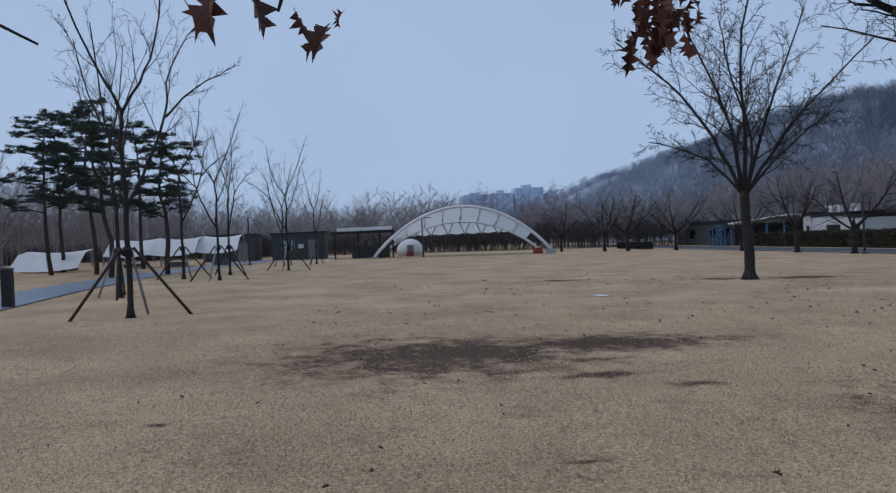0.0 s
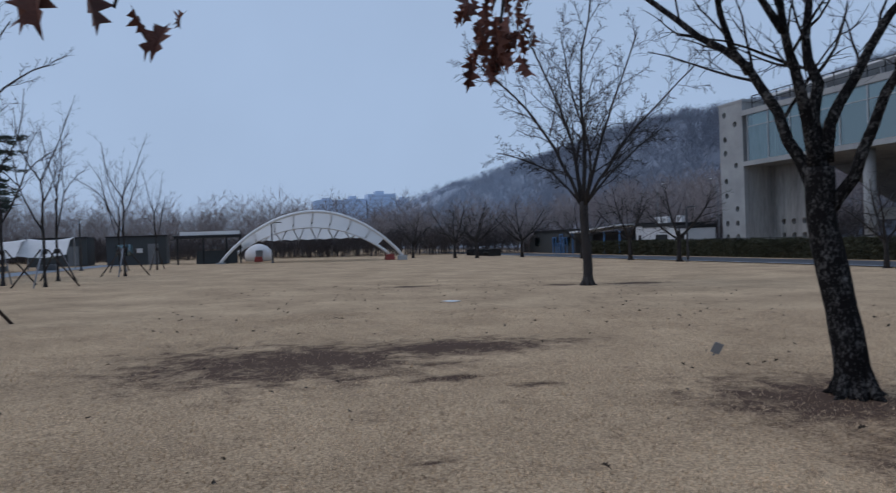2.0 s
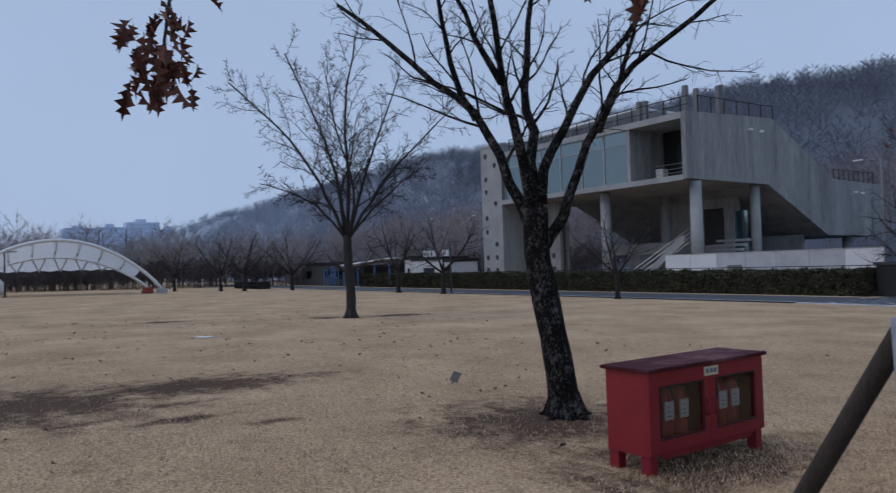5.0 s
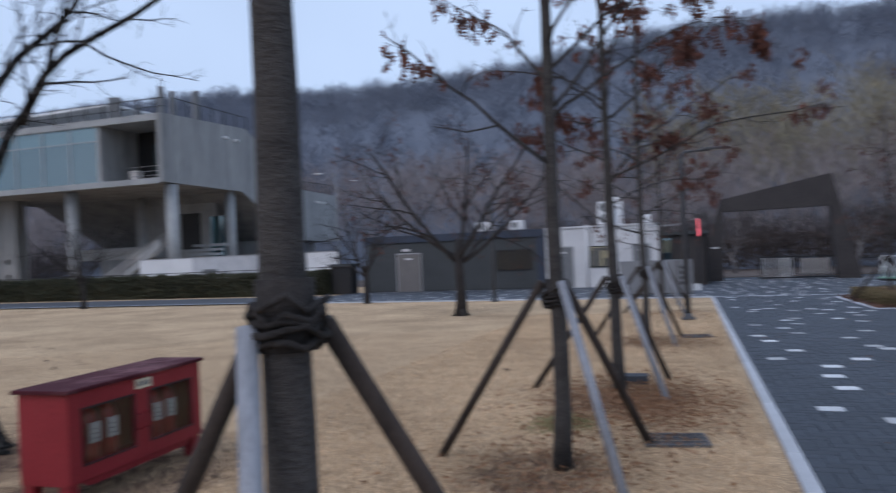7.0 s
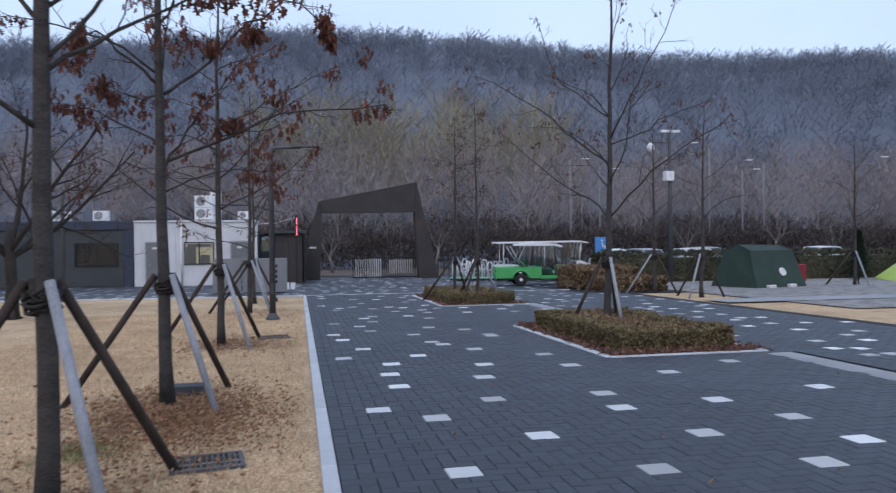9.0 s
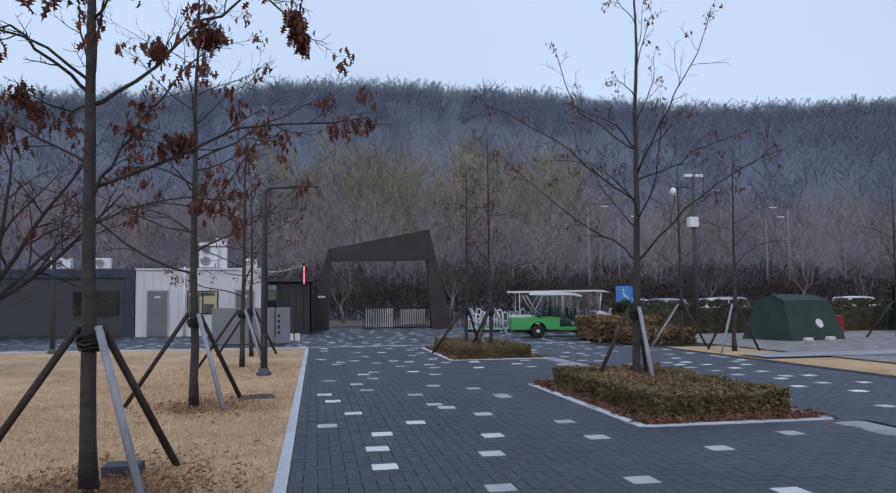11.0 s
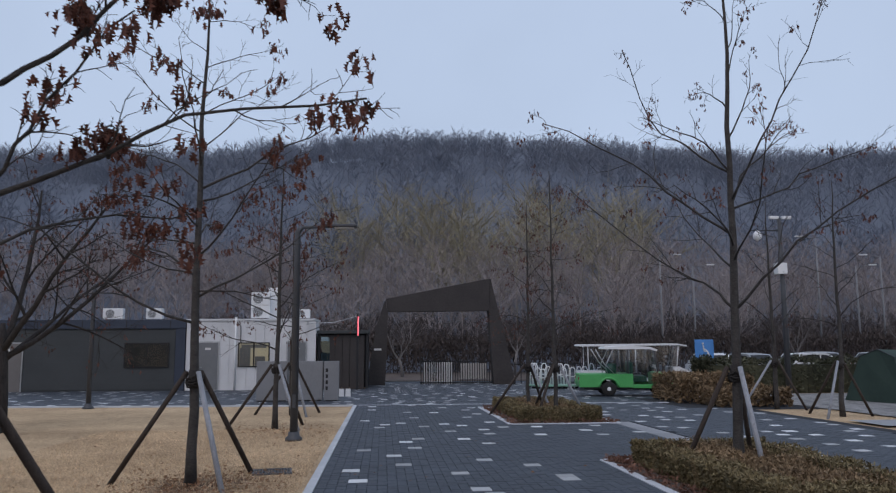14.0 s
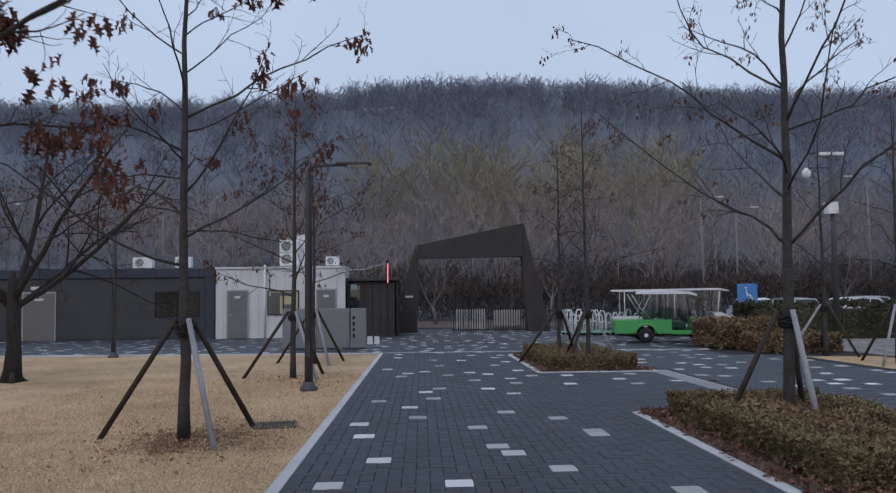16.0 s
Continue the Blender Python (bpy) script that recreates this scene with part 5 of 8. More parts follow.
# shrubs between the carts and the gravel yard
rng = random.Random(51)
for name, box, h, n, m, lab in (("shrub_border", (10.15, 25.2, 12.6, 27.6), 0.85, 6500, M_SHRUB, "loose brown-green shrubs beside the carts"), ("shrub_border", (10.6, 23.4, 12.8, 24.9), 0.5, 3000, M_SHRUB, "reddish low shrubs at the gravel's edge"), ("evergreen_hedge", (13.5, 30.5, 42, 32.2), 1.3, 24000, M_HEDGE, "dark evergreen hedge in front of parked cars")):
    G = Geo()
    shrub_mass(G, rng, box, h, n, 0.11, 0.25)
    if name == "evergreen_hedge":
        for k in range(14):
            x = box[0] + 0.15 + k * 2.0
            G.box(x, box[1] + 0.25, ground_z(x, box[1]), x + 1.99, box[3] - 0.25, ground_z(x, box[1]) + h - 0.2)
    root = thing(name, (0, 0, 0), lab, "shrubs")
    tagged(part("foliage", G, m, root), kind="stuff")
    S = Geo()
    for _ in range(40):
        x, y = rng.uniform(box[0], box[2]), rng.uniform(box[1], box[3])
        S.tube([(x, y, ground_z(x, y)), (x + rng.gauss(0, 0.1), y + rng.gauss(0, 0.1), ground_z(x, y) + h * 0.9)], [0.012, 0.004], 3)
    tagged(part("stems", S, M_TWIG, root), kind="stuff")
G = Geo()
rng = random.Random(52)
for _ in range(2600):
    t = rng.random()
    a = rng.random() * 6.28
    r = 0.55 * (1 - t) * math.sqrt(rng.random()) + 0.04
    p = Vector((25.5 + r * math.cos(a), 29.0 + r * math.sin(a), ground_z(25.5, 29) + 0.1 + 2.2 * t))
    u = Vector((math.cos(a), math.sin(a), 0.8)).normalized()
    w = u.cross(Vector((0, 0, 1))).normalized() * 0.03
    G.quad(p - w, p + u * 0.16, p + w)
root = thing("conifer", (0, 0, 0), "small dark conical evergreen by the hedge", "tree")
part("foliage", G, M_CONIFER, root)
part("trunk", Geo().tube([(25.5, 29, ground_z(25.5, 29) - 0.03), (25.5, 29, ground_z(25.5, 29) + 1.2)], 0.05, 6), M_BARK, root)

# roadside hedge with its slatted fence
G = Geo()
shrub_mass(G, random.Random(61), (-75, 35.1, -20.2, 36.0), 1.3, 60000, 0.16, 0.1)
for k in range(14):
    x = -74.9 + k * 3.9
    G.box(x, 35.3, ground_z(x, 35.5), x + 3.88, 35.8, ground_z(x, 35.5) + 1.12)
root = thing("long_hedge", (0, 0, 0), "long clipped dark green-brown hedge along the road", "hedge")
tagged(part("foliage", G, M_HEDGE, root), kind="stuff")
S = Geo()
for k in range(360):
    x = -75 + k * 0.1525
    S.tube([(x, 35.5, ground_z(x, 35.5)), (x + 0.03, 35.55, ground_z(x, 35.5) + 1.1)], [0.02, 0.01], 3)
tagged(part("stems", S, M_TWIG, root), kind="stuff")
fence = thing("hedge_fence", (0, 0, 0), "low black steel fence running behind the hedge", "fence")
for k in range(28):
    x = -74 + 2 * k
    part("post", Geo().box(x - 0.03, 36.2, ground_z(x, 36.2), x + 0.03, 36.26, ground_z(x, 36.2) + 1.55), M_BLACK, fence)
for z in (0.4, 1.5):
    part("rail", Geo().box(-74, 36.2, ground_z(-40, 36.2) + z - 0.02, -20.2, 36.24, ground_z(-40, 36.2) + z + 0.02), M_BLACK, fence)


# ---- street furniture ----
def street_lamp(place, height, label, group, arm_turn=0.0, arm=1.1):
    root = thing("street_lamp", (*place, ground_z(*place)), label, "street lamp", group, turn=arm_turn)
    part("base_cover", rounded_lathe([(0.16, 0), (0.16, 0.05), (0.11, 0.09), (0.10, 0.16)], 14), M_GREYPOST, root, "", True)
    part("pole", Geo().tube([(0, 0, 0.1), (0, 0, height - 0.1), (0.04, 0, height - 0.02)], [0.075, 0.055, 0.05], 14), M_GREYPOST, root, "", True)
    part("arm", Geo().tube([(0, 0, height - 0.12), (0.1, 0, height), (arm, 0, height + 0.03)], [0.05, 0.035, 0.028], 8), M_GREYPOST, root, "", True)
    head = part("lamp_head", Geo().box(arm - 0.35, -0.11, height + 0.0, arm + 0.28, 0.11, height + 0.06, 0.02), M_GREYPOST, root, "flat grey lamp head")
    part("lens", Geo().box(arm - 0.15, -0.08, height - 0.012, arm + 0.22, 0.08, height + 0.0), M_LABEL, head)
    part("hatch", Geo().box(-0.03, -0.078, 0.6, 0.03, -0.066, 0.85), M_GREYPOST, root)
    return root


street_lamp((-0.86, 16.35), 4.0, "grey steel street lamp with a flat head on the lawn", "park lamps", 0, 0.85)
street_lamp((-8.0, 25.6), 3.75, "grey steel street lamp at the lawn's north edge", "park lamps", 60, 0.5)
street_lamp((-44.0, 26.3), 3.6, "grey steel street lamp at the roadside", "park lamps", 100, 0.6)
street_lamp((-70.0, 1.0), 3.6, "thin grey street lamp near the arched canopy", "park lamps", 100, 0.6)
street_lamp((-60.0, -13.0), 3.6, "thin grey street lamp by the black cabins", "park lamps", 20, 0.6)

for x, y, h, a in ((35, 58, 9.45, 0), (40.3, 58, 8.0, 0), (38.2, 58, 7.2, 180), (22, 57.5, 7.9, 180), (24.6, 57.5, 7.1, 180), (47, 50, 8.5, 0), (58, 55, 8.5, 180), (-33, 70, 8.0, 0), (-24.6, 46, 8.2, 0), (-19, 62, 8, 180), (-88, 52, 8.5, 180), (-78, 54, 8.5, 0), (-64, 56, 8.5, 0)):
    z = max(hill_z(x, y), ground_z(x, y)) - 0.02
    h = h - z if 20 < x < 41 else h
    root = thing("road_light", (x, y, z), "tall pale steel road light in front of the woods", "street lamp", "tall road lights", turn=a)
    part("pole", Geo().tube([(0, 0, 0), (0, 0, h)], [0.08, 0.05], 8), M_SCREEN, root, "", True)
    part("arm", Geo().tube([(0, 0, h - 0.05), (-1.2, 0, h + 0.12)], [0.04, 0.03], 6), M_SCREEN, root, "", True)
    part("lamp_head", Geo().box(-1.7, -0.12, h + 0.08, -1.1, 0.12, h + 0.16, 0.02), M_WHITE, root)

# camera pole beside the gravel yard
x, y = 16.6, 30.3
root = thing("camera_pole", (x, y, ground_z(x, y)), "grey pole with white cameras, horn and a control box", "camera pole")
part("pole", Geo().tube([(0, 0, 0), (0, 0, 6.95)], [0.12, 0.08], 10), M_GREYPOST, root, "", True)
part("control_box", Geo().box(-0.28, -0.2, 4.68, 0.12, 0.14, 5.12, 0.02), M_WHITE, root, "white control box")
part("cross_arm", Geo().tube([(-0.95, 0, 6.42), (0.05, 0, 6.45)], 0.03, 6), M_GREYPOST, root, "", True)
part("dome_camera", rounded_lathe([(0.04, 6.02), (0.15, 6.1), (0.17, 6.28), (0.05, 6.42)], 12, (-0.95, 0)), M_WHITE, root, "white dome camera", True)
for k, dx in enumerate((-0.22, 0.3)):
    part("bullet_camera", Geo().box(dx - 0.2, -0.06, 6.9, dx + 0.2, 0.06, 7.02, 0.02), M_WHITE, root, "white bullet camera")

# wheelchair parking sign
x, y = 14.5, 33.2
root = thing("parking_sign", (x, y, ground_z(x, y)), "blue disabled parking sign on a thin post", "sign")
part("post", Geo().tube([(0, 0, 0), (0, 0, 2.15)], 0.03, 6), M_STEEL, root)
board = part("board", Geo().box(-0.38, -0.06, 1.15, 0.38, -0.03, 1.95, 0.01), M_SIGNBLUE, root, "square blue board with a white wheelchair symbol")
board.matrix_basis = pose(0, 0, 0.02) @ Matrix.Scale(1.1, 4)
W = Geo()
W.tube([(-0.05 + 0.17 * math.cos(a), -0.066, 1.42 + 0.17 * math.sin(a)) for a in [-2.6 + 0.35 * i for i in range(13)]], 0.022, 5)
W.tube([(-0.05, -0.066, 1.72), (-0.02, -0.066, 1.5), (0.12, -0.066, 1.5), (0.2, -0.066, 1.3)], 0.028, 5)
W.tube([(-0.06, -0.066, 1.77), (-0.06, -0.066, 1.83)], 0.045, 8)
part("symbol", W, M_WHITE, board)

# drains and small things in the lawn strip
for x, y in ((-0.93, 4.2), (-0.7, 12.5)):
    root = thing("drain_grate", (x, y, ground_z(x, y) + 0.015), "galvanised drain grate set in the lawn strip", "drain grate", "drain grates", turn=8)
    part("frame", Geo().box(-0.26, -0.2, -0.05, 0.26, -0.17, 0.012).box(-0.26, 0.17, -0.05, 0.26, 0.2, 0.012).box(-0.26, -0.17, -0.05, -0.23, 0.17, 0.012).box(0.23, -0.17, -0.05, 0.26, 0.17, 0.012), M_GRATE, root)
    part("pit", Geo().box(-0.23, -0.17, -0.06, 0.23, 0.17, -0.03), M_BLACK, root)
    for k in range(11):
        part("bar", Geo().box(-0.215 + k * 0.041, -0.17, -0.02, -0.2 + k * 0.041, 0.17, 0.008), M_GRATE, root)
    for k in range(2):
        part("cross_bar", Geo().box(-0.23, -0.07 + k * 0.13, -0.022, 0.23, -0.06 + k * 0.13, 0.01), M_GRATE, root)
solid("lawn_box", Geo().box(-1.62, 7.0, ground_z(-1.5, 7.1), -1.3, 7.22, ground_z(-1.5, 7.1) + 0.11, 0.008), M_ASPHALT, "small dark concrete block beside an oak", "block")
for k in range(2):
    root = thing("paper_bag", (-0.75 + k * 0.25, 30.6, ground_z(-0.6, 30.6) + 0.02), "small upright white paper bag standing on paving", "bag", "white bags")
    part("bag", Geo().prism([(-0.1, 0), (0.1, 0), (0.09, 0.26), (-0.09, 0.26)], "y", -0.06, 0.06), M_WHITE, root)
    part("fold", Geo().box(-0.09, -0.01, 0.26, 0.09, 0.01, 0.3), M_LABEL, root)
root = thing("bollard", (-22.9, -13.3, ground_z(-22.9, -13.3)), "dark square post by the winding path", "bollard")
part("post", Geo().box(-0.13, -0.13, -0.02, 0.13, 0.13, 1.05, 0.02), M_BLACK, root)
part("cap", Geo().box(-0.14, -0.14, 1.05, 0.14, 0.14, 1.1, 0.01), M_GREYPOST, root)


# ---- container offices ----
def ac_unit(place, w, label="white air-conditioner outdoor unit on a container roof", h=0.55, stack=1):
    root = thing("air_conditioner", place, label, "air conditioner", "outdoor air conditioners")
    for s in range(stack):
        z = s * (h + 0.02) + 0.05
        part("case", Geo().box(0, 0, z, w, 0.32, z + h, 0.015), M_WHITE, root)
        part("fan_grille", rounded_lathe([(0.0, 0.0), (h * 0.40, 0.0), (h * 0.40, 0.012), (0.0, 0.012)], 18), M_DOORGREY, root).matrix_basis = pose(w * 0.36, -0.002, z + h * 0.5, 90)
        for k in range(3):
            part("grille_ring", Geo().tube([(w * 0.36 + h * (0.12 + 0.12 * k) * math.cos(a), -0.018, z + h * 0.5 + h * (0.12 + 0.12 * k) * math.sin(a)) for a in [i * 0.4488 for i in range(15)]], 0.006, 4), M_WHITE, root)
    for x in (0.06, w - 0.12):
        part("foot", Geo().box(x, 0.02, 0, x + 0.06, 0.3, 0.05), M_STEEL, root)
    return root


def office_door(parent, x, w, z0, h, y, m, label):
    door = part("door", Geo().box(x, y - 0.05, z0, x + w, y - 0.003, z0 + h, 0.006), m, parent, label)
    part("door_frame", Geo().box(x - 0.06, y - 0.035, z0, x - 0.002, y - 0.003, z0 + h + 0.06).box(x + w + 0.002, y - 0.035, z0, x + w + 0.06, y - 0.003, z0 + h + 0.06).box(x - 0.002, y - 0.035, z0 + h + 0.002, x + w + 0.002, y - 0.003, z0 + h + 0.06), M_STEEL, parent)
    part("door_handle", Geo().tube([(x + 0.1, y - 0.05, z0 + 1.0), (x + 0.1, y - 0.1, z0 + 1.0), (x + 0.2, y - 0.1, z0 + 1.0)], 0.012, 6), M_STEEL, door)
    part("notice", Geo().box(x + w * 0.35, y - 0.056, z0 + h - 0.32, x + w * 0.65, y - 0.0515, z0 + h - 0.22), M_LABEL, door)
    return door


def office_window(parent, x0, x1, z0, z1, y, lit=False):
    fr = Geo().box(x0 - 0.05, y - 0.05, z0 - 0.05, x1 + 0.05, y + 0.02, z0).box(x0 - 0.05, y - 0.05, z1, x1 + 0.05, y + 0.02, z1 + 0.05).box(x0 - 0.05, y - 0.05, z0, x0, y + 0.02, z1).box(x1, y - 0.05, z0, x1 + 0.05, y + 0.02, z1)
    w = part("window", fr, M_BLACK, parent, "black framed sliding window")
    mid = (x0 + x1) / 2
    part("sash", Geo().box(mid - 0.03, y - 0.045, z0, mid + 0.03, y + 0.0, z1), M_BLACK, w)
    for a, b in ((x0, mid - 0.03), (mid + 0.03, x1)):
        part("pane", Geo().quad((a, y - 0.03, z0), (b, y - 0.03, z0), (b, y - 0.03, z1), (a, y - 0.03, z1)), M_GLASS, w).visible_shadow = False
    # Flat panel before the wall: near-black for shade, or glowing for room light.
    part("room", Geo().box(x0, y - 0.012, z0, x1, y - 0.003, z1), M_WARMROOM if lit else M_WINDARK, w, "faintly glowing panel standing for the lit office" if lit else "near-black panel standing for the unlit room")
    if lit:
        part("shelf", Geo().box(x0 + 0.02, y - 0.022, z0, x0 + 0.5, y - 0.013, z0 + 0.8).box(mid + 0.05, y - 0.022, z0, mid + 0.5, y - 0.013, z0 + 0.42).box(x0 + 0.1, y - 0.022, z1 - 0.2, x1 - 0.1, y - 0.013, z1 - 0.05), M_DOORGREY, w)
    return w


CY = 36.6
CZ = -0.66
root = thing("container_office", (0, 0, 0), "long charcoal clad container office with navy trim", "container office")
part("body", Geo().box(-18.2, CY, CZ, -8.45, CY + 3.0, 2.1), M_DARKCLAD, root)
for k in range(11):
    z = CZ + 0.08 + k * 0.24
    part("cladding_board", Geo().box(-18.2, CY - 0.022, z, -8.47, CY - 0.002, z + 0.236, 0.0), M_DARKCLAD, root)
part("roof_trim", Geo().box(-18.3, CY - 0.09, 2.1, -8.02, CY + 3.05, 2.5, 0.01), M_BLUECLAD, root, "navy roof trim")
for k in range(6):
    part("trim_joint", Geo().box(-18.2 + k * 1.9, CY - 0.096, 2.12, -18.17 + k * 1.9, CY - 0.0905, 2.48), M_BLACK, root)
part("corner_post", Geo().box(-8.44, CY - 0.07, CZ, -8.03, CY + 3.0, 2.098), M_BLUECLAD, root, "navy corner post")
part("plinth", Geo().box(-18.1, CY - 0.01, CZ - 0.3, -8.1, CY + 2.9, CZ), M_BLACK, root)
office_door(root, -16.35, 1.35, CZ + 0.02, 2.1, CY - 0.022, M_DOORTAN, "taupe double door with small notices")
part("door_sign", Geo().box(-16.05, CY - 0.04, 1.62, -15.6, CY - 0.024, 1.76), M_LABEL, root, "small white sign above the door")
office_window(root, -10.6, -8.75, 0.42, 1.42, CY - 0.022)
for x in (-11.85, -9.95):
    ac_unit((x, CY + 0.5, 2.5), 0.88 if x < -11 else 0.72, h=0.48)

root = thing("white_container_office", (0, 0, 0), "off-white container office with grey doors and a lit window", "container office")
part("body", Geo().box(-8.0, CY + 0.02, CZ, -2.35, CY + 3.0, 2.44), M_WHITECLAD, root)
for k in range(15):
    part("panel_rib", Geo().box(-7.98 + k * 0.385, CY - 0.004, CZ, -7.64 + k * 0.385, CY + 0.018, 2.42), M_WHITECLAD, root)
part("roof_edge", Geo().box(-8.02, CY - 0.06, 2.44, -2.3, CY + 3.02, 2.53, 0.01), M_WHITECLAD, root)
part("plinth", Geo().box(-7.9, CY + 0.05, CZ - 0.3, -2.45, CY + 2.9, CZ), M_BLACK, root)
office_door(root, -7.45, 0.86, CZ + 0.04, 2.08, CY - 0.006, M_DOORGREY, "grey steel door")
office_door(root, -3.5, 0.8, CZ + 0.04, 2.08, CY - 0.006, M_DOORGREY, "grey steel door")
office_window(root, -5.65, -4.35, 0.42, 1.42, CY - 0.006, True)
part("notice_board", Geo().box(-4.75, CY - 0.03, 0.05, -4.4, CY - 0.006, 0.32), M_LABEL, root)
part("drain_pipe", Geo().tube([(-5.82, CY - 0.05, CZ), (-5.82, CY - 0.05, 2.6)], 0.045, 8), M_WHITE, root, "white drain pipe", True)
part("cable_pipe", Geo().tube([(-5.6, CY - 0.04, 1.42), (-5.6, CY - 0.04, 2.2), (-5.8, CY - 0.04, 2.4)], 0.02, 6), M_BLACK, root)
ac_unit((-5.25, CY + 0.4, 2.53), 0.85, "tall white double air-conditioner unit on the container roof", 0.58, 2)
ac_unit((-3.2, CY + 0.6, 2.53), 0.6, h=0.4)
part("roof_duct", Geo().box(-4.55, CY + 0.9, 2.53, -4.05, CY + 1.3, 4.0), M_WHITE, root, "white roof duct")

root = thing("black_booth", (0, 0, 0), "black gatehouse booth with a dark opening", "booth")
part("shell", Geo().box(-2.2, CY + 0.5, CZ - 0.1, -2.08, CY + 3.2, 1.85).box(-2.08, CY + 3.0, CZ - 0.1, 0.0, CY + 3.2, 1.85).box(0.0, CY + 0.5, CZ - 0.1, 0.1, CY + 3.2, 1.85), M_BLACK, root)
part("roof", Geo().box(-2.25, CY + 0.4, 1.85, 0.15, CY + 3.25, 2.0, 0.01), M_DARKCLAD, root)
for k in range(6):
    part("shutter_slat", Geo().box(-2.08 + k * 0.34, CY + 0.56, CZ - 0.1, -1.76 + k * 0.34, CY + 0.6, 1.8), M_GATE, root)
part("side_window", Geo().quad((-2.06, CY + 0.54, 0.5), (-1.66, CY + 0.54, 0.5), (-1.66, CY + 0.54, 1.7), (-2.06, CY + 0.54, 1.7)), M_TEAL, root)

for k, (x0, x1, m) in enumerate(((-3.45, -2.42, M_SCREEN), (-2.38, -1.25, M_SCREEN), (-1.2, -0.7, M_SCREEN))):
    y = 27.9 + 0.12 * (k % 2)
    root = thing("screen_panel", (0, 0, 0), "plain grey screen panel on the paving by the lawn" if k < 2 else "narrow grey screen panel with dark print", "screen", "grey screens")
    z = ground_z(x0, y)
    part("panel", Geo().box(x0, y, z + 0.06, x1, y + 0.28, z + 1.36, 0.008), m, root)
    part("foot", Geo().box(x0 + 0.05, y + 0.02, z, x1 - 0.05, y + 0.26, z + 0.06), M_BLACK, root)
    if k == 2:
        for j in range(4):
            part("print_bar", Geo().box(x0 + 0.06, y - 0.004, z + 0.4 + j * 0.2, x0 + 0.14, y - 0.0005, z + 0.52 + j * 0.2), M_BLACK, root)

# ---- gate ----
root = thing("park_gate", (0, 0, 0), "dark folded steel entrance gate with a slanting beam", "gate")
gz = -0.83
part("left_post", Geo().prism([(-0.05, gz), (0.92, gz), (1.05, 3.0), (0.9, 3.64), (0.45, 2.2)], "y", 40.8, 41.5), M_GATE, root)
part("right_post", Geo().prism([(6.55, gz), (7.68, gz), (7.25, 1.2), (6.42, 4.72), (6.3, 3.05)], "y", 40.8, 41.5), M_GATE, root)
part("beam", Geo().prism([(0.93, 3.66), (1.06, 3.0), (6.29, 3.05), (6.39, 4.74)], "y", 40.75, 41.55), M_GATE, root)
part("plaque", Geo().box(0.35, 40.78, 1.02, 0.72, 40.797, 1.12), M_LABEL, root, "small pale plaque")
fence = thing("gate_fence", (0, 0, 0), "low folding gate of black bars with white pickets behind", "fence")
for k in range(30):
    x = 2.8 + k * 0.129
    part("bar", Geo().box(x - 0.02, 41.6, gz, x + 0.02, 41.64, 0.5), M_BLACK, fence)
for z in (-0.72, 0.38):
    part("rail", Geo().box(2.75, 41.58, z, 6.6, 41.66, z + 0.06), M_BLACK, fence)
for k in range(13):
    x = 2.95 + k * 0.12
    part("picket", Geo().box(x, 41.9, gz, x + 0.07, 41.93, 0.42), M_WHITE, fence, "white picket")
part("banner", Geo().box(4.9, 41.95, -0.5, 6.3, 41.97, 0.3), M_LABEL, fence, "faded pale banner")
for k in range(22):
    x = 7.75 + k * 0.32
    part("bar", Geo().box(x - 0.02, 41.4, gz, x + 0.02, 41.44, 0.35), M_BLACK, fence)
part("rail", Geo().box(7.7, 41.38, 0.22, 14.6, 41.46, 0.28), M_BLACK, fence)
root = thing("warning_light", (-0.35, 36.2, 0), "slim red light strip on a thin mast", "light")
part("mast", Geo().box(-0.05, -0.04, ground_z(0, 36), 0.05, 0.04, 2.75), M_BLACK, root)
part("light_strip", Geo().box(0.0, -0.06, 1.75, 0.045, -0.041, 2.6), M_NEON, root, "glowing red strip")
root = thing("barrier_cable", (0, 0, 0), "thin pale cable from the booth to the mast", "cable")
part("cable", Geo().tube([(-2.6, 36.4, 2.3), (-1.4, 36.3, 2.35), (-0.4, 36.2, 2.62)], 0.02, 5), M_STEEL, root)
part("bracket", Geo().box(-2.65, 36.35, 2.25, -2.55, 36.45, 2.4), M_STEEL, root)

# white push trolleys parked by the carts
rng = random.Random(36)
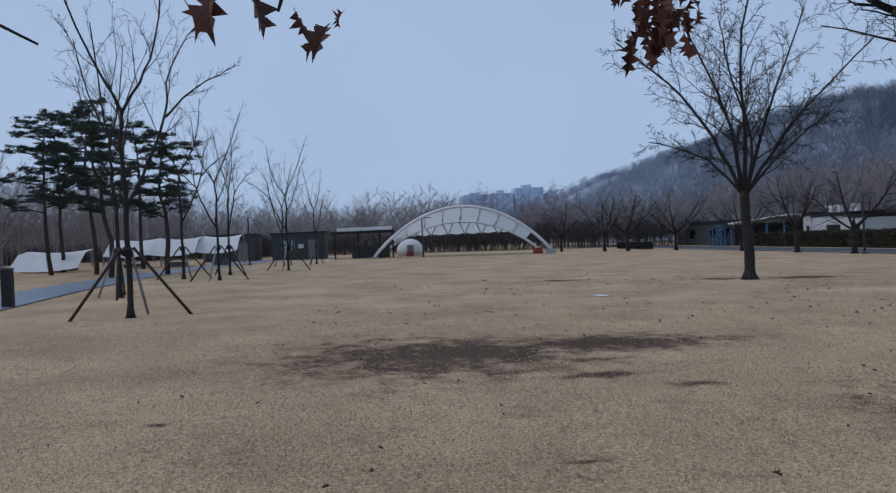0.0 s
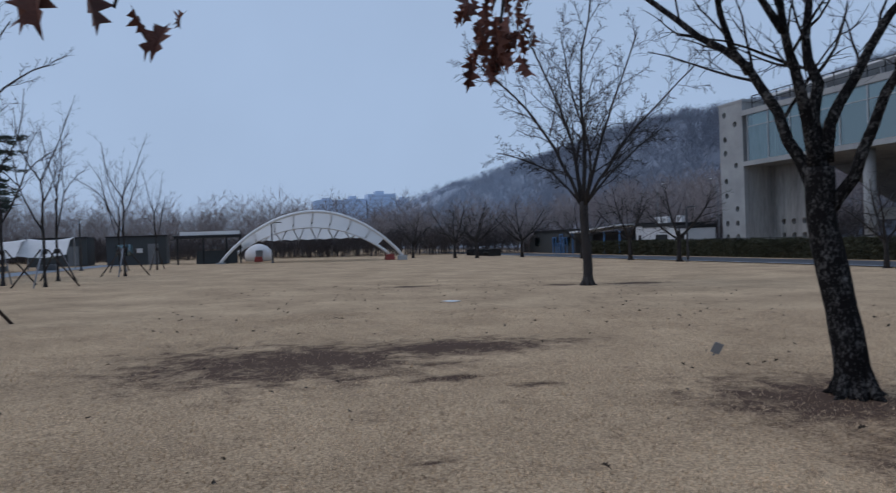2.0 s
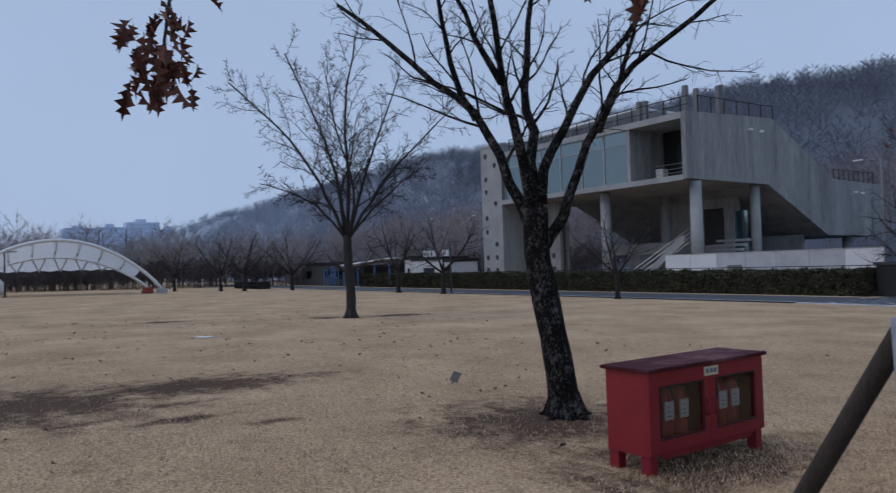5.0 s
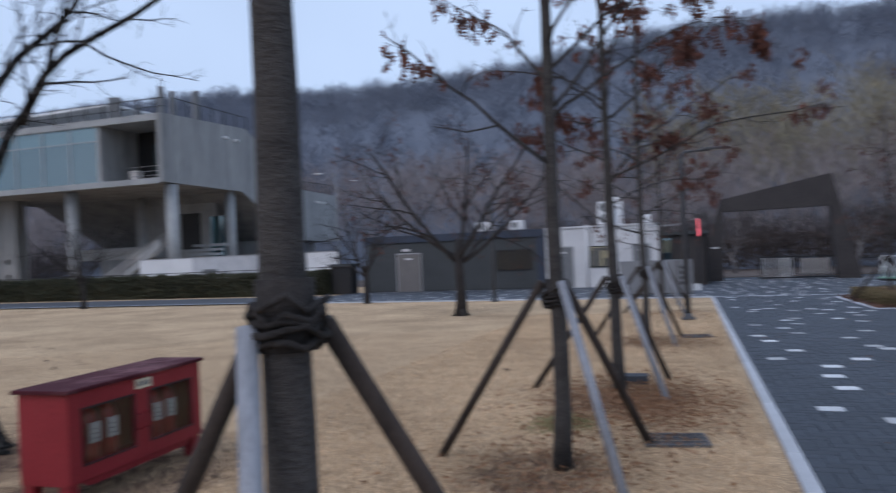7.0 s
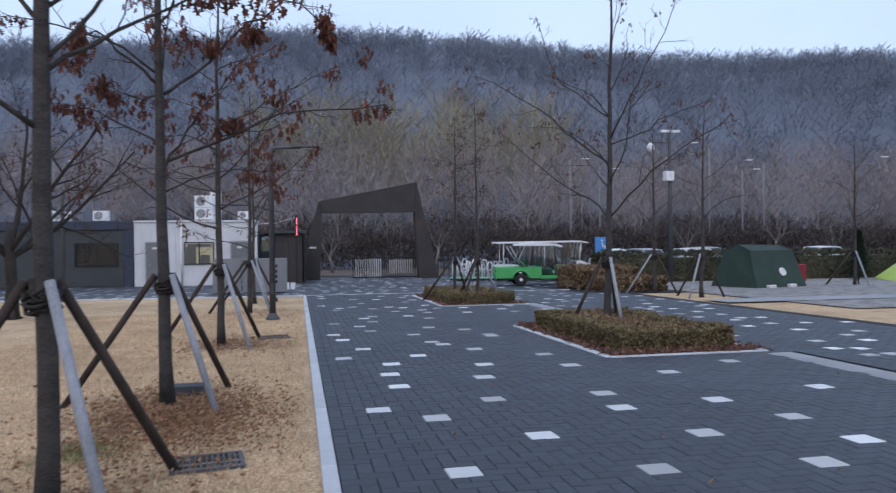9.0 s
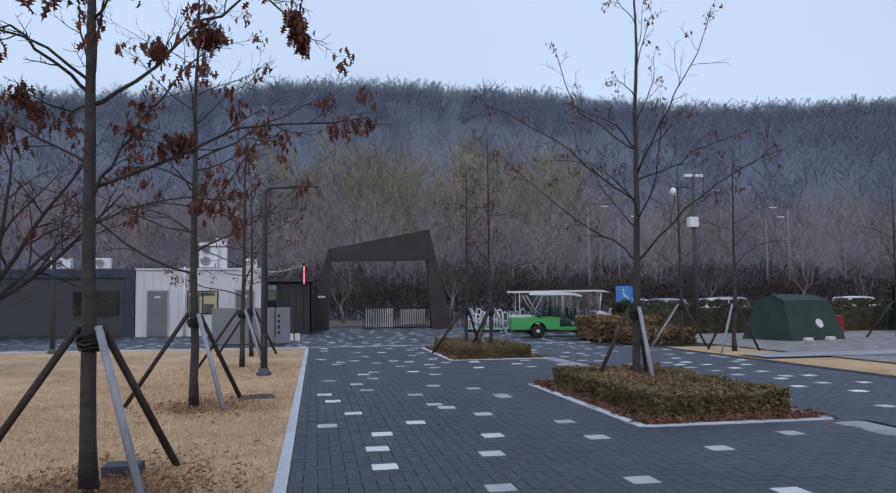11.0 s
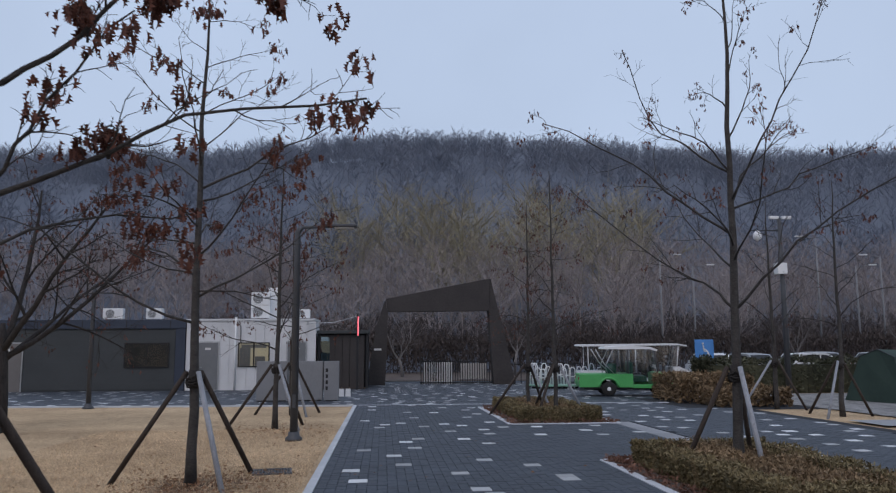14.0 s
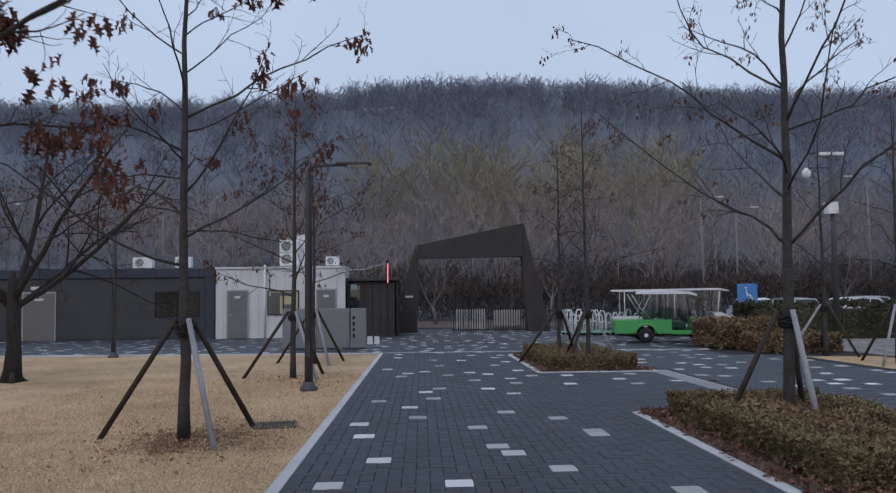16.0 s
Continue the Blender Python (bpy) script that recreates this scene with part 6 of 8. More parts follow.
for k in range(17):
    x, y = 7.75 + 0.29 * (k % 11) + rng.uniform(-0.06, 0.06), 35.9 + 0.9 * (k // 11) + rng.uniform(-0.15, 0.15)
    h = rng.uniform(0.85, 1.12)
    root = thing("push_trolley", (x, y, ground_z(x, y) + 0.035), "white steel push trolley with a pale green deck", "trolley", "white trolleys", turn=rng.uniform(-25, 25))
    part("handle", Geo().tube([(-0.13, 0, 0.12), (-0.13, 0, h - 0.15), (-0.07, 0, h), (0.07, 0, h), (0.13, 0, h - 0.15), (0.13, 0, 0.12)], 0.03, 6), M_WHITE, root, "", True)
    part("brace", Geo().tube([(-0.13, 0, h * 0.55), (0.13, 0, h * 0.55)], 0.024, 5), M_WHITE, root)
    part("deck", Geo().box(-0.2, -0.55, 0.1, 0.2, 0.05, 0.16, 0.01), M_PALEGREEN, root, "pale green deck")
    for cx in (-0.15, 0.15):
        for cy in (-0.45, -0.05):
            part("caster", rounded_lathe([(0.02, -0.015), (0.05, -0.015), (0.05, 0.015), (0.02, 0.015)], 10), M_TYRE, root).matrix_basis = pose(cx, cy, 0.05, 90)


# ---- electric carts ----
def wheel(parent, x, y, z, r, w=0.18):
    tyre = part("wheel", rounded_lathe([(r * 0.55, -w / 2), (r * 0.92, -w / 2), (r, -w / 3), (r, w / 3), (r * 0.92, w / 2), (r * 0.55, w / 2)], 20), M_TYRE, parent, "", True)
    tyre.matrix_basis = pose(x, y, z, 90)
    part("rim", rounded_lathe([(0.03, -w / 2 - 0.01), (r * 0.56, -w / 2 + 0.02), (r * 0.56, w / 2 - 0.02), (0.03, w / 2 + 0.01)], 16), M_WHITE, tyre, "pale wheel rim", True)


def cart(place, turn, ln, label, paint, dark):
    """An open electric cart; its front points along +x."""
    root = thing("electric_cart", place, label, "electric cart", "parked electric carts", turn=turn)
    w = 1.35
    part("chassis", Geo().box(-ln / 2, -w / 2, 0.28, ln / 2, w / 2, 0.42, 0.03), M_BLACK, root)
    part("rear_body", Geo().prism([(-ln / 2, 0.38), (-ln / 2 - 0.04, 0.55), (-ln / 2, 0.80), (-ln / 2 + 1.25, 0.82), (-ln / 2 + 1.25, 0.40), (-ln / 2 + 0.95, 0.40), (-ln / 2 + 0.88, 0.62), (-ln / 2 + 0.45, 0.62), (-ln / 2 + 0.36, 0.38)], "y", -w / 2, w / 2), paint, root, "painted rear body with wheel arch")
    part("front_cowl", Geo().prism([(ln / 2 - 0.75, 0.38), (ln / 2 - 0.75, 0.95), (ln / 2 - 0.5, 1.0), (ln / 2 - 0.05, 0.8), (ln / 2 + 0.05, 0.5), (ln / 2, 0.38)], "y", -w / 2, w / 2), paint, root, "painted front cowl")
    for y in (-w / 2, w / 2 - 0.06):
        part("side_sill", Geo().box(-ln / 2 + 1.25, y, 0.36, ln / 2 - 0.75, y + 0.06, 0.52, 0.01), paint, root)
    rows = max(1, int((ln - 2.0) / 0.85))
    for k in range(rows):
        x = -ln / 2 + 1.15 + k * 0.85
        seat = part("seat", Geo().box(x, -w / 2 + 0.08, 0.52, x + 0.48, w / 2 - 0.08, 0.72, 0.03), dark, root, "padded bench seat")
        part("backrest", Geo().box(x - 0.1, -w / 2 + 0.08, 0.72, x, w / 2 - 0.08, 1.15, 0.03), dark, seat)
    part("roof", Geo().prism([(-ln / 2 - 0.1, 1.90), (-ln / 2 - 0.05, 1.95), (ln / 2 - 0.5, 1.98), (ln / 2 - 0.15, 1.90), (ln / 2 - 0.15, 1.86), (ln / 2 - 0.5, 1.91), (-ln / 2 - 0.05, 1.87)], "y", -w / 2 - 0.06, w / 2 + 0.06), M_WHITE, root, "white moulded roof")
    for x in (-ln / 2 + 0.3, 0.0, ln / 2 - 0.62):
        for y in (-w / 2 + 0.04, w / 2 - 0.04):
            part("roof_post", Geo().tube([(x, y, 0.75), (x + (0.12 if x > 0.5 else 0), y, 1.9)], 0.022, 6), M_WHITE, root, "", True)
    for y in (-w / 2 + 0.02, w / 2 - 0.02):
        for a, b in ((-ln / 2 + 0.33, -0.05), (0.05, ln / 2 - 0.6)):
            part("curtain", Geo().quad((a, y, 0.85), (b, y, 0.85), (b, y, 1.86), (a, y, 1.86)), M_PLASTICSHEET, root, "clear vinyl side curtain").visible_shadow = False
    part("windscreen", Geo().quad((ln / 2 - 0.55, -w / 2 + 0.05, 0.98), (ln / 2 - 0.55, w / 2 - 0.05, 0.98), (ln / 2 - 0.42, w / 2 - 0.05, 1.86), (ln / 2 - 0.42, -w / 2 + 0.05, 1.86)), M_PLASTICSHEET, root)
    part("steering_wheel", Geo().tube([(ln / 2 - 0.8 + 0.05 * math.sin(a), -0.3 + 0.17 * math.cos(a), 1.05 + 0.15 * math.sin(a)) for a in [i * 0.5236 for i in range(13)]], 0.015, 5), M_BLACK, root)
    for s in (-1, 1):
        part("tail_light", Geo().box(-ln / 2 - 0.03, s * 0.5 - 0.06, 0.62, -ln / 2 + 0.01, s * 0.5 + 0.06, 0.72, 0.01), M_BRICKRED, root, "red tail light")
        part("headlight", Geo().box(ln / 2 - 0.02, s * 0.45 - 0.08, 0.55, ln / 2 + 0.04, s * 0.45 + 0.08, 0.68, 0.015), M_LABEL, root, "clear headlight")
    for x in (-ln / 2 + 0.66, ln / 2 - 0.45):
        for y in (-w / 2 + 0.07, w / 2 - 0.07):
            wheel(root, x, y, 0.27, 0.27)


cz = ground_z(9.85, 29.75) + 0.035
def utility_cart(place, turn, label):
    """A green load cart: open bed at the back, a curtained cabin in the middle, a low cowl in front."""
    root = thing("utility_cart", place, label, "electric cart", "parked electric carts", turn=turn)
    w, h = 1.3, 1.72
    part("chassis", Geo().box(-1.6, -w / 2 + 0.05, 0.26, 1.65, w / 2 - 0.05, 0.38, 0.03), M_BLACK, root)
    part("load_bed", Geo().prism([(-1.75, 0.34), (-1.78, 0.5), (-1.75, 0.8), (0.2, 0.82), (0.2, 0.33), (-0.36, 0.33), (-0.44, 0.52), (-0.56, 0.6), (-0.82, 0.6), (-0.94, 0.52), (-1.02, 0.34)], "y", -w / 2, w / 2), M_CARTGREEN, root, "bright green load bed with wheel arches")
    for y in (-w / 2 - 0.02, w / 2 - 0.02):
        part("fender", Geo().tube([(-0.69 + 0.37 * math.cos(a), y + 0.02, 0.3 + 0.37 * math.sin(a)) for a in [0.1 + i * 0.294 for i in range(11)]], 0.04, 6), M_CARTGREEN, root, "", True)
    part("front_cowl", Geo().prism([(1.0, 0.33), (1.0, 0.85), (1.25, 0.88), (1.62, 0.7), (1.72, 0.5), (1.68, 0.33)], "y", -w / 2, w / 2), M_CARTGREEN, root, "green front cowl")
    for y in (-w / 2, w / 2 - 0.05):
        part("side_sill", Geo().box(0.2, y, 0.30, 1.0, y + 0.05, 0.44, 0.01), M_CARTGREEN, root)
    seat = part("seat", Geo().box(0.22, -w / 2 + 0.1, 0.5, 0.72, w / 2 - 0.1, 0.74, 0.04), M_CARTDARK, root, "dark padded bench seat")
    part("backrest", Geo().box(0.12, -w / 2 + 0.1, 0.74, 0.22, w / 2 - 0.1, 1.25, 0.03), M_CARTDARK, seat)
    part("roof", Geo().prism([(-0.85, h + 0.01), (-0.8, h + 0.08), (0.1, h + 0.13), (0.85, h + 0.08), (1.1, h - 0.02), (1.08, h - 0.08), (0.8, h), (-0.8, h)], "y", -w / 2 - 0.05, w / 2 + 0.05), M_WHITE, root, "white moulded roof")
    for y in (-w / 2 + 0.03, w / 2 - 0.03):
        part("roof_post", Geo().tube([(0.02, y, 0.8), (0.02, y, h)], 0.03, 6), M_GREYPOST, root, "", True)
        part("roof_post", Geo().tube([(-1.15, y, h), (-0.85, y, 1.2), (-0.45, y, 0.8)], 0.022, 6), M_STEEL, root, "", True)
        part("roof_post", Geo().tube([(-0.5, y, h), (-0.8, y, 1.1), (-0.72, y, 0.8)], 0.018, 6), M_STEEL, root, "", True)
        part("roof_post", Geo().tube([(1.1, y, 0.85), (1.0, y, h)], 0.026, 6), M_GREYPOST, root, "", True)
        for a, b, lo in ((-0.75, 0.0, 0.85), (0.05, 1.05, 0.42)):
            n = 9
            G = Geo()
            for i in range(n):
                xa, xb = a + (b - a) * i / n, a + (b - a) * (i + 1) / n
                ya, yb = y + 0.025 * math.sin(i * 2.1), y + 0.025 * math.sin((i + 1) * 2.1)
                G.quad((xa, ya, lo), (xb, yb, lo), (xb, y, h), (xa, y, h))
            part("curtain", G, M_PLASTICSHEET, root, "creased clear vinyl curtain").visible_shadow = False
    part("windscreen", Geo().quad((1.1, -w / 2 + 0.05, 0.86), (1.1, w / 2 - 0.05, 0.86), (1.0, w / 2 - 0.05, h), (1.0, -w / 2 + 0.05, h)), M_PLASTICSHEET, root)
    part("steering_wheel", Geo().tube([(0.88 + 0.05 * math.sin(a), -0.3 + 0.17 * math.cos(a), 1.02 + 0.15 * math.sin(a)) for a in [i * 0.5236 for i in range(13)]], 0.015, 5), M_BLACK, root)
    for s in (-1, 1):
        part("tail_light", Geo().box(-1.79, s * 0.5 - 0.06, 0.6, -1.75, s * 0.5 + 0.06, 0.7, 0.01), M_BRICKRED, root, "red tail light")
        part("headlight", Geo().box(1.66, s * 0.45 - 0.08, 0.52, 1.74, s * 0.45 + 0.08, 0.64, 0.015), M_LABEL, root, "clear headlight")
    for x in (-0.69, 1.3):
        for y in (-w / 2 + 0.06, w / 2 - 0.06):
            wheel(root, x, y, 0.27, 0.27)
    z = place[2] + 0.82
    drum = thing("drum", (place[0] - 0.5, place[1] + 0.05, z), "dark green plastic drum standing on a cart's load bed", "drum")
    part("body", rounded_lathe([(0.02, 0.0), (0.19, 0.0), (0.21, 0.03), (0.2, 0.3), (0.16, 0.36), (0.02, 0.37)], 16), M_CARTDARK, drum, "", True)


utility_cart((9.85, 29.75, cz), -8, "bright green electric load cart with a white roof and vinyl curtains")
cart((11.75, 34.4, ground_z(11.75, 34.4) + 0.035), -6, 4.7, "long white electric cart with dark benches and a rounded roof", M_WHITE, M_BLACK)
for k in range(2):
    x = 15.4 + k * 1.1
    root = thing("waste_bin", (x, 33.5, ground_z(x, 33.5)), "dark wheeled waste bin with a pale label", "bin", "waste bins")
    part("body", Geo().prism([(-0.32, 0.08), (0.32, 0.08), (0.38, 1.2), (-0.38, 1.2)], "y", -0.35, 0.35), M_BLACK, root)
    part("lid", Geo().box(-0.41, -0.4, 1.2, 0.41, 0.4, 1.3, 0.02), M_DOORGREY, root)
    part("label", Geo().box(-0.2, -0.362, 0.95, 0.2, -0.3515, 1.12), M_LABEL, root)
    wheel(root, 0.0, 0.36, 0.1, 0.1, 0.06)


# ---- parked cars ----
def car(place, turn, paint, label):
    root = thing("car", place, label, "car", "parked cars", turn=turn)
    part("body", Geo().prism([(-2.1, 0.35), (-2.15, 0.75), (-2.0, 0.95), (-1.2, 1.0), (1.1, 0.98), (2.0, 0.80), (2.15, 0.55), (2.1, 0.35)], "y", -0.87, 0.87), paint, root)
    part("cabin", Geo().prism([(-1.95, 0.96), (-1.5, 1.45), (-0.2, 1.52), (0.4, 1.45), (1.15, 0.98)], "y", -0.74, 0.74), paint, root)
    for y in (-0.75, 0.75):
        s = 1 if y > 0 else -1
        part("side_window", Geo().prism([(-1.7, 1.0), (-1.35, 1.38), (-0.25, 1.42), (-0.25, 1.0)], "y", y, y + 0.015 * s), M_WINDARK, root, "dark side window")
        part("side_window", Geo().prism([(-0.15, 1.0), (-0.15, 1.42), (0.3, 1.38), (0.9, 1.0)], "y", y, y + 0.015 * s), M_WINDARK, root, "dark side window")
        part("mirror", Geo().box(0.75, y + 0.1 * s - 0.08, 0.98, 0.9, y + 0.1 * s + 0.08, 1.1, 0.02), paint, root)
        part("tail_light", Geo().box(-2.16, y * 0.85 - 0.12, 0.72, -2.08, y * 0.85 + 0.12, 0.9, 0.02), M_BRICKRED, root, "red tail light")
        part("headlight", Geo().box(1.95, y * 0.85 - 0.15, 0.65, 2.12, y * 0.85 + 0.15, 0.78, 0.02), M_LABEL, root, "clear headlight")
    part("windscreen", Geo().quad((1.16, -0.68, 1.0), (1.16, 0.68, 1.0), (0.45, 0.64, 1.44), (0.45, -0.64, 1.44)), M_WINDARK, root)
    part("rear_window", Geo().quad((-1.97, -0.68, 1.0), (-1.97, 0.68, 1.0), (-1.54, 0.64, 1.42), (-1.54, -0.64, 1.42)), M_WINDARK, root)
    for x in (-1.35, 1.35):
        for y in (-0.78, 0.78):
            wheel(root, x, y, 0.31, 0.31)


for k, (x, y, a) in enumerate(((19.5, 44, 80), (22.3, 45.5, 100), (25.6, 43.5, 8), (33.5, 48.5, 12), (38.5, 47.5, 5), (29.5, 50, 90))):
    car((x, y, ground_z(x, y) + 0.085), a, M_CARS[k % 2], "white parked car beyond the hedge" if k % 2 == 0 else "silver parked car beyond the hedge")


# ---- tents ----
def ridge_tent(place, turn, w, d, h, cloth, label):
    root = thing("tent", place, label, "tent", turn=turn)
    hw, hd, k = w / 2, d / 2, 0.62
    body = Geo()
    a = [(-hw, -hd, 0), (hw, -hd, 0), (hw, hd, 0), (-hw, hd, 0)]
    sh = [(-hw * 0.86, -hd * 0.55, h * 0.86), (hw * 0.86, -hd * 0.55, h * 0.86), (hw * 0.86, hd * 0.55, h * 0.86), (-hw * 0.86, hd * 0.55, h * 0.86)]
    tp = [(-hw * 0.8, 0, h), (hw * 0.8, 0, h * 0.97)]
    body.quad(a[0], a[1], sh[1], sh[0]).quad(a[2], a[3], sh[3], sh[2]).quad(a[1], a[2], sh[2], tp[1], sh[1]).quad(a[3], a[0], sh[0], tp[0], sh[3])
    part("canvas_side", body, cloth, root)
    part("roof", Geo().quad(sh[0], sh[1], tp[1], tp[0]).quad(sh[2], sh[3], tp[0], tp[1]), cloth, root)
    part("window_patch", rounded_lathe([(0.0, 0), (0.17, 0), (0.17, 0.015), (0, 0.015)], 18), M_LABEL, root, "round pale vent patch").matrix_basis = pose(0.25, -hd * 0.80 - 0.02, h * 0.36, 66)
    for k in range(2):
        part("sand_bag", Geo().box(-0.9 + 1.1 * k, -hd - 0.22, 0, -0.55 + 1.1 * k, -hd - 0.02, 0.14, 0.04), M_LABEL, root, "white weight bag")
    for x in (-hw * 0.86, hw * 0.86):
        part("frame_pole", Geo().tube([(x, -hd * 0.6, 0.0), (x, -hd * 0.56, h * 0.86), (x * 0.94, 0, h), (x, hd * 0.56, h * 0.86), (x, hd * 0.6, 0)], 0.018, 5), M_BLACK, root)


ridge_tent((17.55, 25.0, ground_z(17.6, 25) + 0.03), 14, 2.65, 2.3, 1.66, M_TENT, "dark green canvas tent with round vents on gravel")
root = thing("camping_tent", (27.6, 26.5, ground_z(27.6, 26.5) + 0.03), "lime and grey nylon tent in the gravel yard", "tent", turn=-20)
part("fly_sheet", Geo().quad((-2.2, -1.5, 0.0), (0, -1.6, 0.35), (0, 0, 2.1)).quad((-2.2, -1.5, 0.0), (0, 0, 2.1), (-2.2, 1.6, 0)).quad((0, -1.6, 0.35), (2.4, -1.4, 0.4), (0, 0, 2.1)), M_LIME, root, "lime fly sheet")
part("inner_tent", Geo().quad((-1.6, -1.3, 0), (1.8, -1.3, 0), (1.2, 0.2, 1.3), (-0.6, 0.2, 1.4)).quad((1.8, -1.3, 0), (1.8, 1.3, 0), (1.2, 0.2, 1.3)), M_GREYNYLON, root, "blue-grey inner tent")
root = thing("fire_box", (19.75, 25.6, ground_z(19.75, 25.6) + 0.03), "small red fire box on a post beside the tent", "cabinet")
part("box", Geo().box(-0.28, -0.15, 0.12, 0.28, 0.15, 0.82, 0.015), M_RED, root)
part("leg", Geo().box(-0.04, -0.04, 0, 0.04, 0.04, 0.12), M_RED, root)


# ---- concrete park building ----
def holes_wall(geo, x0, x1, z0, z1, y, thick, holes, r):
    """A wall in the plane y with round openings: a grid of cells, each with its ring."""
    n = 16
    # horizontal strips between rows of holes
    rows = sorted({round(hz, 3) for _, hz in holes})
    prev = z0
    for rz in rows:
        a, b = rz - r * 1.5, rz + r * 1.5
        if a > prev:
            geo.box(x0, y, prev, x1, y + thick, a)
        px = x0
        for hx, hz in sorted(h for h in holes if abs(h[1] - rz) < 0.002):
            if hx - r * 1.5 > px:
                geo.box(px, y, a, hx - r * 1.5, y + thick, b)
            ring = [(hx + r * math.cos(2 * math.pi * k / n), hz + r * math.sin(2 * math.pi * k / n)) for k in range(n)]
            sq = []
            for k in range(n):
                c, s = math.cos(2 * math.pi * k / n), math.sin(2 * math.pi * k / n)
                m = max(abs(c), abs(s))
                sq.append((hx + r * 1.5 * c / m, hz + r * 1.5 * s / m))
            for k in range(n):
                j = (k + 1) % n
                geo.quad((sq[k][0], y, sq[k][1]), (sq[j][0], y, sq[j][1]), (ring[j][0], y, ring[j][1]), (ring[k][0], y, ring[k][1]))
                geo.quad((ring[k][0], y, ring[k][1]), (ring[j][0], y, ring[j][1]), (ring[j][0], y + thick, ring[j][1]), (ring[k][0], y + thick, ring[k][1]))
            px = hx + r * 1.5
        if px < x1:
            geo.box(px, y, a, x1, y + thick, b)
        prev = b
    if prev < z1:
        geo.box(x0, y, prev, x1, y + thick, z1)
    return geo


hall = thing("concrete_hall", (0, 0, 0), "raised grey concrete building with a long window and slanting tail", "building")
BY = 40.0
gz0 = -0.8
zr = [0.95, 2.15, 3.4, 4.6, 5.9, 7.2, 8.4, 9.6, 10.8, 11.8]
hl = [(-57.9, z) for z in (0.95, 2.15, 4.6, 5.9, 8.4, 9.6, 11.8)] + [(-56.5, z) for z in (0.951, 2.151, 3.4, 7.2, 10.8)]
part("stair_tower", holes_wall(Geo(), -58.6, -55.5, gz0, 12.6, BY, 0.35, [(a, round(b, 2)) for a, b in hl], 0.26), M_CONC2, hall, "concrete stair tower with round holes")
part("tower_core", Geo().box(-58.6, BY + 0.75, gz0, -55.5, BY + 6, 12.6).box(-58.6, BY + 0.36, gz0, -58.25, BY + 0.74, 12.6).box(-55.85, BY + 0.36, gz0, -55.5, BY + 0.74, 12.6), M_CONC, hall)
part("tower_cap", Geo().box(-58.7, BY - 0.05, 12.6, -55.4, BY + 6.05, 12.8), M_CONC2, hall)
part("lower_wall", holes_wall(Geo(), -55.49, -51.3, gz0, 7.1, BY + 3.2, 0.35, [(x, z) for x in (-54.6, -53.4, -52.2) for z in (0.95, 2.15)], 0.26), M_CONC, hall, "shaded concrete wall with round holes")
part("lower_wall_back", Geo().box(-55.4, BY + 4.0, gz0, -51.3, BY + 4.3, 7.1), M_CONC, hall)
# raised gallery
part("floor_slab", Geo().prism([(BY, 7.05), (BY, 7.4), (49.5, 7.35), (57.6, 3.5), (66, 3.35), (66, 2.97), (57.3, 3.08), (49.3, 6.98)], "x", -55.4, -34.9), M_CONC, hall, "concrete floor slab folding down to the tail")
part("gallery_sill", Geo().box(-55.4, BY - 0.12, 7.02, -34.885, BY + 0.2, 7.42), M_CONC2, hall)
part("roof_slab", Geo().box(-55.4, BY - 0.12, 11.35, -34.885, 50, 11.8), M_CONC2, hall, "concrete roof slab")
side = Geo().prism([(BY - 0.12, 7.1), (BY - 0.12, 11.8), (50.1, 12.1), (58.6, 7.74), (66.1, 7.53), (66.1, 2.97), (57.3, 3.1), (49.3, 6.98)], "x", -34.88, -34.5)
part("side_wall", side, M_CONC, hall, "stained board-marked concrete side wall")
part("tail_wall", Geo().box(-54, 65.7, 2.97, -34.9, 66.0, 7.5), M_CONC, hall)
for y in (45.0, 53.0):
    part("wall_joint", Geo().box(-34.498, y, 6.0 if y > 50 else 7.4, -34.485, y + 0.08, 10.4 if y > 50 else 11.8), M_CONC2, hall)
for y, z in ((47.0, 10.9), (48.4, 10.85), (61.5, 6.6), (62.6, 6.55)):
    part("wall_light", Geo().box(-34.48, y, z, -34.2, y + 0.25, z + 0.2, 0.03), M_WHITE, hall, "small white wall light")
# glazing
for k in range(6):
    x0 = -54.9 + k * 2.49
    part("window_pane", Geo().quad((x0 + 0.05, BY + 0.06, 7.44), (x0 + 2.44, BY + 0.06, 7.44), (x0 + 2.44, BY + 0.06, 10.3), (x0 + 0.05, BY + 0.06, 10.3)), M_TEAL, hall, "teal glass pane")
    part("upper_pane", Geo().quad((x0 + 0.05, BY + 0.06, 10.36), (x0 + 2.44, BY + 0.06, 10.36), (x0 + 2.44, BY + 0.06, 11.33), (x0 + 0.05, BY + 0.06, 11.33)), M_TEAL, hall, "pale upper glass pane")
    part("mullion", Geo().box(x0 - 0.05, BY + 0.0, 7.43, x0 + 0.05, BY + 0.14, 11.34), M_STEEL, hall)
part("transom", Geo().box(-54.9, BY + 0.01, 10.3, -40.0, BY + 0.12, 10.36), M_STEEL, hall)
part("window_blind", Geo().box(-54.8, BY + 0.5, 10.4, -40.1, BY + 0.53, 11.3), M_LABEL, hall, "pale blind behind the upper glass")
part("room_back", Geo().box(-54.9, BY + 3.0, 7.4, -40.2, BY + 3.1, 11.35), M_BLUECLAD, hall)
part("balcony_wall", Geo().box(-40.05, BY, 7.4, -39.75, BY + 4.0, 11.35), M_CONC, hall)
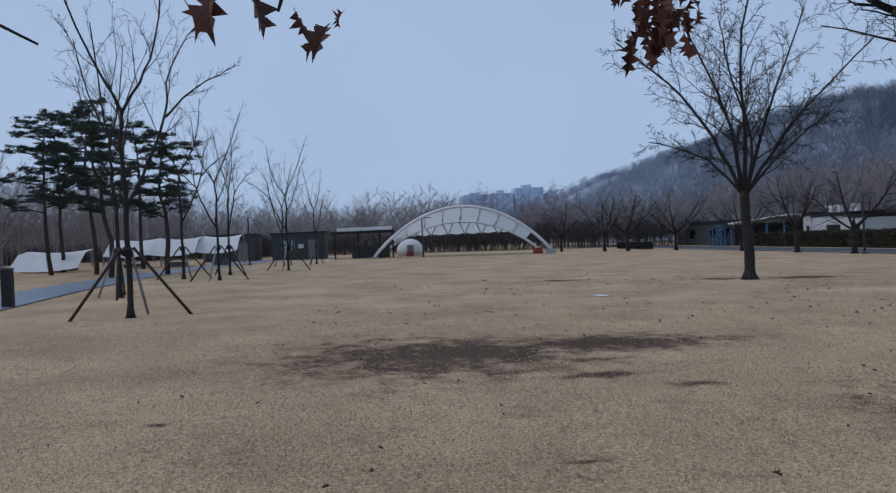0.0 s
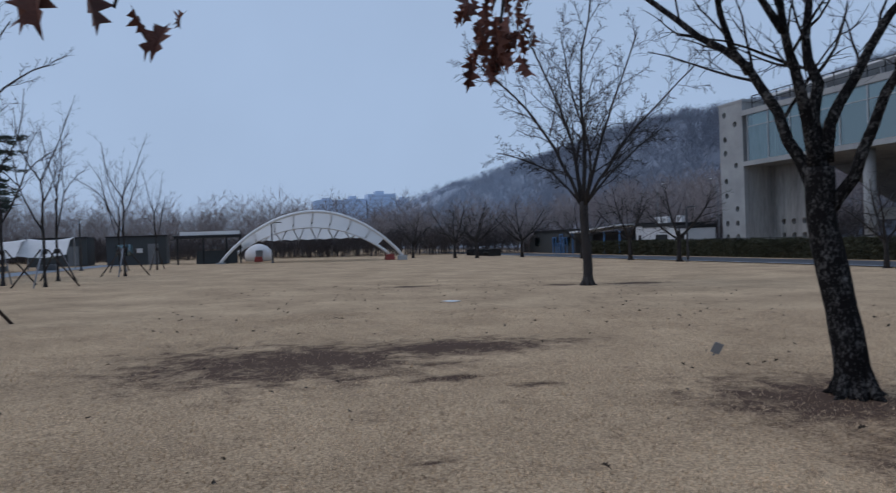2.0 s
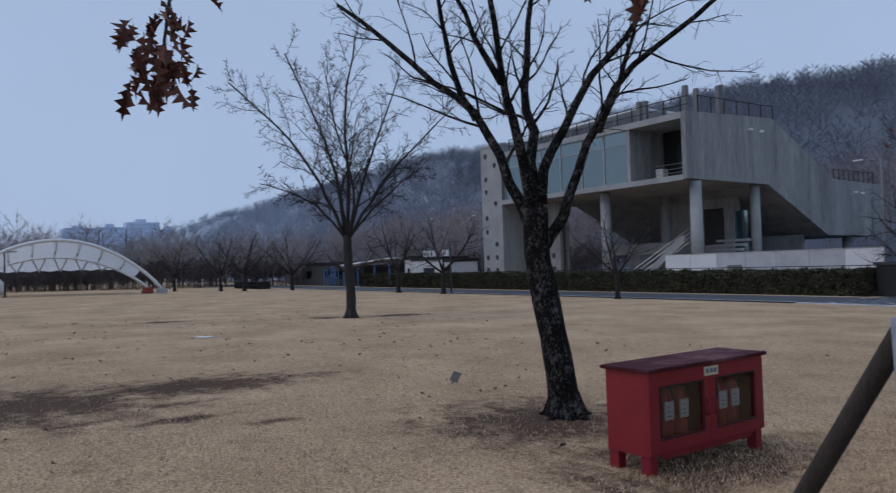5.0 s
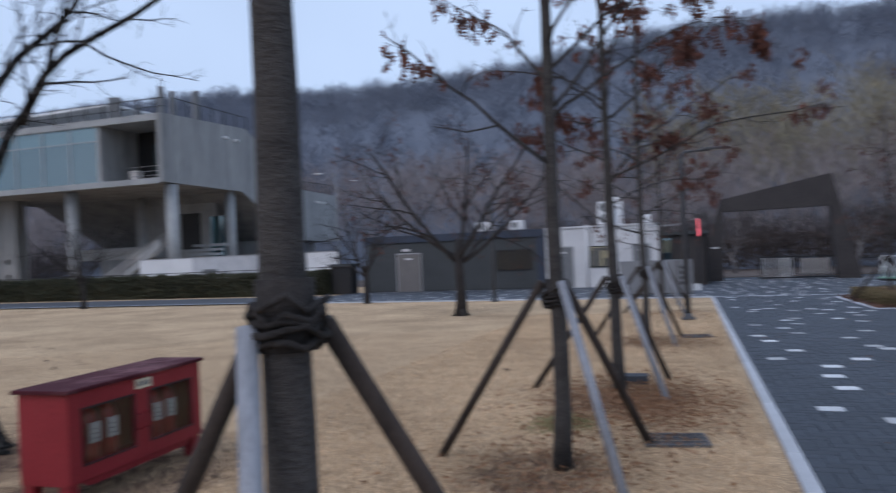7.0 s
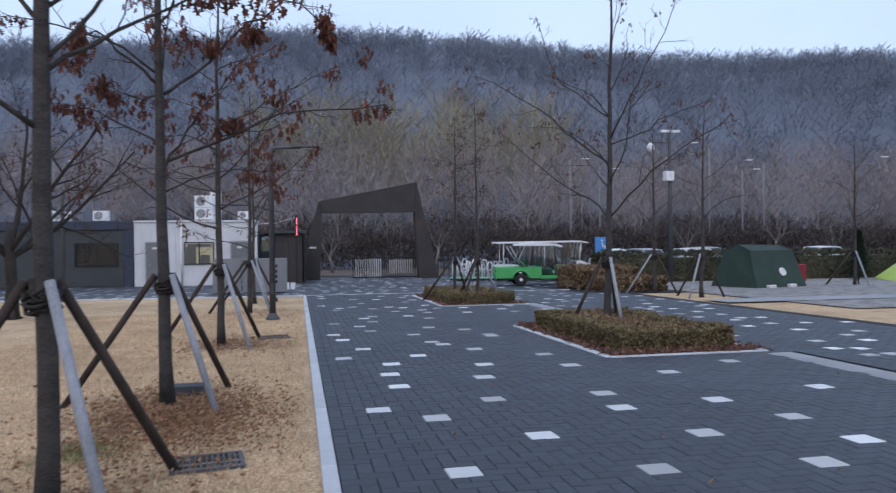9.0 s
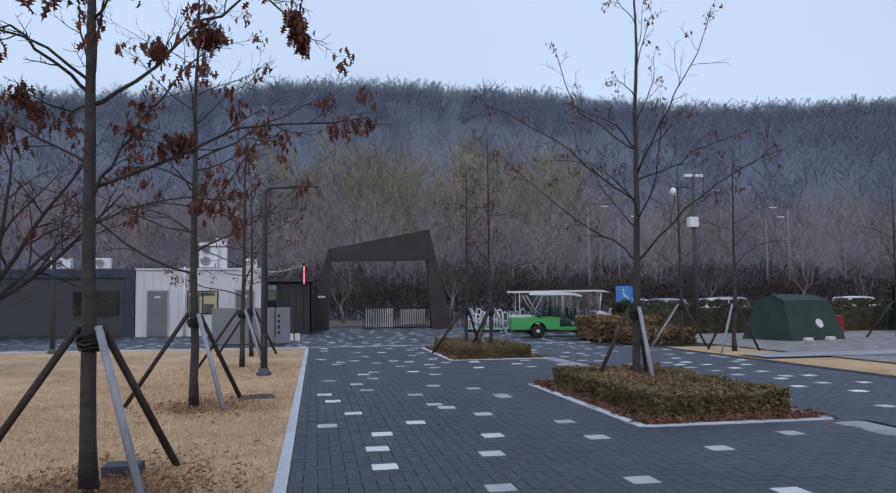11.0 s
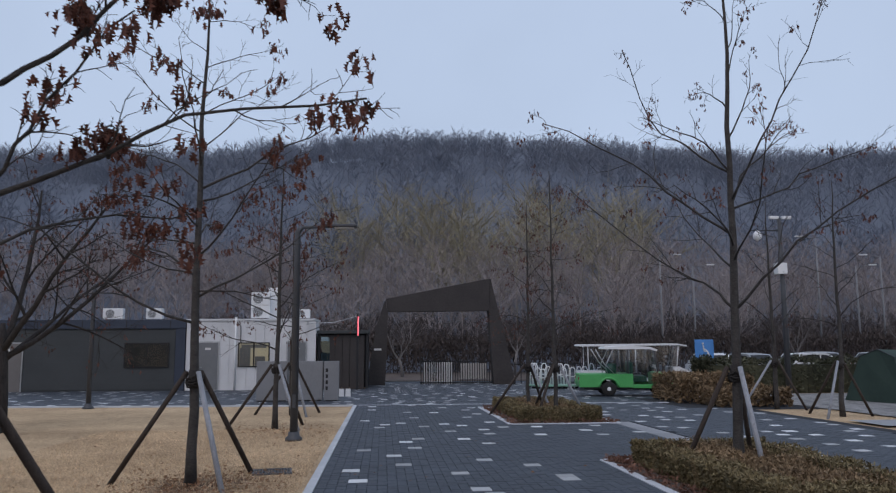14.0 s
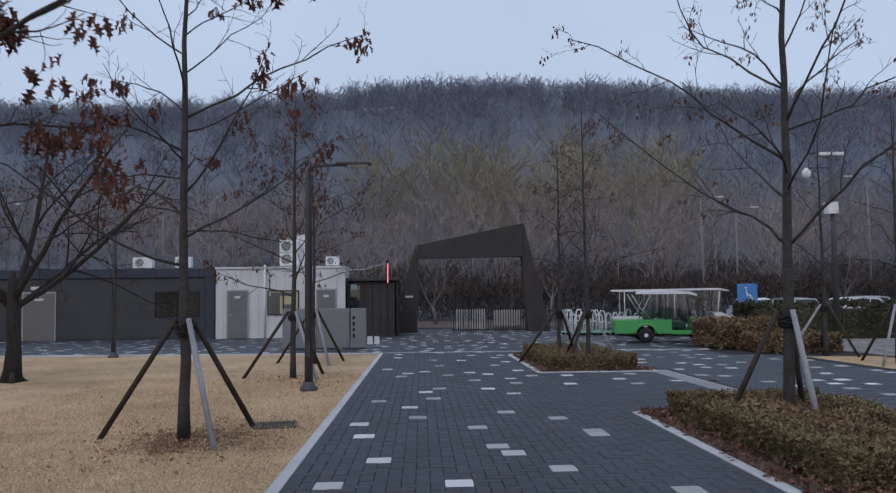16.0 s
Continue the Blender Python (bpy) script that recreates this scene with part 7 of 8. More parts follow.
part("balcony_back", Geo().box(-39.75, BY + 3.8, 7.4, -34.9, BY + 4.0, 11.35), M_WINDARK, hall, "near-black panel for the unlit glazed back of the balcony")
for k in range(4):
    part("balcony_door", Geo().quad((-38.3 + k * 0.85, BY + 3.7, 7.45), (-37.6 + k * 0.85, BY + 3.7, 7.45), (-37.6 + k * 0.85, BY + 3.7, 10.4), (-38.3 + k * 0.85, BY + 3.7, 10.4)), M_TEAL, hall, "glazed balcony door")
for z in (7.8, 8.1, 8.45):
    part("balcony_rail", Geo().tube([(-38.6, BY + 1.4, z), (-34.95, BY + 1.4, z)], 0.025, 5), M_STEEL, hall)
part("balcony_seat", Geo().box(-38.9, BY + 1.8, 7.4, -38.2, BY + 2.4, 8.3, 0.05), M_LABEL, hall)
# roof rails and plant
for k in range(14):
    part("roof_post", Geo().box(-55 + k * 1.5, BY + 0.6, 11.8, -54.94 + k * 1.5, BY + 0.66, 13.0), M_BLACK, hall)
part("roof_rail", Geo().box(-55, BY + 0.6, 12.96, -34.8, BY + 0.66, 13.02).box(-55, BY + 0.6, 12.4, -34.8, BY + 0.65, 12.44), M_BLACK, hall)
for k in range(7):
    part("roof_post", Geo().box(-34.72, 41.5 + k * 1.5, 11.85, -34.66, 41.56 + k * 1.5, 13.1), M_BLACK, hall)
part("roof_rail", Geo().box(-34.72, 41.5, 13.05, -34.66, 50.6, 13.1), M_BLACK, hall)
rng = random.Random(4)
for k in range(9):
    x, y = rng.uniform(-42, -36), rng.uniform(42, 47)
    part("vent_stack", Geo().box(x, y, 11.8, x + 0.35, y + 0.35, rng.uniform(13.2, 15.0), 0.03), M_DOORGREY, hall, "grey roof vent")
part("roof_canopy", Geo().prism([(-55, 13.0), (-41, 13.4), (-41, 13.55), (-55, 13.2)], "y", 42.5, 47), M_WHITE, hall, "pale sloping roof canopy")
for k in range(6):
    part("canopy_post", Geo().box(-54.5 + k * 2.6, 43, 11.8, -54.4 + k * 2.6, 43.1, 13.05), M_STEEL, hall)
for k in range(9):
    part("tail_post", Geo().box(-34.75, 58.9 + k * 0.8, 7.5, -34.69, 58.96 + k * 0.8, 8.6), M_BLACK, hall)
part("tail_rail", Geo().box(-34.75, 58.9, 8.55, -34.69, 65.5, 8.6), M_BLACK, hall)
# columns and the undercroft
for x, y, r in ((-34.0 - 0.9, 41.2, 0.42), (-43.6, 41.2, 0.42), (-35.2, 48.6, 0.36), (-44, 49, 0.36), (-36, 63, 0.4), (-42, 63, 0.4)):
    part("column", Geo().tube([(x, y, gz0), (x, y, 7.0 if y < 55 else 3.0)], r, 18), M_CONC2, hall, "round pale concrete column", True)
part("undercroft_wall", Geo().box(-46.0, 50.5, gz0, -38.0, 50.8, 6.9), M_CONC, hall)
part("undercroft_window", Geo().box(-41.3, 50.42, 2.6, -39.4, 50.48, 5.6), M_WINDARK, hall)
part("landing", Geo().box(-49, 47, 2.0, -42, 50.4, 2.9), M_CONC2, hall)
part("rear_wall", Geo().box(-55, 56, gz0, -36, 56.3, 3.2), M_CONC, hall)
part("side_door", Geo().box(-38.0, 49.9, gz0 + 0.6, -36.8, 50.0, 5.2), M_TEAL, hall)
for k in range(8):
    part("stair_step", Geo().box(-38.2, 44.6 + k * 0.45, gz0 + 1.0 + k * 0.36, -35.4, 45.1 + k * 0.45, gz0 + 1.2 + k * 0.36), M_CONC2, hall, "broad concrete stair step")
for k in range(4):
    part("stair_rail", Geo().tube([(-41.5, 41.8, gz0 + 0.5 + 0.35 * k), (-37.0, 44.5, 3.4 + 0.35 * k)], 0.045, 5), M_STEEL, hall)
part("stair_string", Geo().prism([(-41.5, gz0), (-41.5, gz0 + 0.4), (-37.0, 3.2), (-36.6, 3.2), (-36.6, 2.7)], "y", 41.9, 42.1), M_CONC2, hall)
wall = thing("site_fence", (0, 0, 0), "white and pale blue-grey sheet fence under the building", "fence")
for k in range(7):
    x = -35.1 + k * 2.05
    part("panel", Geo().box(x, 38.0, gz0, x + 2.02, 38.06, 1.8), M_WHITE if k in (0, 1, 6) else M_KERB, wall, "white steel sheet" if k in (0, 1, 6) else "pale blue-grey sheet")
    part("rail", Geo().box(x, 37.98, 1.80, x + 2.02, 38.08, 1.86), M_STEEL, wall)
part("vent_box", Geo().box(-30.2, 37.9, 0.5, -29.2, 37.99, 1.05), M_DOORGREY, wall)
root = thing("dark_shed", (0, 0, 0), "low dark shed beside the end of the hedge", "shed")
part("shell", Geo().box(-20.0, 35.6, -0.75, -18.8, 36.5, 0.95), M_BLACK, root)
part("roof", Geo().box(-20.1, 35.5, 0.95, -18.7, 36.55, 1.08), M_DARKCLAD, root)

# ---- arched canopy ----
canopy = thing("arched_canopy", (0, 0, 0), "white tensile canopy on twin steel arches at the lawn's end", "canopy")


def arch(x, y0, y1, rise, z, n=28):
    pts = []
    for k in range(n + 1):
        t = k / n
        pts.append(Vector((x, y0 + (y1 - y0) * t, z + rise * (1 - (2 * t - 1) ** 2) ** 0.92)))
    return pts


front = arch(-70, -3.5, 12.95, 4.35, 0.33)
back = arch(-75, -2.85, 12.8, 2.98, 0.42)
part("front_arch", Geo().tube(front, 0.15, 10), M_WHITE, canopy, "white tubular front arch", True)
part("rear_arch", Geo().tube(back, 0.13, 10), M_WHITE, canopy, "white tubular rear arch", True)
G = Geo()
rows = 6
i0, i1 = 3, 25
for i in range(i0, i1 + 1):
    for j in range(rows + 1):
        s = j / rows
        p = front[i].lerp(back[i], s)
        G.v.append((p.x, p.y, p.z - 0.35 * math.sin(math.pi * s) - 0.05))
for i in range(i1 - i0):
    for j in range(rows):
        a = i * (rows + 1) + j
        G.f.append((a, a + rows + 1, a + rows + 2, a + 1))
part("membrane", G, M_MEMBRANE, canopy, "off-white membrane between the arches", True)
G = Geo()
for i in range(5, 24):
    k = i - 5
    low = 2.15 + 0.12 * abs(math.sin(k * math.pi / 3))
    G.v += [tuple(back[i]), (back[i].x - 2.5, back[i].y, min(low, back[i].z))]
for k in range(18):
    G.f.append((2 * k, 2 * k + 2, 2 * k + 3, 2 * k + 1))
part("rear_membrane", G, M_MEMBRANE, canopy, "scalloped rear membrane")
for i in range(5, 25, 3):
    part("rib", Geo().tube([front[i], front[i].lerp(back[i], 0.5) - Vector((0, 0, 0.42)), back[i]], 0.045, 6), M_GREYPOST, canopy, "", True)
for i in range(6, 24, 3):
    for d in (-1, 1):
        part("strut", Geo().tube([(back[i].x - 0.1, back[i].y, 2.1), (back[i].x, back[i + d].y, back[i + d].z)], 0.06, 5), M_STEEL, canopy)
for y in (-3.5, 12.95):
    part("footing", Geo().box(-70.4, y - 0.4, ground_z(-70, y) - 0.05, -69.6, y + 0.4, 0.36, 0.03), M_CONC2, canopy)
root = thing("dome_tent", (-80, 0.2, ground_z(-80, 0)), "white round dome tent behind the canopy", "tent")
part("shell", rounded_lathe([(1.35, 0), (1.4, 0.6), (1.25, 1.1), (0.85, 1.5), (0.4, 1.7), (0.05, 1.75)], 16), M_TARP, root, "", True)
part("doorway", Geo().box(1.2, -0.35, 0, 1.43, 0.35, 1.1, 0.05), M_DOORGREY, root)
for k, (x, y, s) in enumerate(((-76, 0.0, 0.55), (-71.2, 12.0, 0.6))):
    root = thing("red_crate", (x, y, ground_z(x, y)), "red plastic stacking crates near the canopy", "crate", "red crates")
    part("lower_crate", Geo().box(-0.5, -0.7 * s, 0, 0.5, 0.7 * s, 0.45 * s, 0.03), M_BRICKRED, root)
    part("upper_crate", Geo().box(-0.45, -0.6 * s, 0.45 * s, 0.45, 0.6 * s, 0.9 * s, 0.03), M_BRICKRED, root)

# ---- cabins and shelters at the west end ----
for k, (y0, y1, zt) in enumerate(((-19.9, -15.0, 3.0), (-13.4, -8.3, 2.95))):
    root = thing("black_cabin", (0, 0, 0), "black flat-roofed cabin with small windows", "cabin", "black cabins")
    g0 = ground_z(-77, y0) - 0.05
    part("shell", Geo().box(-79, y0, g0, -75, y1, zt), M_DARKCLAD, root)
    part("roof", Geo().box(-79.1, y0 - 0.1, zt, -74.9, y1 + 0.1, zt + 0.12), M_BLACK, root)
    part("window", Geo().box(-75, y0 + 0.8, 1.3, -74.96, y0 + 2.2, 2.3), M_TEAL, root)
    part("door", Geo().box(-75, y1 - 1.6, g0, -74.95, y1 - 0.7, 2.3), M_DOORGREY, root)
    part("wall_lamp", Geo().box(-74.98, (y0 + y1) / 2, 1.5, -74.8, (y0 + y1) / 2 + 0.5, 1.9), M_LABEL, root)
root = thing("shelter", (0, 0, 0), "open dark shelter with a flat white roof", "shelter")
part("roof", Geo().box(-74.5, -6.9, 2.88, -71.5, -1.75, 3.2), M_WHITE, root, "flat white roof")
part("soffit", Geo().box(-74.5, -7.4, 2.6, -71.4, -1.6, 2.86), M_BLACK, root)
for y in (-7.2, -5.0, -3.0, -1.8):
    part("post", Geo().box(-71.7, y, ground_z(-72, y) - 0.05, -71.55, y + 0.15, 2.6), M_BLACK, root)
part("counter", Geo().box(-73.6, -5.6, ground_z(-73, -4), -72.6, -2.0, 1.45), M_DARKCLAD, root)
rng = random.Random(9)
for k, (x, y, w, zt) in enumerate(((-58, -28.4, 4.6, 2.2), (-64, -24.2, 3.6, 2.9), (-63, -20.5, 3.4, 2.85), (-64, -17.3, 3.2, 2.9))):
    root = thing("tarp_shelter", (0, 0, 0), "pale tarpaulin awning stretched over a camping pitch", "awning", "tarpaulin shelters")
    G = Geo()
    n = 8
    for i in range(n + 1):
        for j in range(3):
            s = i / n
            sag = 0.25 * math.sin(math.pi * s)
            G.v.append((x + 1.6 * j, y + w * s, zt - sag * 0.7 - (0.0, 0.25, 1.3)[j]))
    for i in range(n):
        for j in range(2):
            a = i * 3 + j
            G.f.append((a, a + 3, a + 4, a + 1))
    part("sheet", G, M_TARP, root, "", True)
    for dy in (0, w):
        part("pole", Geo().tube([(x, y + dy, ground_z(x, y)), (x, y + dy, zt)], 0.05, 5), M_STEEL, root)
    part("table", Geo().box(x + 1, y + w * 0.3, ground_z(x, y), x + 2, y + w * 0.7, 0.9), M_DOORGREY, root)
root = thing("green_camp_tent", (-59.5, -27.5, ground_z(-59, -27) - 0.02), "low dark green tent under the awnings", "tent")
part("shell", Geo().prism([(-1.6, 0), (-1.2, 0.9), (0, 1.3), (1.2, 0.9), (1.6, 0)], "x", -1.0, 1.2), M_TENT, root)
part("flap", Geo().box(1.21, -0.5, 0, 1.24, 0.5, 0.9), M_DOORGREY, root)

# winding pale path on the west side
near = [(-12, -11.4), (-21.7, -12.95), (-30, -14.1), (-39, -14.9), (-50, -15.0), (-62.6, -13.8), (-76, -11.5)]
G = Geo()
for i in range(49):
    t = i / 48 * (len(near) - 1)
    k = min(int(t), len(near) - 2)
    s = t - k
    x, y = near[k][0] * (1 - s) + near[k + 1][0] * s, near[k][1] * (1 - s) + near[k + 1][1] * s
    for w in (0, 2.6):
        G.v.append((x, y - w, ground_z(x, y - w) + 0.03))
G.f = [(2 * i, 2 * i + 1, 2 * i + 3, 2 * i + 2) for i in range(48)]
solid("footpath", G, M_PATH, "blue-grey footpath winding past the pines", "path", "structure")

# ---- sheds along the road to the north-west ----
root = thing("dark_workshop", (0, 0, 0), "long dark workshop container beside the road", "shed")
part("shell", Geo().box(-97, 36, -1.0, -80.2, 39, 2.2), M_DARKCLAD, root)
part("roof", Geo().box(-97.2, 35.8, 2.2, -80.0, 39.2, 2.4), M_BLACK, root)
for x in (-92, -86.5, -83):
    part("window", Geo().box(x, 35.95, 0.4, x + 1.6, 36.0, 1.5), M_TEAL, root)
root = thing("canopy_shed", (0, 0, 0), "shed with a sloping white metal roof", "shed")
part("roof", Geo().prism([(-79.8, 1.85), (-68.4, 2.45), (-68.4, 2.6), (-79.8, 2.05)], "y", 35, 38), M_WHITE, root, "sloping white metal roof")
for x in (-79.5, -76, -72, -68.8):
    part("post", Geo().box(x, 35.2, -1.0, x + 0.15, 35.35, 1.9), M_BLUE, root, "blue post")
part("back_wall", Geo().box(-79, 37.6, -1.0, -68.6, 37.8, 1.9), M_WINDARK, root)
for k, (x0, x1, zt) in enumerate(((-67.6, -66.3, 2.6), (-66.2, -60.6, 2.45), (-60.4, -59.0, 2.2))):
    root = thing("site_office", (0, 0, 0), "pale site office container with a dark roof edge", "container office", "roadside offices")
    part("shell", Geo().box(x0, 36.5, -0.9, x1, 39.5, zt - 0.3), M_WHITECLAD, root)
    part("roof_edge", Geo().box(x0 - 0.05, 36.4, zt - 0.3, x1 + 0.05, 39.6, zt), M_BLACK, root)
    part("window", Geo().box(x0 + (x1 - x0) * 0.4, 36.46, 0.6, x0 + (x1 - x0) * 0.75, 36.5, 1.4), M_WINDARK, root)
for x in (-64.8, -63.6, -61.3):
    ac_unit((x, 37, 2.45), 0.9, h=0.6)
rng = random.Random(14)
for k in range(5):
    x = -82 + rng.uniform(-1.4, 1.4)
    h = rng.uniform(0.9, 2.4)
    root = thing("blue_frame", (x, 34.4 + 0.2 * k, ground_z(x, 34.5)), "blue steel handling frame by the workshop", "frame", "blue frames")
    for dx in (0, 0.8):
        part("upright", Geo().box(dx, 0, 0, dx + 0.1, 0.1, h), M_BLUE, root)
    for z in (h * 0.5, h - 0.1):
        part("crossbar", Geo().box(0.1, 0, z, 0.8, 0.08, z + 0.1), M_BLUE, root)
for k in range(3):
    root = thing("picnic_table", (-77 - 3 * k, 24.5, ground_z(-77, 24.5)), "black picnic table at the lawn's far edge", "table", "picnic tables")
    part("top", Geo().box(-0.9, -0.4, 0.7, 0.9, 0.4, 0.78), M_BLACK, root)
    for y in (-0.75, 0.6):
        part("bench", Geo().box(-0.9, y, 0.4, 0.9, y + 0.2, 0.46), M_BLACK, root)
    for x in (-0.7, 0.6):
        part("leg", Geo().box(x, -0.7, 0, x + 0.08, 0.75, 0.7), M_BLACK, root)

# thicket at the foot of the hill
rng = random.Random(88)
bush = [bare_proto(600 + k, 2.6, 11, 10, 0.04, 0.05, 1.5, 3.0) for k in range(4)]
spots = []
for _ in range(2200):
    x, y = rng.uniform(-120, 95), rng.uniform(60, 70)
    if -64 < x < -18:
        continue
    spots.append((x, y, hill_z(x, y), rng.uniform(0.7, 1.3), rng.random() * 6.28, rng.randrange(4)))
wood("thicket", bush, spots, M_TWIG, "dense dark brown thicket along the foot of the hill")
rng = random.Random(89)
spots = [(rng.uniform(-108, -92), rng.uniform(-60, 42), 0.15, rng.uniform(0.7, 1.25), rng.random() * 6.28, rng.randrange(4)) for _ in range(1500)]
wood("west_thicket", bush, spots, M_TWIG, "dense dark brown thicket beyond the west cabins")

rng = random.Random(91)
G = Geo()
for k in range(26000):
    x, y = rng.uniform(-19, 96), rng.uniform(55.6, 58.2)
    top = 2.7 + 0.7 * noise.noise((x * 0.22, y * 0.3, 2)) + 0.4 * noise.noise((x * 0.9, y * 0.5, 5))
    p = Vector((x, y, ground_z(x, y) + top * rng.random() ** 0.6))
    u = Vector((rng.gauss(0, 0.5), rng.gauss(0, 0.5), rng.gauss(0.9, 0.5))).normalized()
    w = u.cross(Vector((rng.random() - 0.5, rng.random() - 0.5, 0.1))).normalized() * rng.uniform(0.03, 0.09)
    G.quad(p - w, p + w, p + u * rng.uniform(0.25, 0.6))
root = thing("boundary_thicket", (0, 0, 0), "tall dense dark brown thicket at the edge of the woods", "thicket")
tagged(part("twig_mass", G, M_THICKET, root), kind="stuff")
S = Geo()
for k in range(420):
    x, y = -18.8 + k * 0.272, rng.uniform(55.8, 58)
    S.tube([(x, y, ground_z(x, y) - 0.05), (x + rng.gauss(0, 0.15), y, ground_z(x, y) + 1.2), (x + rng.gauss(0, 0.3), y, ground_z(x, y) + rng.uniform(2.2, 3.6))], [0.04, 0.03, 0.01], 4)
tagged(part("stem_mass", S, M_TWIG, root, "dark upright stems"), kind="stuff")
for k in range(16):
    x, y = -17 + 6.7 * k + rng.uniform(-1.4, 1.4), rng.uniform(50.5, 54.5)
    if 14.8 < x < 30:
        continue
    G = Geo()
    lean = rng.uniform(-0.25, 0.25)
    fork = rng.uniform(1.0, 2.0)
    G.tube([(0, 0, -0.05), (lean * 0.4, 0, fork * 0.6), (lean, 0, fork)], [0.12, 0.1, 0.085], 7)
    B = Geo()
    tips = []
    for side in (-1, 1, 0.3):
        bough(B, rng, (1, 0), [(lean, 0, fork - 0.05), (lean + side * 0.5, rng.uniform(-0.4, 0.4), fork + 0.9), (lean + side * rng.uniform(0.9, 1.4), rng.uniform(-0.8, 0.8), fork + 2.4)], 0.055, SPARSE, tips, 0.25, 0.04, 5)
    root = thing("bare_sapling", (x, y, ground_z(x, y)), "small forked bare tree with pale bark before the thicket", "tree", "pale trees before the thicket")
    part("trunk", G, M_PALETRUNK, root, "", True)
    part("crown", B, M_PALETRUNK, root)

# ---- boughs and hanging leaves over the camera's start ----
off = near_oak.matrix_basis.translation
rng = random.Random(17)
B = Geo()
for pts in (((-2.0, -0.33, 2.95), (-2.5, -1.5, 3.3), (-3.0, -2.7, 3.0), (-3.12, -3.3, 2.55), (-3.14, -3.42, 2.32)),
            ((-3.0, -2.7, 3.0), (-3.15, -3.0, 2.7), (-3.22, -3.2, 2.35), (-3.23, -3.24, 2.24)),
            ((-2.0, -0.33, 3.0), (-2.7, -1.0, 3.2), (-3.3, -1.7, 2.9), (-3.6, -2.0, 2.55), (-3.64, -2.04, 2.2)),
            ((-2.0, -0.33, 2.7), (-2.2, -0.8, 2.85), (-2.34, -1.15, 2.55), (-2.38, -1.25, 2.38))):
    B.tube([Vector(p) - off for p in pts], [0.016 * (1 - 0.75 * i / (len(pts) - 1)) for i in range(len(pts))], 6)
part("overhead_boughs", B, M_YBARK, near_oak, "thin bent boughs overhead", True)


def hang(x, y, z, size, tilt, turn):
    v, f = leaf_verts(rng, Vector((0, 0, 0)), size, 1.2)
    G = Geo()
    G.v, G.f = v, f
    ob = part("leaf", G, M_LEAF, near_oak)
    ob.matrix_basis = pose(x - off.x, y - off.y, z - off.z, tilt, rng.uniform(-25, 25), turn)


for k in range(3):
    hang(-3.14 + rng.gauss(0, 0.02), -3.385 + rng.gauss(0, 0.03), 2.30 + 0.02 * k, 0.19, rng.uniform(-12, 12), 90 * k)
hang(-3.15, -3.47, 2.26, 0.12, 10, 30)
hang(-3.23, -3.1, 2.21, 0.14, -8, 80)
hang(-3.23, -3.1, 2.21, 0.13, 5, 250)
hang(-3.24, -3.2, 2.26, 0.10, 40, 10)
hang(-3.22, -3.06, 2.24, 0.09, 60, 100)
for k in range(62):
    a = rng.random()
    hang(-3.63 + rng.gauss(0, 0.07), -2.03 + max(-0.11, min(0.12, rng.gauss(0, 0.07))), 2.30 + rng.uniform(-0.06, 0.26), rng.uniform(0.09, 0.14), rng.gauss(0, 30), rng.uniform(0, 360))
for k in range(9):
    hang(-2.39 + rng.gauss(0, 0.04), -1.27 + rng.gauss(0, 0.06), 2.36 + rng.uniform(0.0, 0.14), rng.uniform(0.08, 0.12), rng.gauss(0, 25), rng.uniform(0, 360))
B = Geo().tube([Vector(p) - off for p in ((-1.93, -0.3, 3.1), (-1.0, -0.9, 3.0), (-0.35, -1.05, 2.5), (-0.22, -1.07, 2.0))], [0.014, 0.01, 0.006, 0.003], 5)
part("overhead_boughs", B, M_YBARK, near_oak, "", True)
B = Geo().tube([Vector(p) - off for p in ((-2.3, -2.4, 2.9), (-2.75, -3.75, 2.6), (-2.87, -3.95, 2.25), (-2.88, -3.8, 2.12), (-2.88, -3.71, 2.07))], [0.008, 0.006, 0.005, 0.004, 0.003], 5)
part("overhead_boughs", B, M_YBARK, near_oak, "", True)
for k in range(7):
    hang(-0.19 + rng.gauss(0, 0.025), -1.07 + rng.gauss(0, 0.03), 1.91 + rng.uniform(0.0, 0.07), rng.uniform(0.07, 0.10), rng.gauss(0, 25), rng.uniform(0, 360))
for k in range(6):
    hang(-2.27 + rng.gauss(0, 0.03), -1.12 + rng.gauss(0, 0.05), 2.30 + rng.uniform(0.0, 0.12), rng.uniform(0.08, 0.12), rng.gauss(0, 25), rng.uniform(0, 360))


# ---- grass, fallen leaves, clods ----
def grass(name, x, y, h, label, material=M_BLADE):
    n = len(x)
    z = np.array([ground_z(a, b) for a, b in zip(x, y)])
    a = np.random.uniform(0, 6.283, n)
    w = np.random.uniform(0.0014, 0.0036, n)
    lean = np.random.normal(0, 0.55, (n, 2)) * h[:, None]
    v = np.zeros((n, 3, 3))
    v[:, 0] = np.stack([x - np.cos(a) * w, y - np.sin(a) * w, z], 1)
    v[:, 1] = np.stack([x + np.cos(a) * w, y + np.sin(a) * w, z], 1)
    v[:, 2] = np.stack([x + lean[:, 0], y + lean[:, 1], z + h], 1)
    tagged(new(name, tris(name, v.reshape(-1, 3), np.arange(3 * n).reshape(-1, 3), material)), label, "grass", "", "stuff")


n = 380000
r = 1.3 + 16 * np.random.random(n) ** 1.15
a = np.random.uniform(radians(105), radians(262), n)
x, y = -0.8 + r * np.cos(a - radians(20)), -2.6 + r * np.sin(a - radians(20))
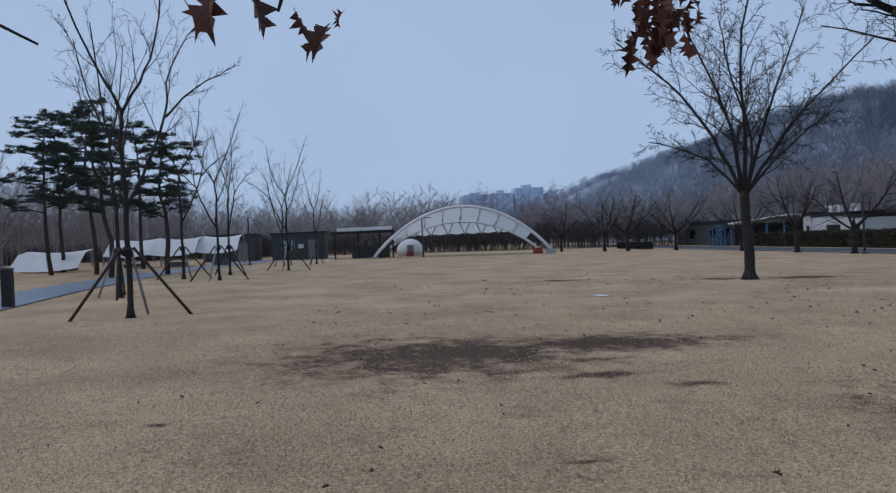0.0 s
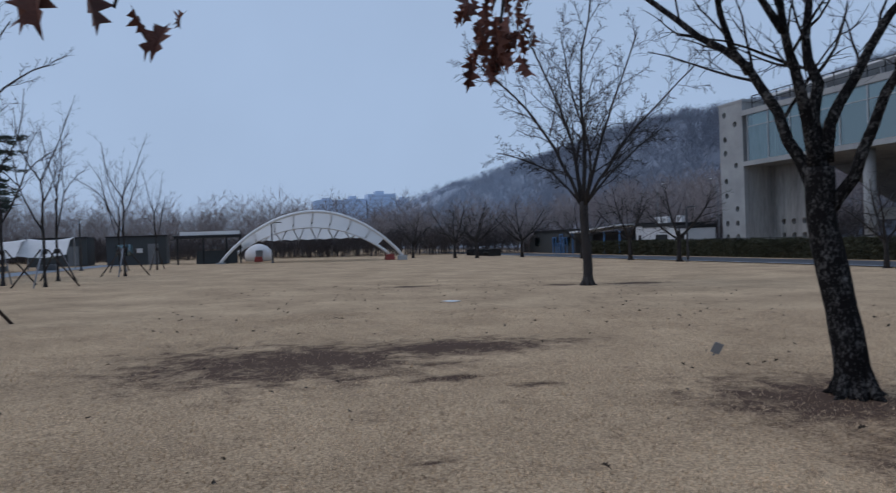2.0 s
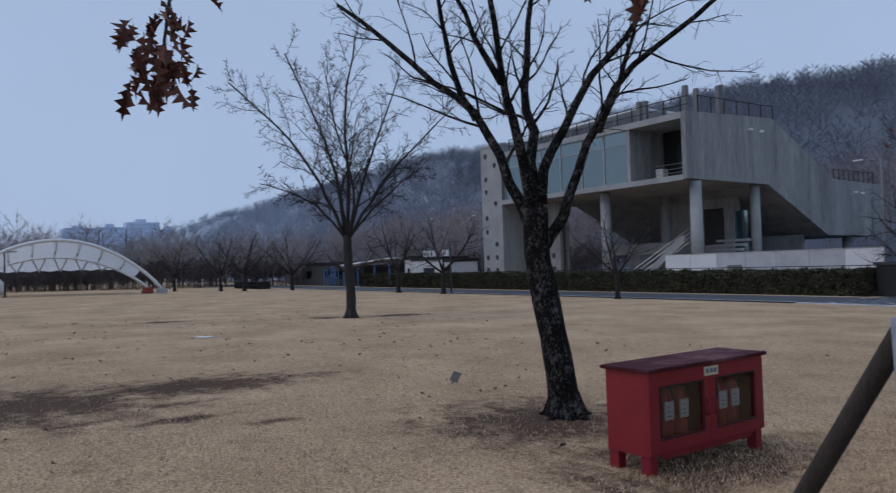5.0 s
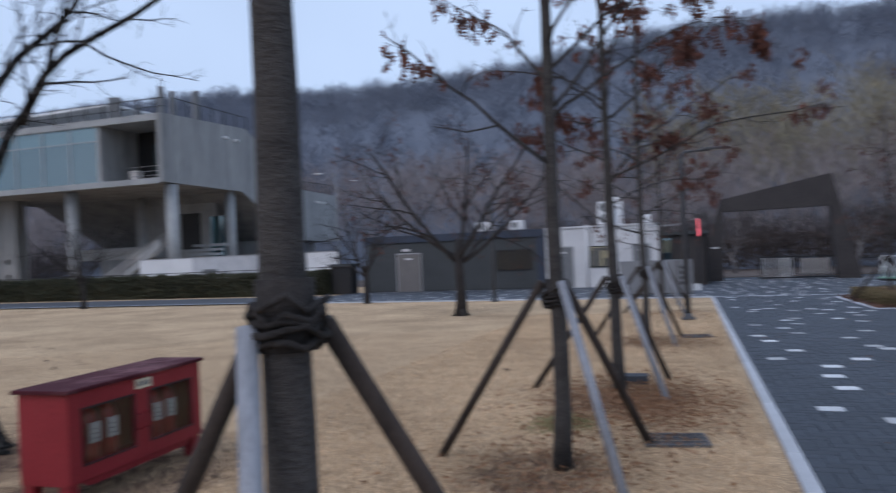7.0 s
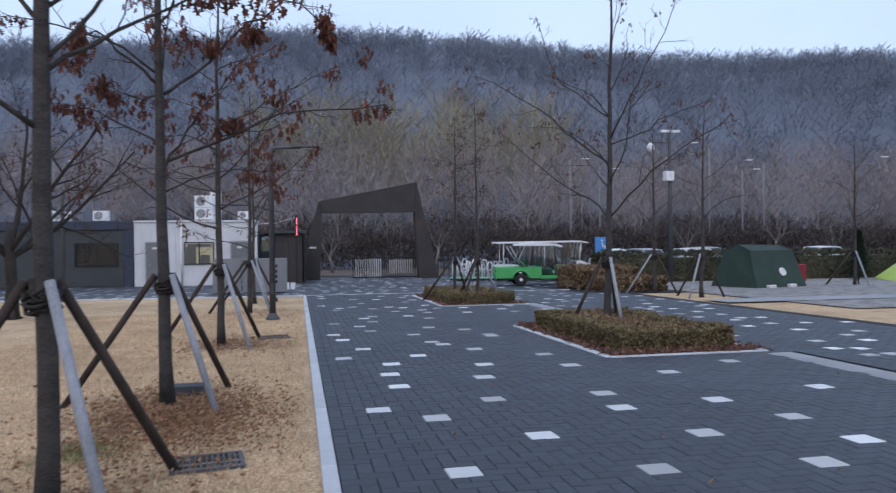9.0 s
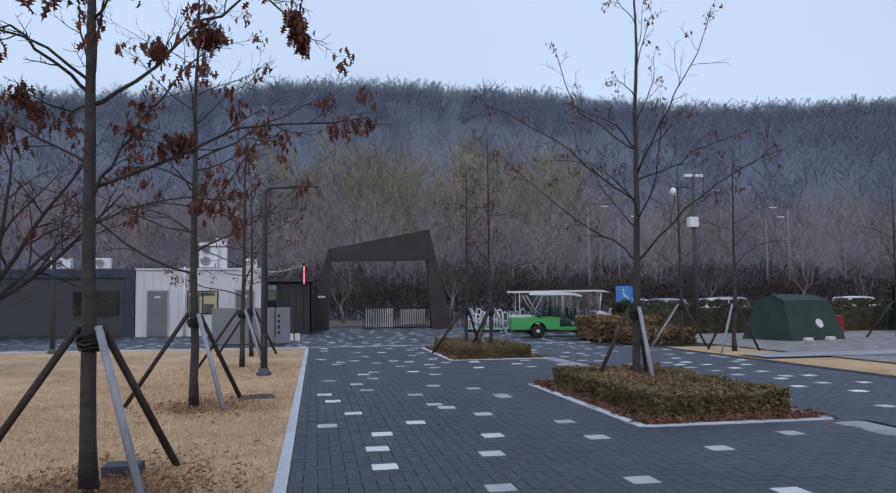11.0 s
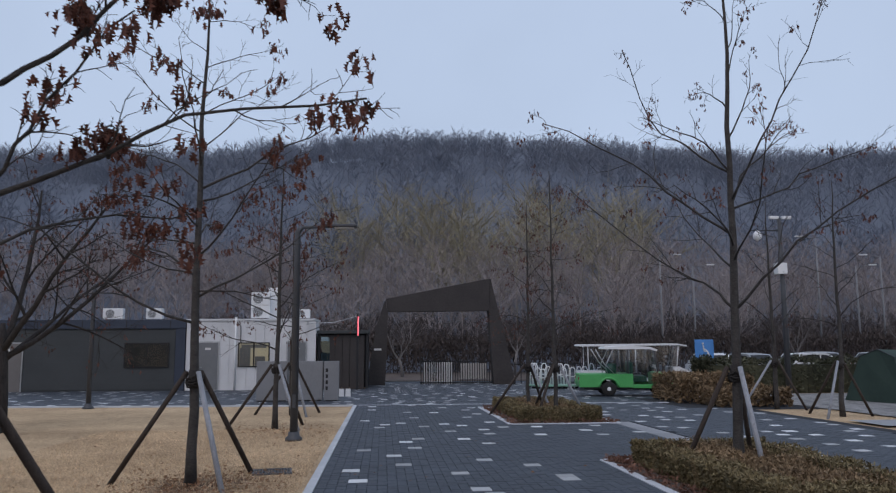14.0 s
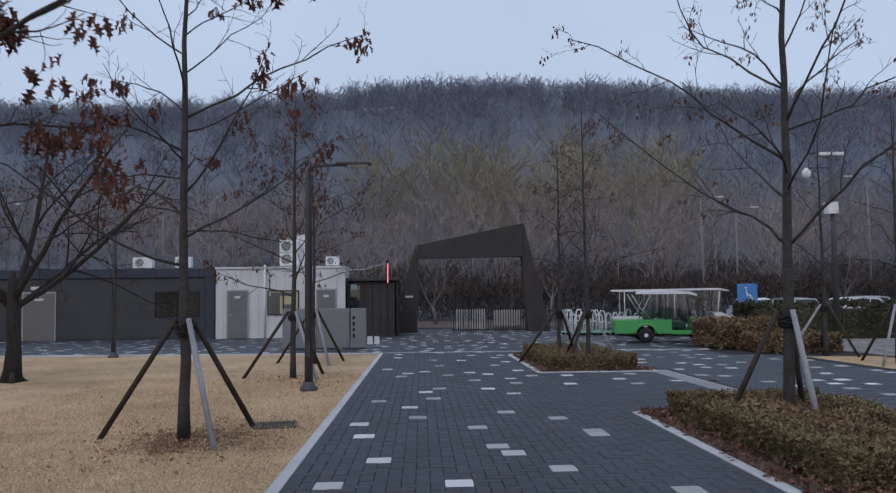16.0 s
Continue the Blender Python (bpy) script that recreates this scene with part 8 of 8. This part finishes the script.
bald = sum(np.exp(-((x - a) / b) ** 2 - ((y - c) / d) ** 2) for a, c, b, d in ((-11.2, -2.3, 1.7, 2.2), (-11.7, 0.3, 0.8, 1.6), (-6.9, 2.4, 0.9, 0.9), (-4.75, 2.35, 0.5, 1.0)))
keep = (x < -0.2) & (np.random.random(n) > 0.8 * bald)
grass("lawn_grass", x[keep], y[keep], np.random.uniform(0.01, 0.034, keep.sum()), "short dormant straw-coloured grass blades")
n = 110000
x, y = np.random.uniform(-5, -0.2, n), 1.5 + 17 * np.random.random(n) ** 1.2
grass("strip_grass", x, y, np.random.uniform(0.015, 0.045, n), "short dry grass beside the kerb")


n = 2600
x, y = np.random.normal(-1.95, 0.17, n), np.random.normal(4.75, 0.2, n)
grass("green_grass", x, y, np.random.uniform(0.02, 0.05, n), "small patch of green grass in the dry lawn", M_GREENBLADE)


def scatter(name, spots, size, material, label, flat=0.25):
    rng = random.Random(len(name) * 7 + len(spots))
    G = Geo()
    for x, y in spots:
        v, f = leaf_verts(rng, Vector((0, 0, 0)), size * rng.uniform(0.6, 1.2), 1.0)
        m = pose(x, y, ground_z(x, y) + 0.02 + flat * 0.06, 90 + rng.gauss(0, 25), rng.gauss(0, 25), rng.uniform(0, 360))
        b = len(G.v)
        G.v += [tuple(m @ Vector(q)) for q in v]
        G.f += [tuple(b + i for i in t) for t in f]
    return solid(name, G, material, label, "leaf litter", "stuff")


rng = random.Random(21)
sp = []
for cx, cy, s, k in ((-1.7, 3.2, 0.45, 700), (-1.25, 5.5, 0.48, 2100), (-1.5, 6.3, 0.55, 1700), (-1.5, 11.6, 0.5, 650), (-1.5, 18.6, 0.6, 260), (-1.0, 14.5, 1.2, 90)):
    for _ in range(k):
        x, y = cx + rng.gauss(0, s), cy + rng.gauss(0, s * 1.4)
        if x < -0.25:
            sp.append((x, y))
scatter("oak_leaf_litter", sp, 0.058, M_LITTER, "dry brown oak leaves gathered under the staked trees")
sp = []
for _ in range(420):
    t = rng.random() ** 0.6
    sp.append((-2.5 - 26 * t + rng.gauss(0, 1), -6 + 16 * rng.random() + 2 * t))
scatter("stray_leaves", sp, 0.085, M_STAKE, "stray dark leaves scattered on the lawn")
sp = [(rng.uniform(0.2, 7), 0.5 + 17 * rng.random()) for _ in range(130)]
scatter("paving_leaves", sp, 0.06, M_LITTER, "stray dry leaves on the dark paving")


# ---- paving: herringbone pavers with pale squares ----
U = 0.12
pale_at = [(0.8, 3.5), (1.01, 5.13), (0.46, 5.66), (0.88, 6.89), (1.64, 5.91), (0.96, 8.57), (1.47, 9.19), (1.92, 7.25), (2.2, 8.17), (1.66, 4.31), (2.7, 5.12), (3.03, 4.09), (2.21, 3.29), (3.86, 5.32), (2.89, 5.91), (3.25, 7.82), (3.21, 8.92),
           (0.33, 9.29), (0.52, 11.49), (0.87, 7.67), (4.23, 6.9), (3.4, 3.07), (4.09, 3.64), (4.08, 4.49), (5.29, 5.65), (5.42, 7.6), (2.37, 9.67), (1.99, 10.42), (3.11, 11.39), (0.77, 10.18), (0.37, 12.36), (1.51, 9.32), (1.88, 10.75), (1.76, 11.97), (2.41, 9.83), (3.15, 11.6), (2.92, 12.63), (1.06, 12.88), (2.23, 13.2), (2.58, 15.24), (1.35, 14.81), (1.23, 15.64), (0.47, 14.57), (0.95, 13.78)]
cells = {}
for x, y in pale_at:
    cells[(round(x / U) - 1, round(y / U) - 1)] = 1
rng = random.Random(5)
for j in range(-60, 355, 7):
    for i in range(2, 118, 7):
        x, y = i + rng.randrange(5), j + rng.randrange(5)
        cx, cy = x * U, y * U
        if cx < 6.3 and 2.8 < cy < 15.8:
            continue
        if rng.random() < (0.62 if cy < 27 else 0.9):
            cells[(x, y)] = 1
for j in range(214, 300, 6):
    for i in range(-160, 0, 6):
        if rng.random() < 0.6:
            cells[(i + rng.randrange(4), j + rng.randrange(4))] = 1
taken = set()
for x, y in list(cells):
    sq = [(x + a, y + b) for a in (0, 1) for b in (0, 1)]
    if any(c in taken for c in sq):
        del cells[(x, y)]
        continue
    taken.update(sq)


def paved(x, y):
    """Where the dark paving lies, in cells."""
    X, Y = x * U, y * U
    if X < 0:
        return Y > lawn_edge(X) + 0.1 and Y < 36.4 and X > -19
    if 3.9 < X < 6.5 and 8.2 < Y < 13.0 or 3.55 < X < 6.15 and 18.6 < Y < 24.05:
        return False
    if abs(X - 6.5) < 0.24 and Y < 8.15 or abs(X - 6.2) < 0.24 and 13.25 < Y < 19.0 or 25.5 < Y < 25.74:
        return False
    if Y > 46:
        return False
    return X < (10.6 if Y < 23 else 9.4 if Y < 27.5 else 14.5)


GAP = 0.004


def paver_mesh(name, w, d, material):
    g = Geo()
    a, e = GAP / 2, 0.005
    g.v = [(a, a, -0.03), (w - a, a, -0.03), (w - a, d - a, -0.03), (a, d - a, -0.03), (a, a, -e), (w - a, a, -e), (w - a, d - a, -e), (a, d - a, -e), (a + e, a + e, 0), (w - a - e, a + e, 0), (w - a - e, d - a - e, 0), (a + e, d - a - e, 0)]
    g.f = [(8, 9, 10, 11)] + [(i, (i + 1) % 4, 4 + (i + 1) % 4, 4 + i) for i in range(4)] + [(4 + i, 4 + (i + 1) % 4, 8 + (i + 1) % 4, 8 + i) for i in range(4)]
    return g


pavement = thing("pavement", (0, 0, 0), "dark herringbone paving scattered with pale square stones", "pavement", kind="structure")
sheets = Geo()
for x0, y0, x1, y1 in ((0.0, -9, 11.2, 46.5), (11.2, 22.5, 14.8, 46.5), (-19, 27.1, 0.0, 37.0), (-9.5, 26.35, 0.0, 27.1), (-4.5, 25.95, 0.0, 26.35)):
    nx, ny = max(1, round((x1 - x0) / 2)), max(1, round((y1 - y0) / 2))
    b = len(sheets.v)
    sheets.v += [(x0 + (x1 - x0) * i / nx, y0 + (y1 - y0) * j / ny, ground_z(x0 + (x1 - x0) * i / nx, y0 + (y1 - y0) * j / ny) + 0.012) for j in range(ny + 1) for i in range(nx + 1)]
    sheets.f += [(b + j * (nx + 1) + i, b + j * (nx + 1) + i + 1, b + (j + 1) * (nx + 1) + i + 1, b + (j + 1) * (nx + 1) + i) for j in range(ny) for i in range(nx)]
part("joint_bed", sheets, M_JOINT, pavement)
protos = {(2, 1): paver_mesh("paver", 2 * U, U, M_PAVER), (1, 2): paver_mesh("paver", U, 2 * U, M_PAVER), (1, 1): paver_mesh("paver", U, U, M_PAVER)}
stone = paver_mesh("pale_stone", 2 * U, 2 * U, M_PALE)
shared = {k: g.mesh("paver", M_PAVER) for k, g in protos.items()}
shared_stone = stone.mesh("pale_stone", M_PALE)
rng = random.Random(6)
slope = math.degrees(math.atan(0.0189))
pv, pf, sv, sf = [], [], [], []


def lay(x, y, key, geo, me, name, vs, fs, own):
    X, Y = x * U, y * U
    z = ground_z(X, Y) + 0.032 + rng.uniform(-0.0022, 0.0022)
    if own:
        ob = new(name, me)
        ob.parent = pavement
        ob.matrix_basis = pose(X, Y, z, -slope, 0, 0)
        return
    b = len(vs)
    vs += [(X + a, Y + c, z + d - 0.0189 * c) for a, c, d in geo.v]
    fs += [tuple(b + i for i in f) for f in geo.f]


count = 0
for y in range(-67, 385):
    for x in range(-160, 123):
        near_by = 0.1 < x * U < 3.1 and 3.0 < y * U < 5.9
        d = (x - y) % 4
        if d == 0:
            mine = [(x, y), (x + 1, y)]
        elif d == 3:
            mine = [(x, y), (x, y + 1)]
        else:
            continue
        left = [c for c in mine if c not in taken and paved(*c)]
        if not left:
            continue
        if len(left) == 2:
            key = (2, 1) if d == 0 else (1, 2)
        else:
            key = (1, 1)
        own = near_by and count < 290
        count += own
        lay(left[0][0], left[0][1], key, protos[key], shared[key], "paver", pv, pf, own)
for x, y in cells:
    if paved(x, y) and paved(x + 1, y + 1):
        lay(x, y, None, stone, shared_stone, "pale_stone", sv, sf, x * U < 5 and 2 < y * U < 16)
tagged(part_ob := new("pavers_beyond", tris("pavers_beyond", pv, pf, M_PAVER)), kind="stuff").parent = pavement
tagged(far_ob := new("pale_stones_beyond", tris("pale_stones_beyond", sv, sf, M_PALE)), kind="stuff").parent = pavement
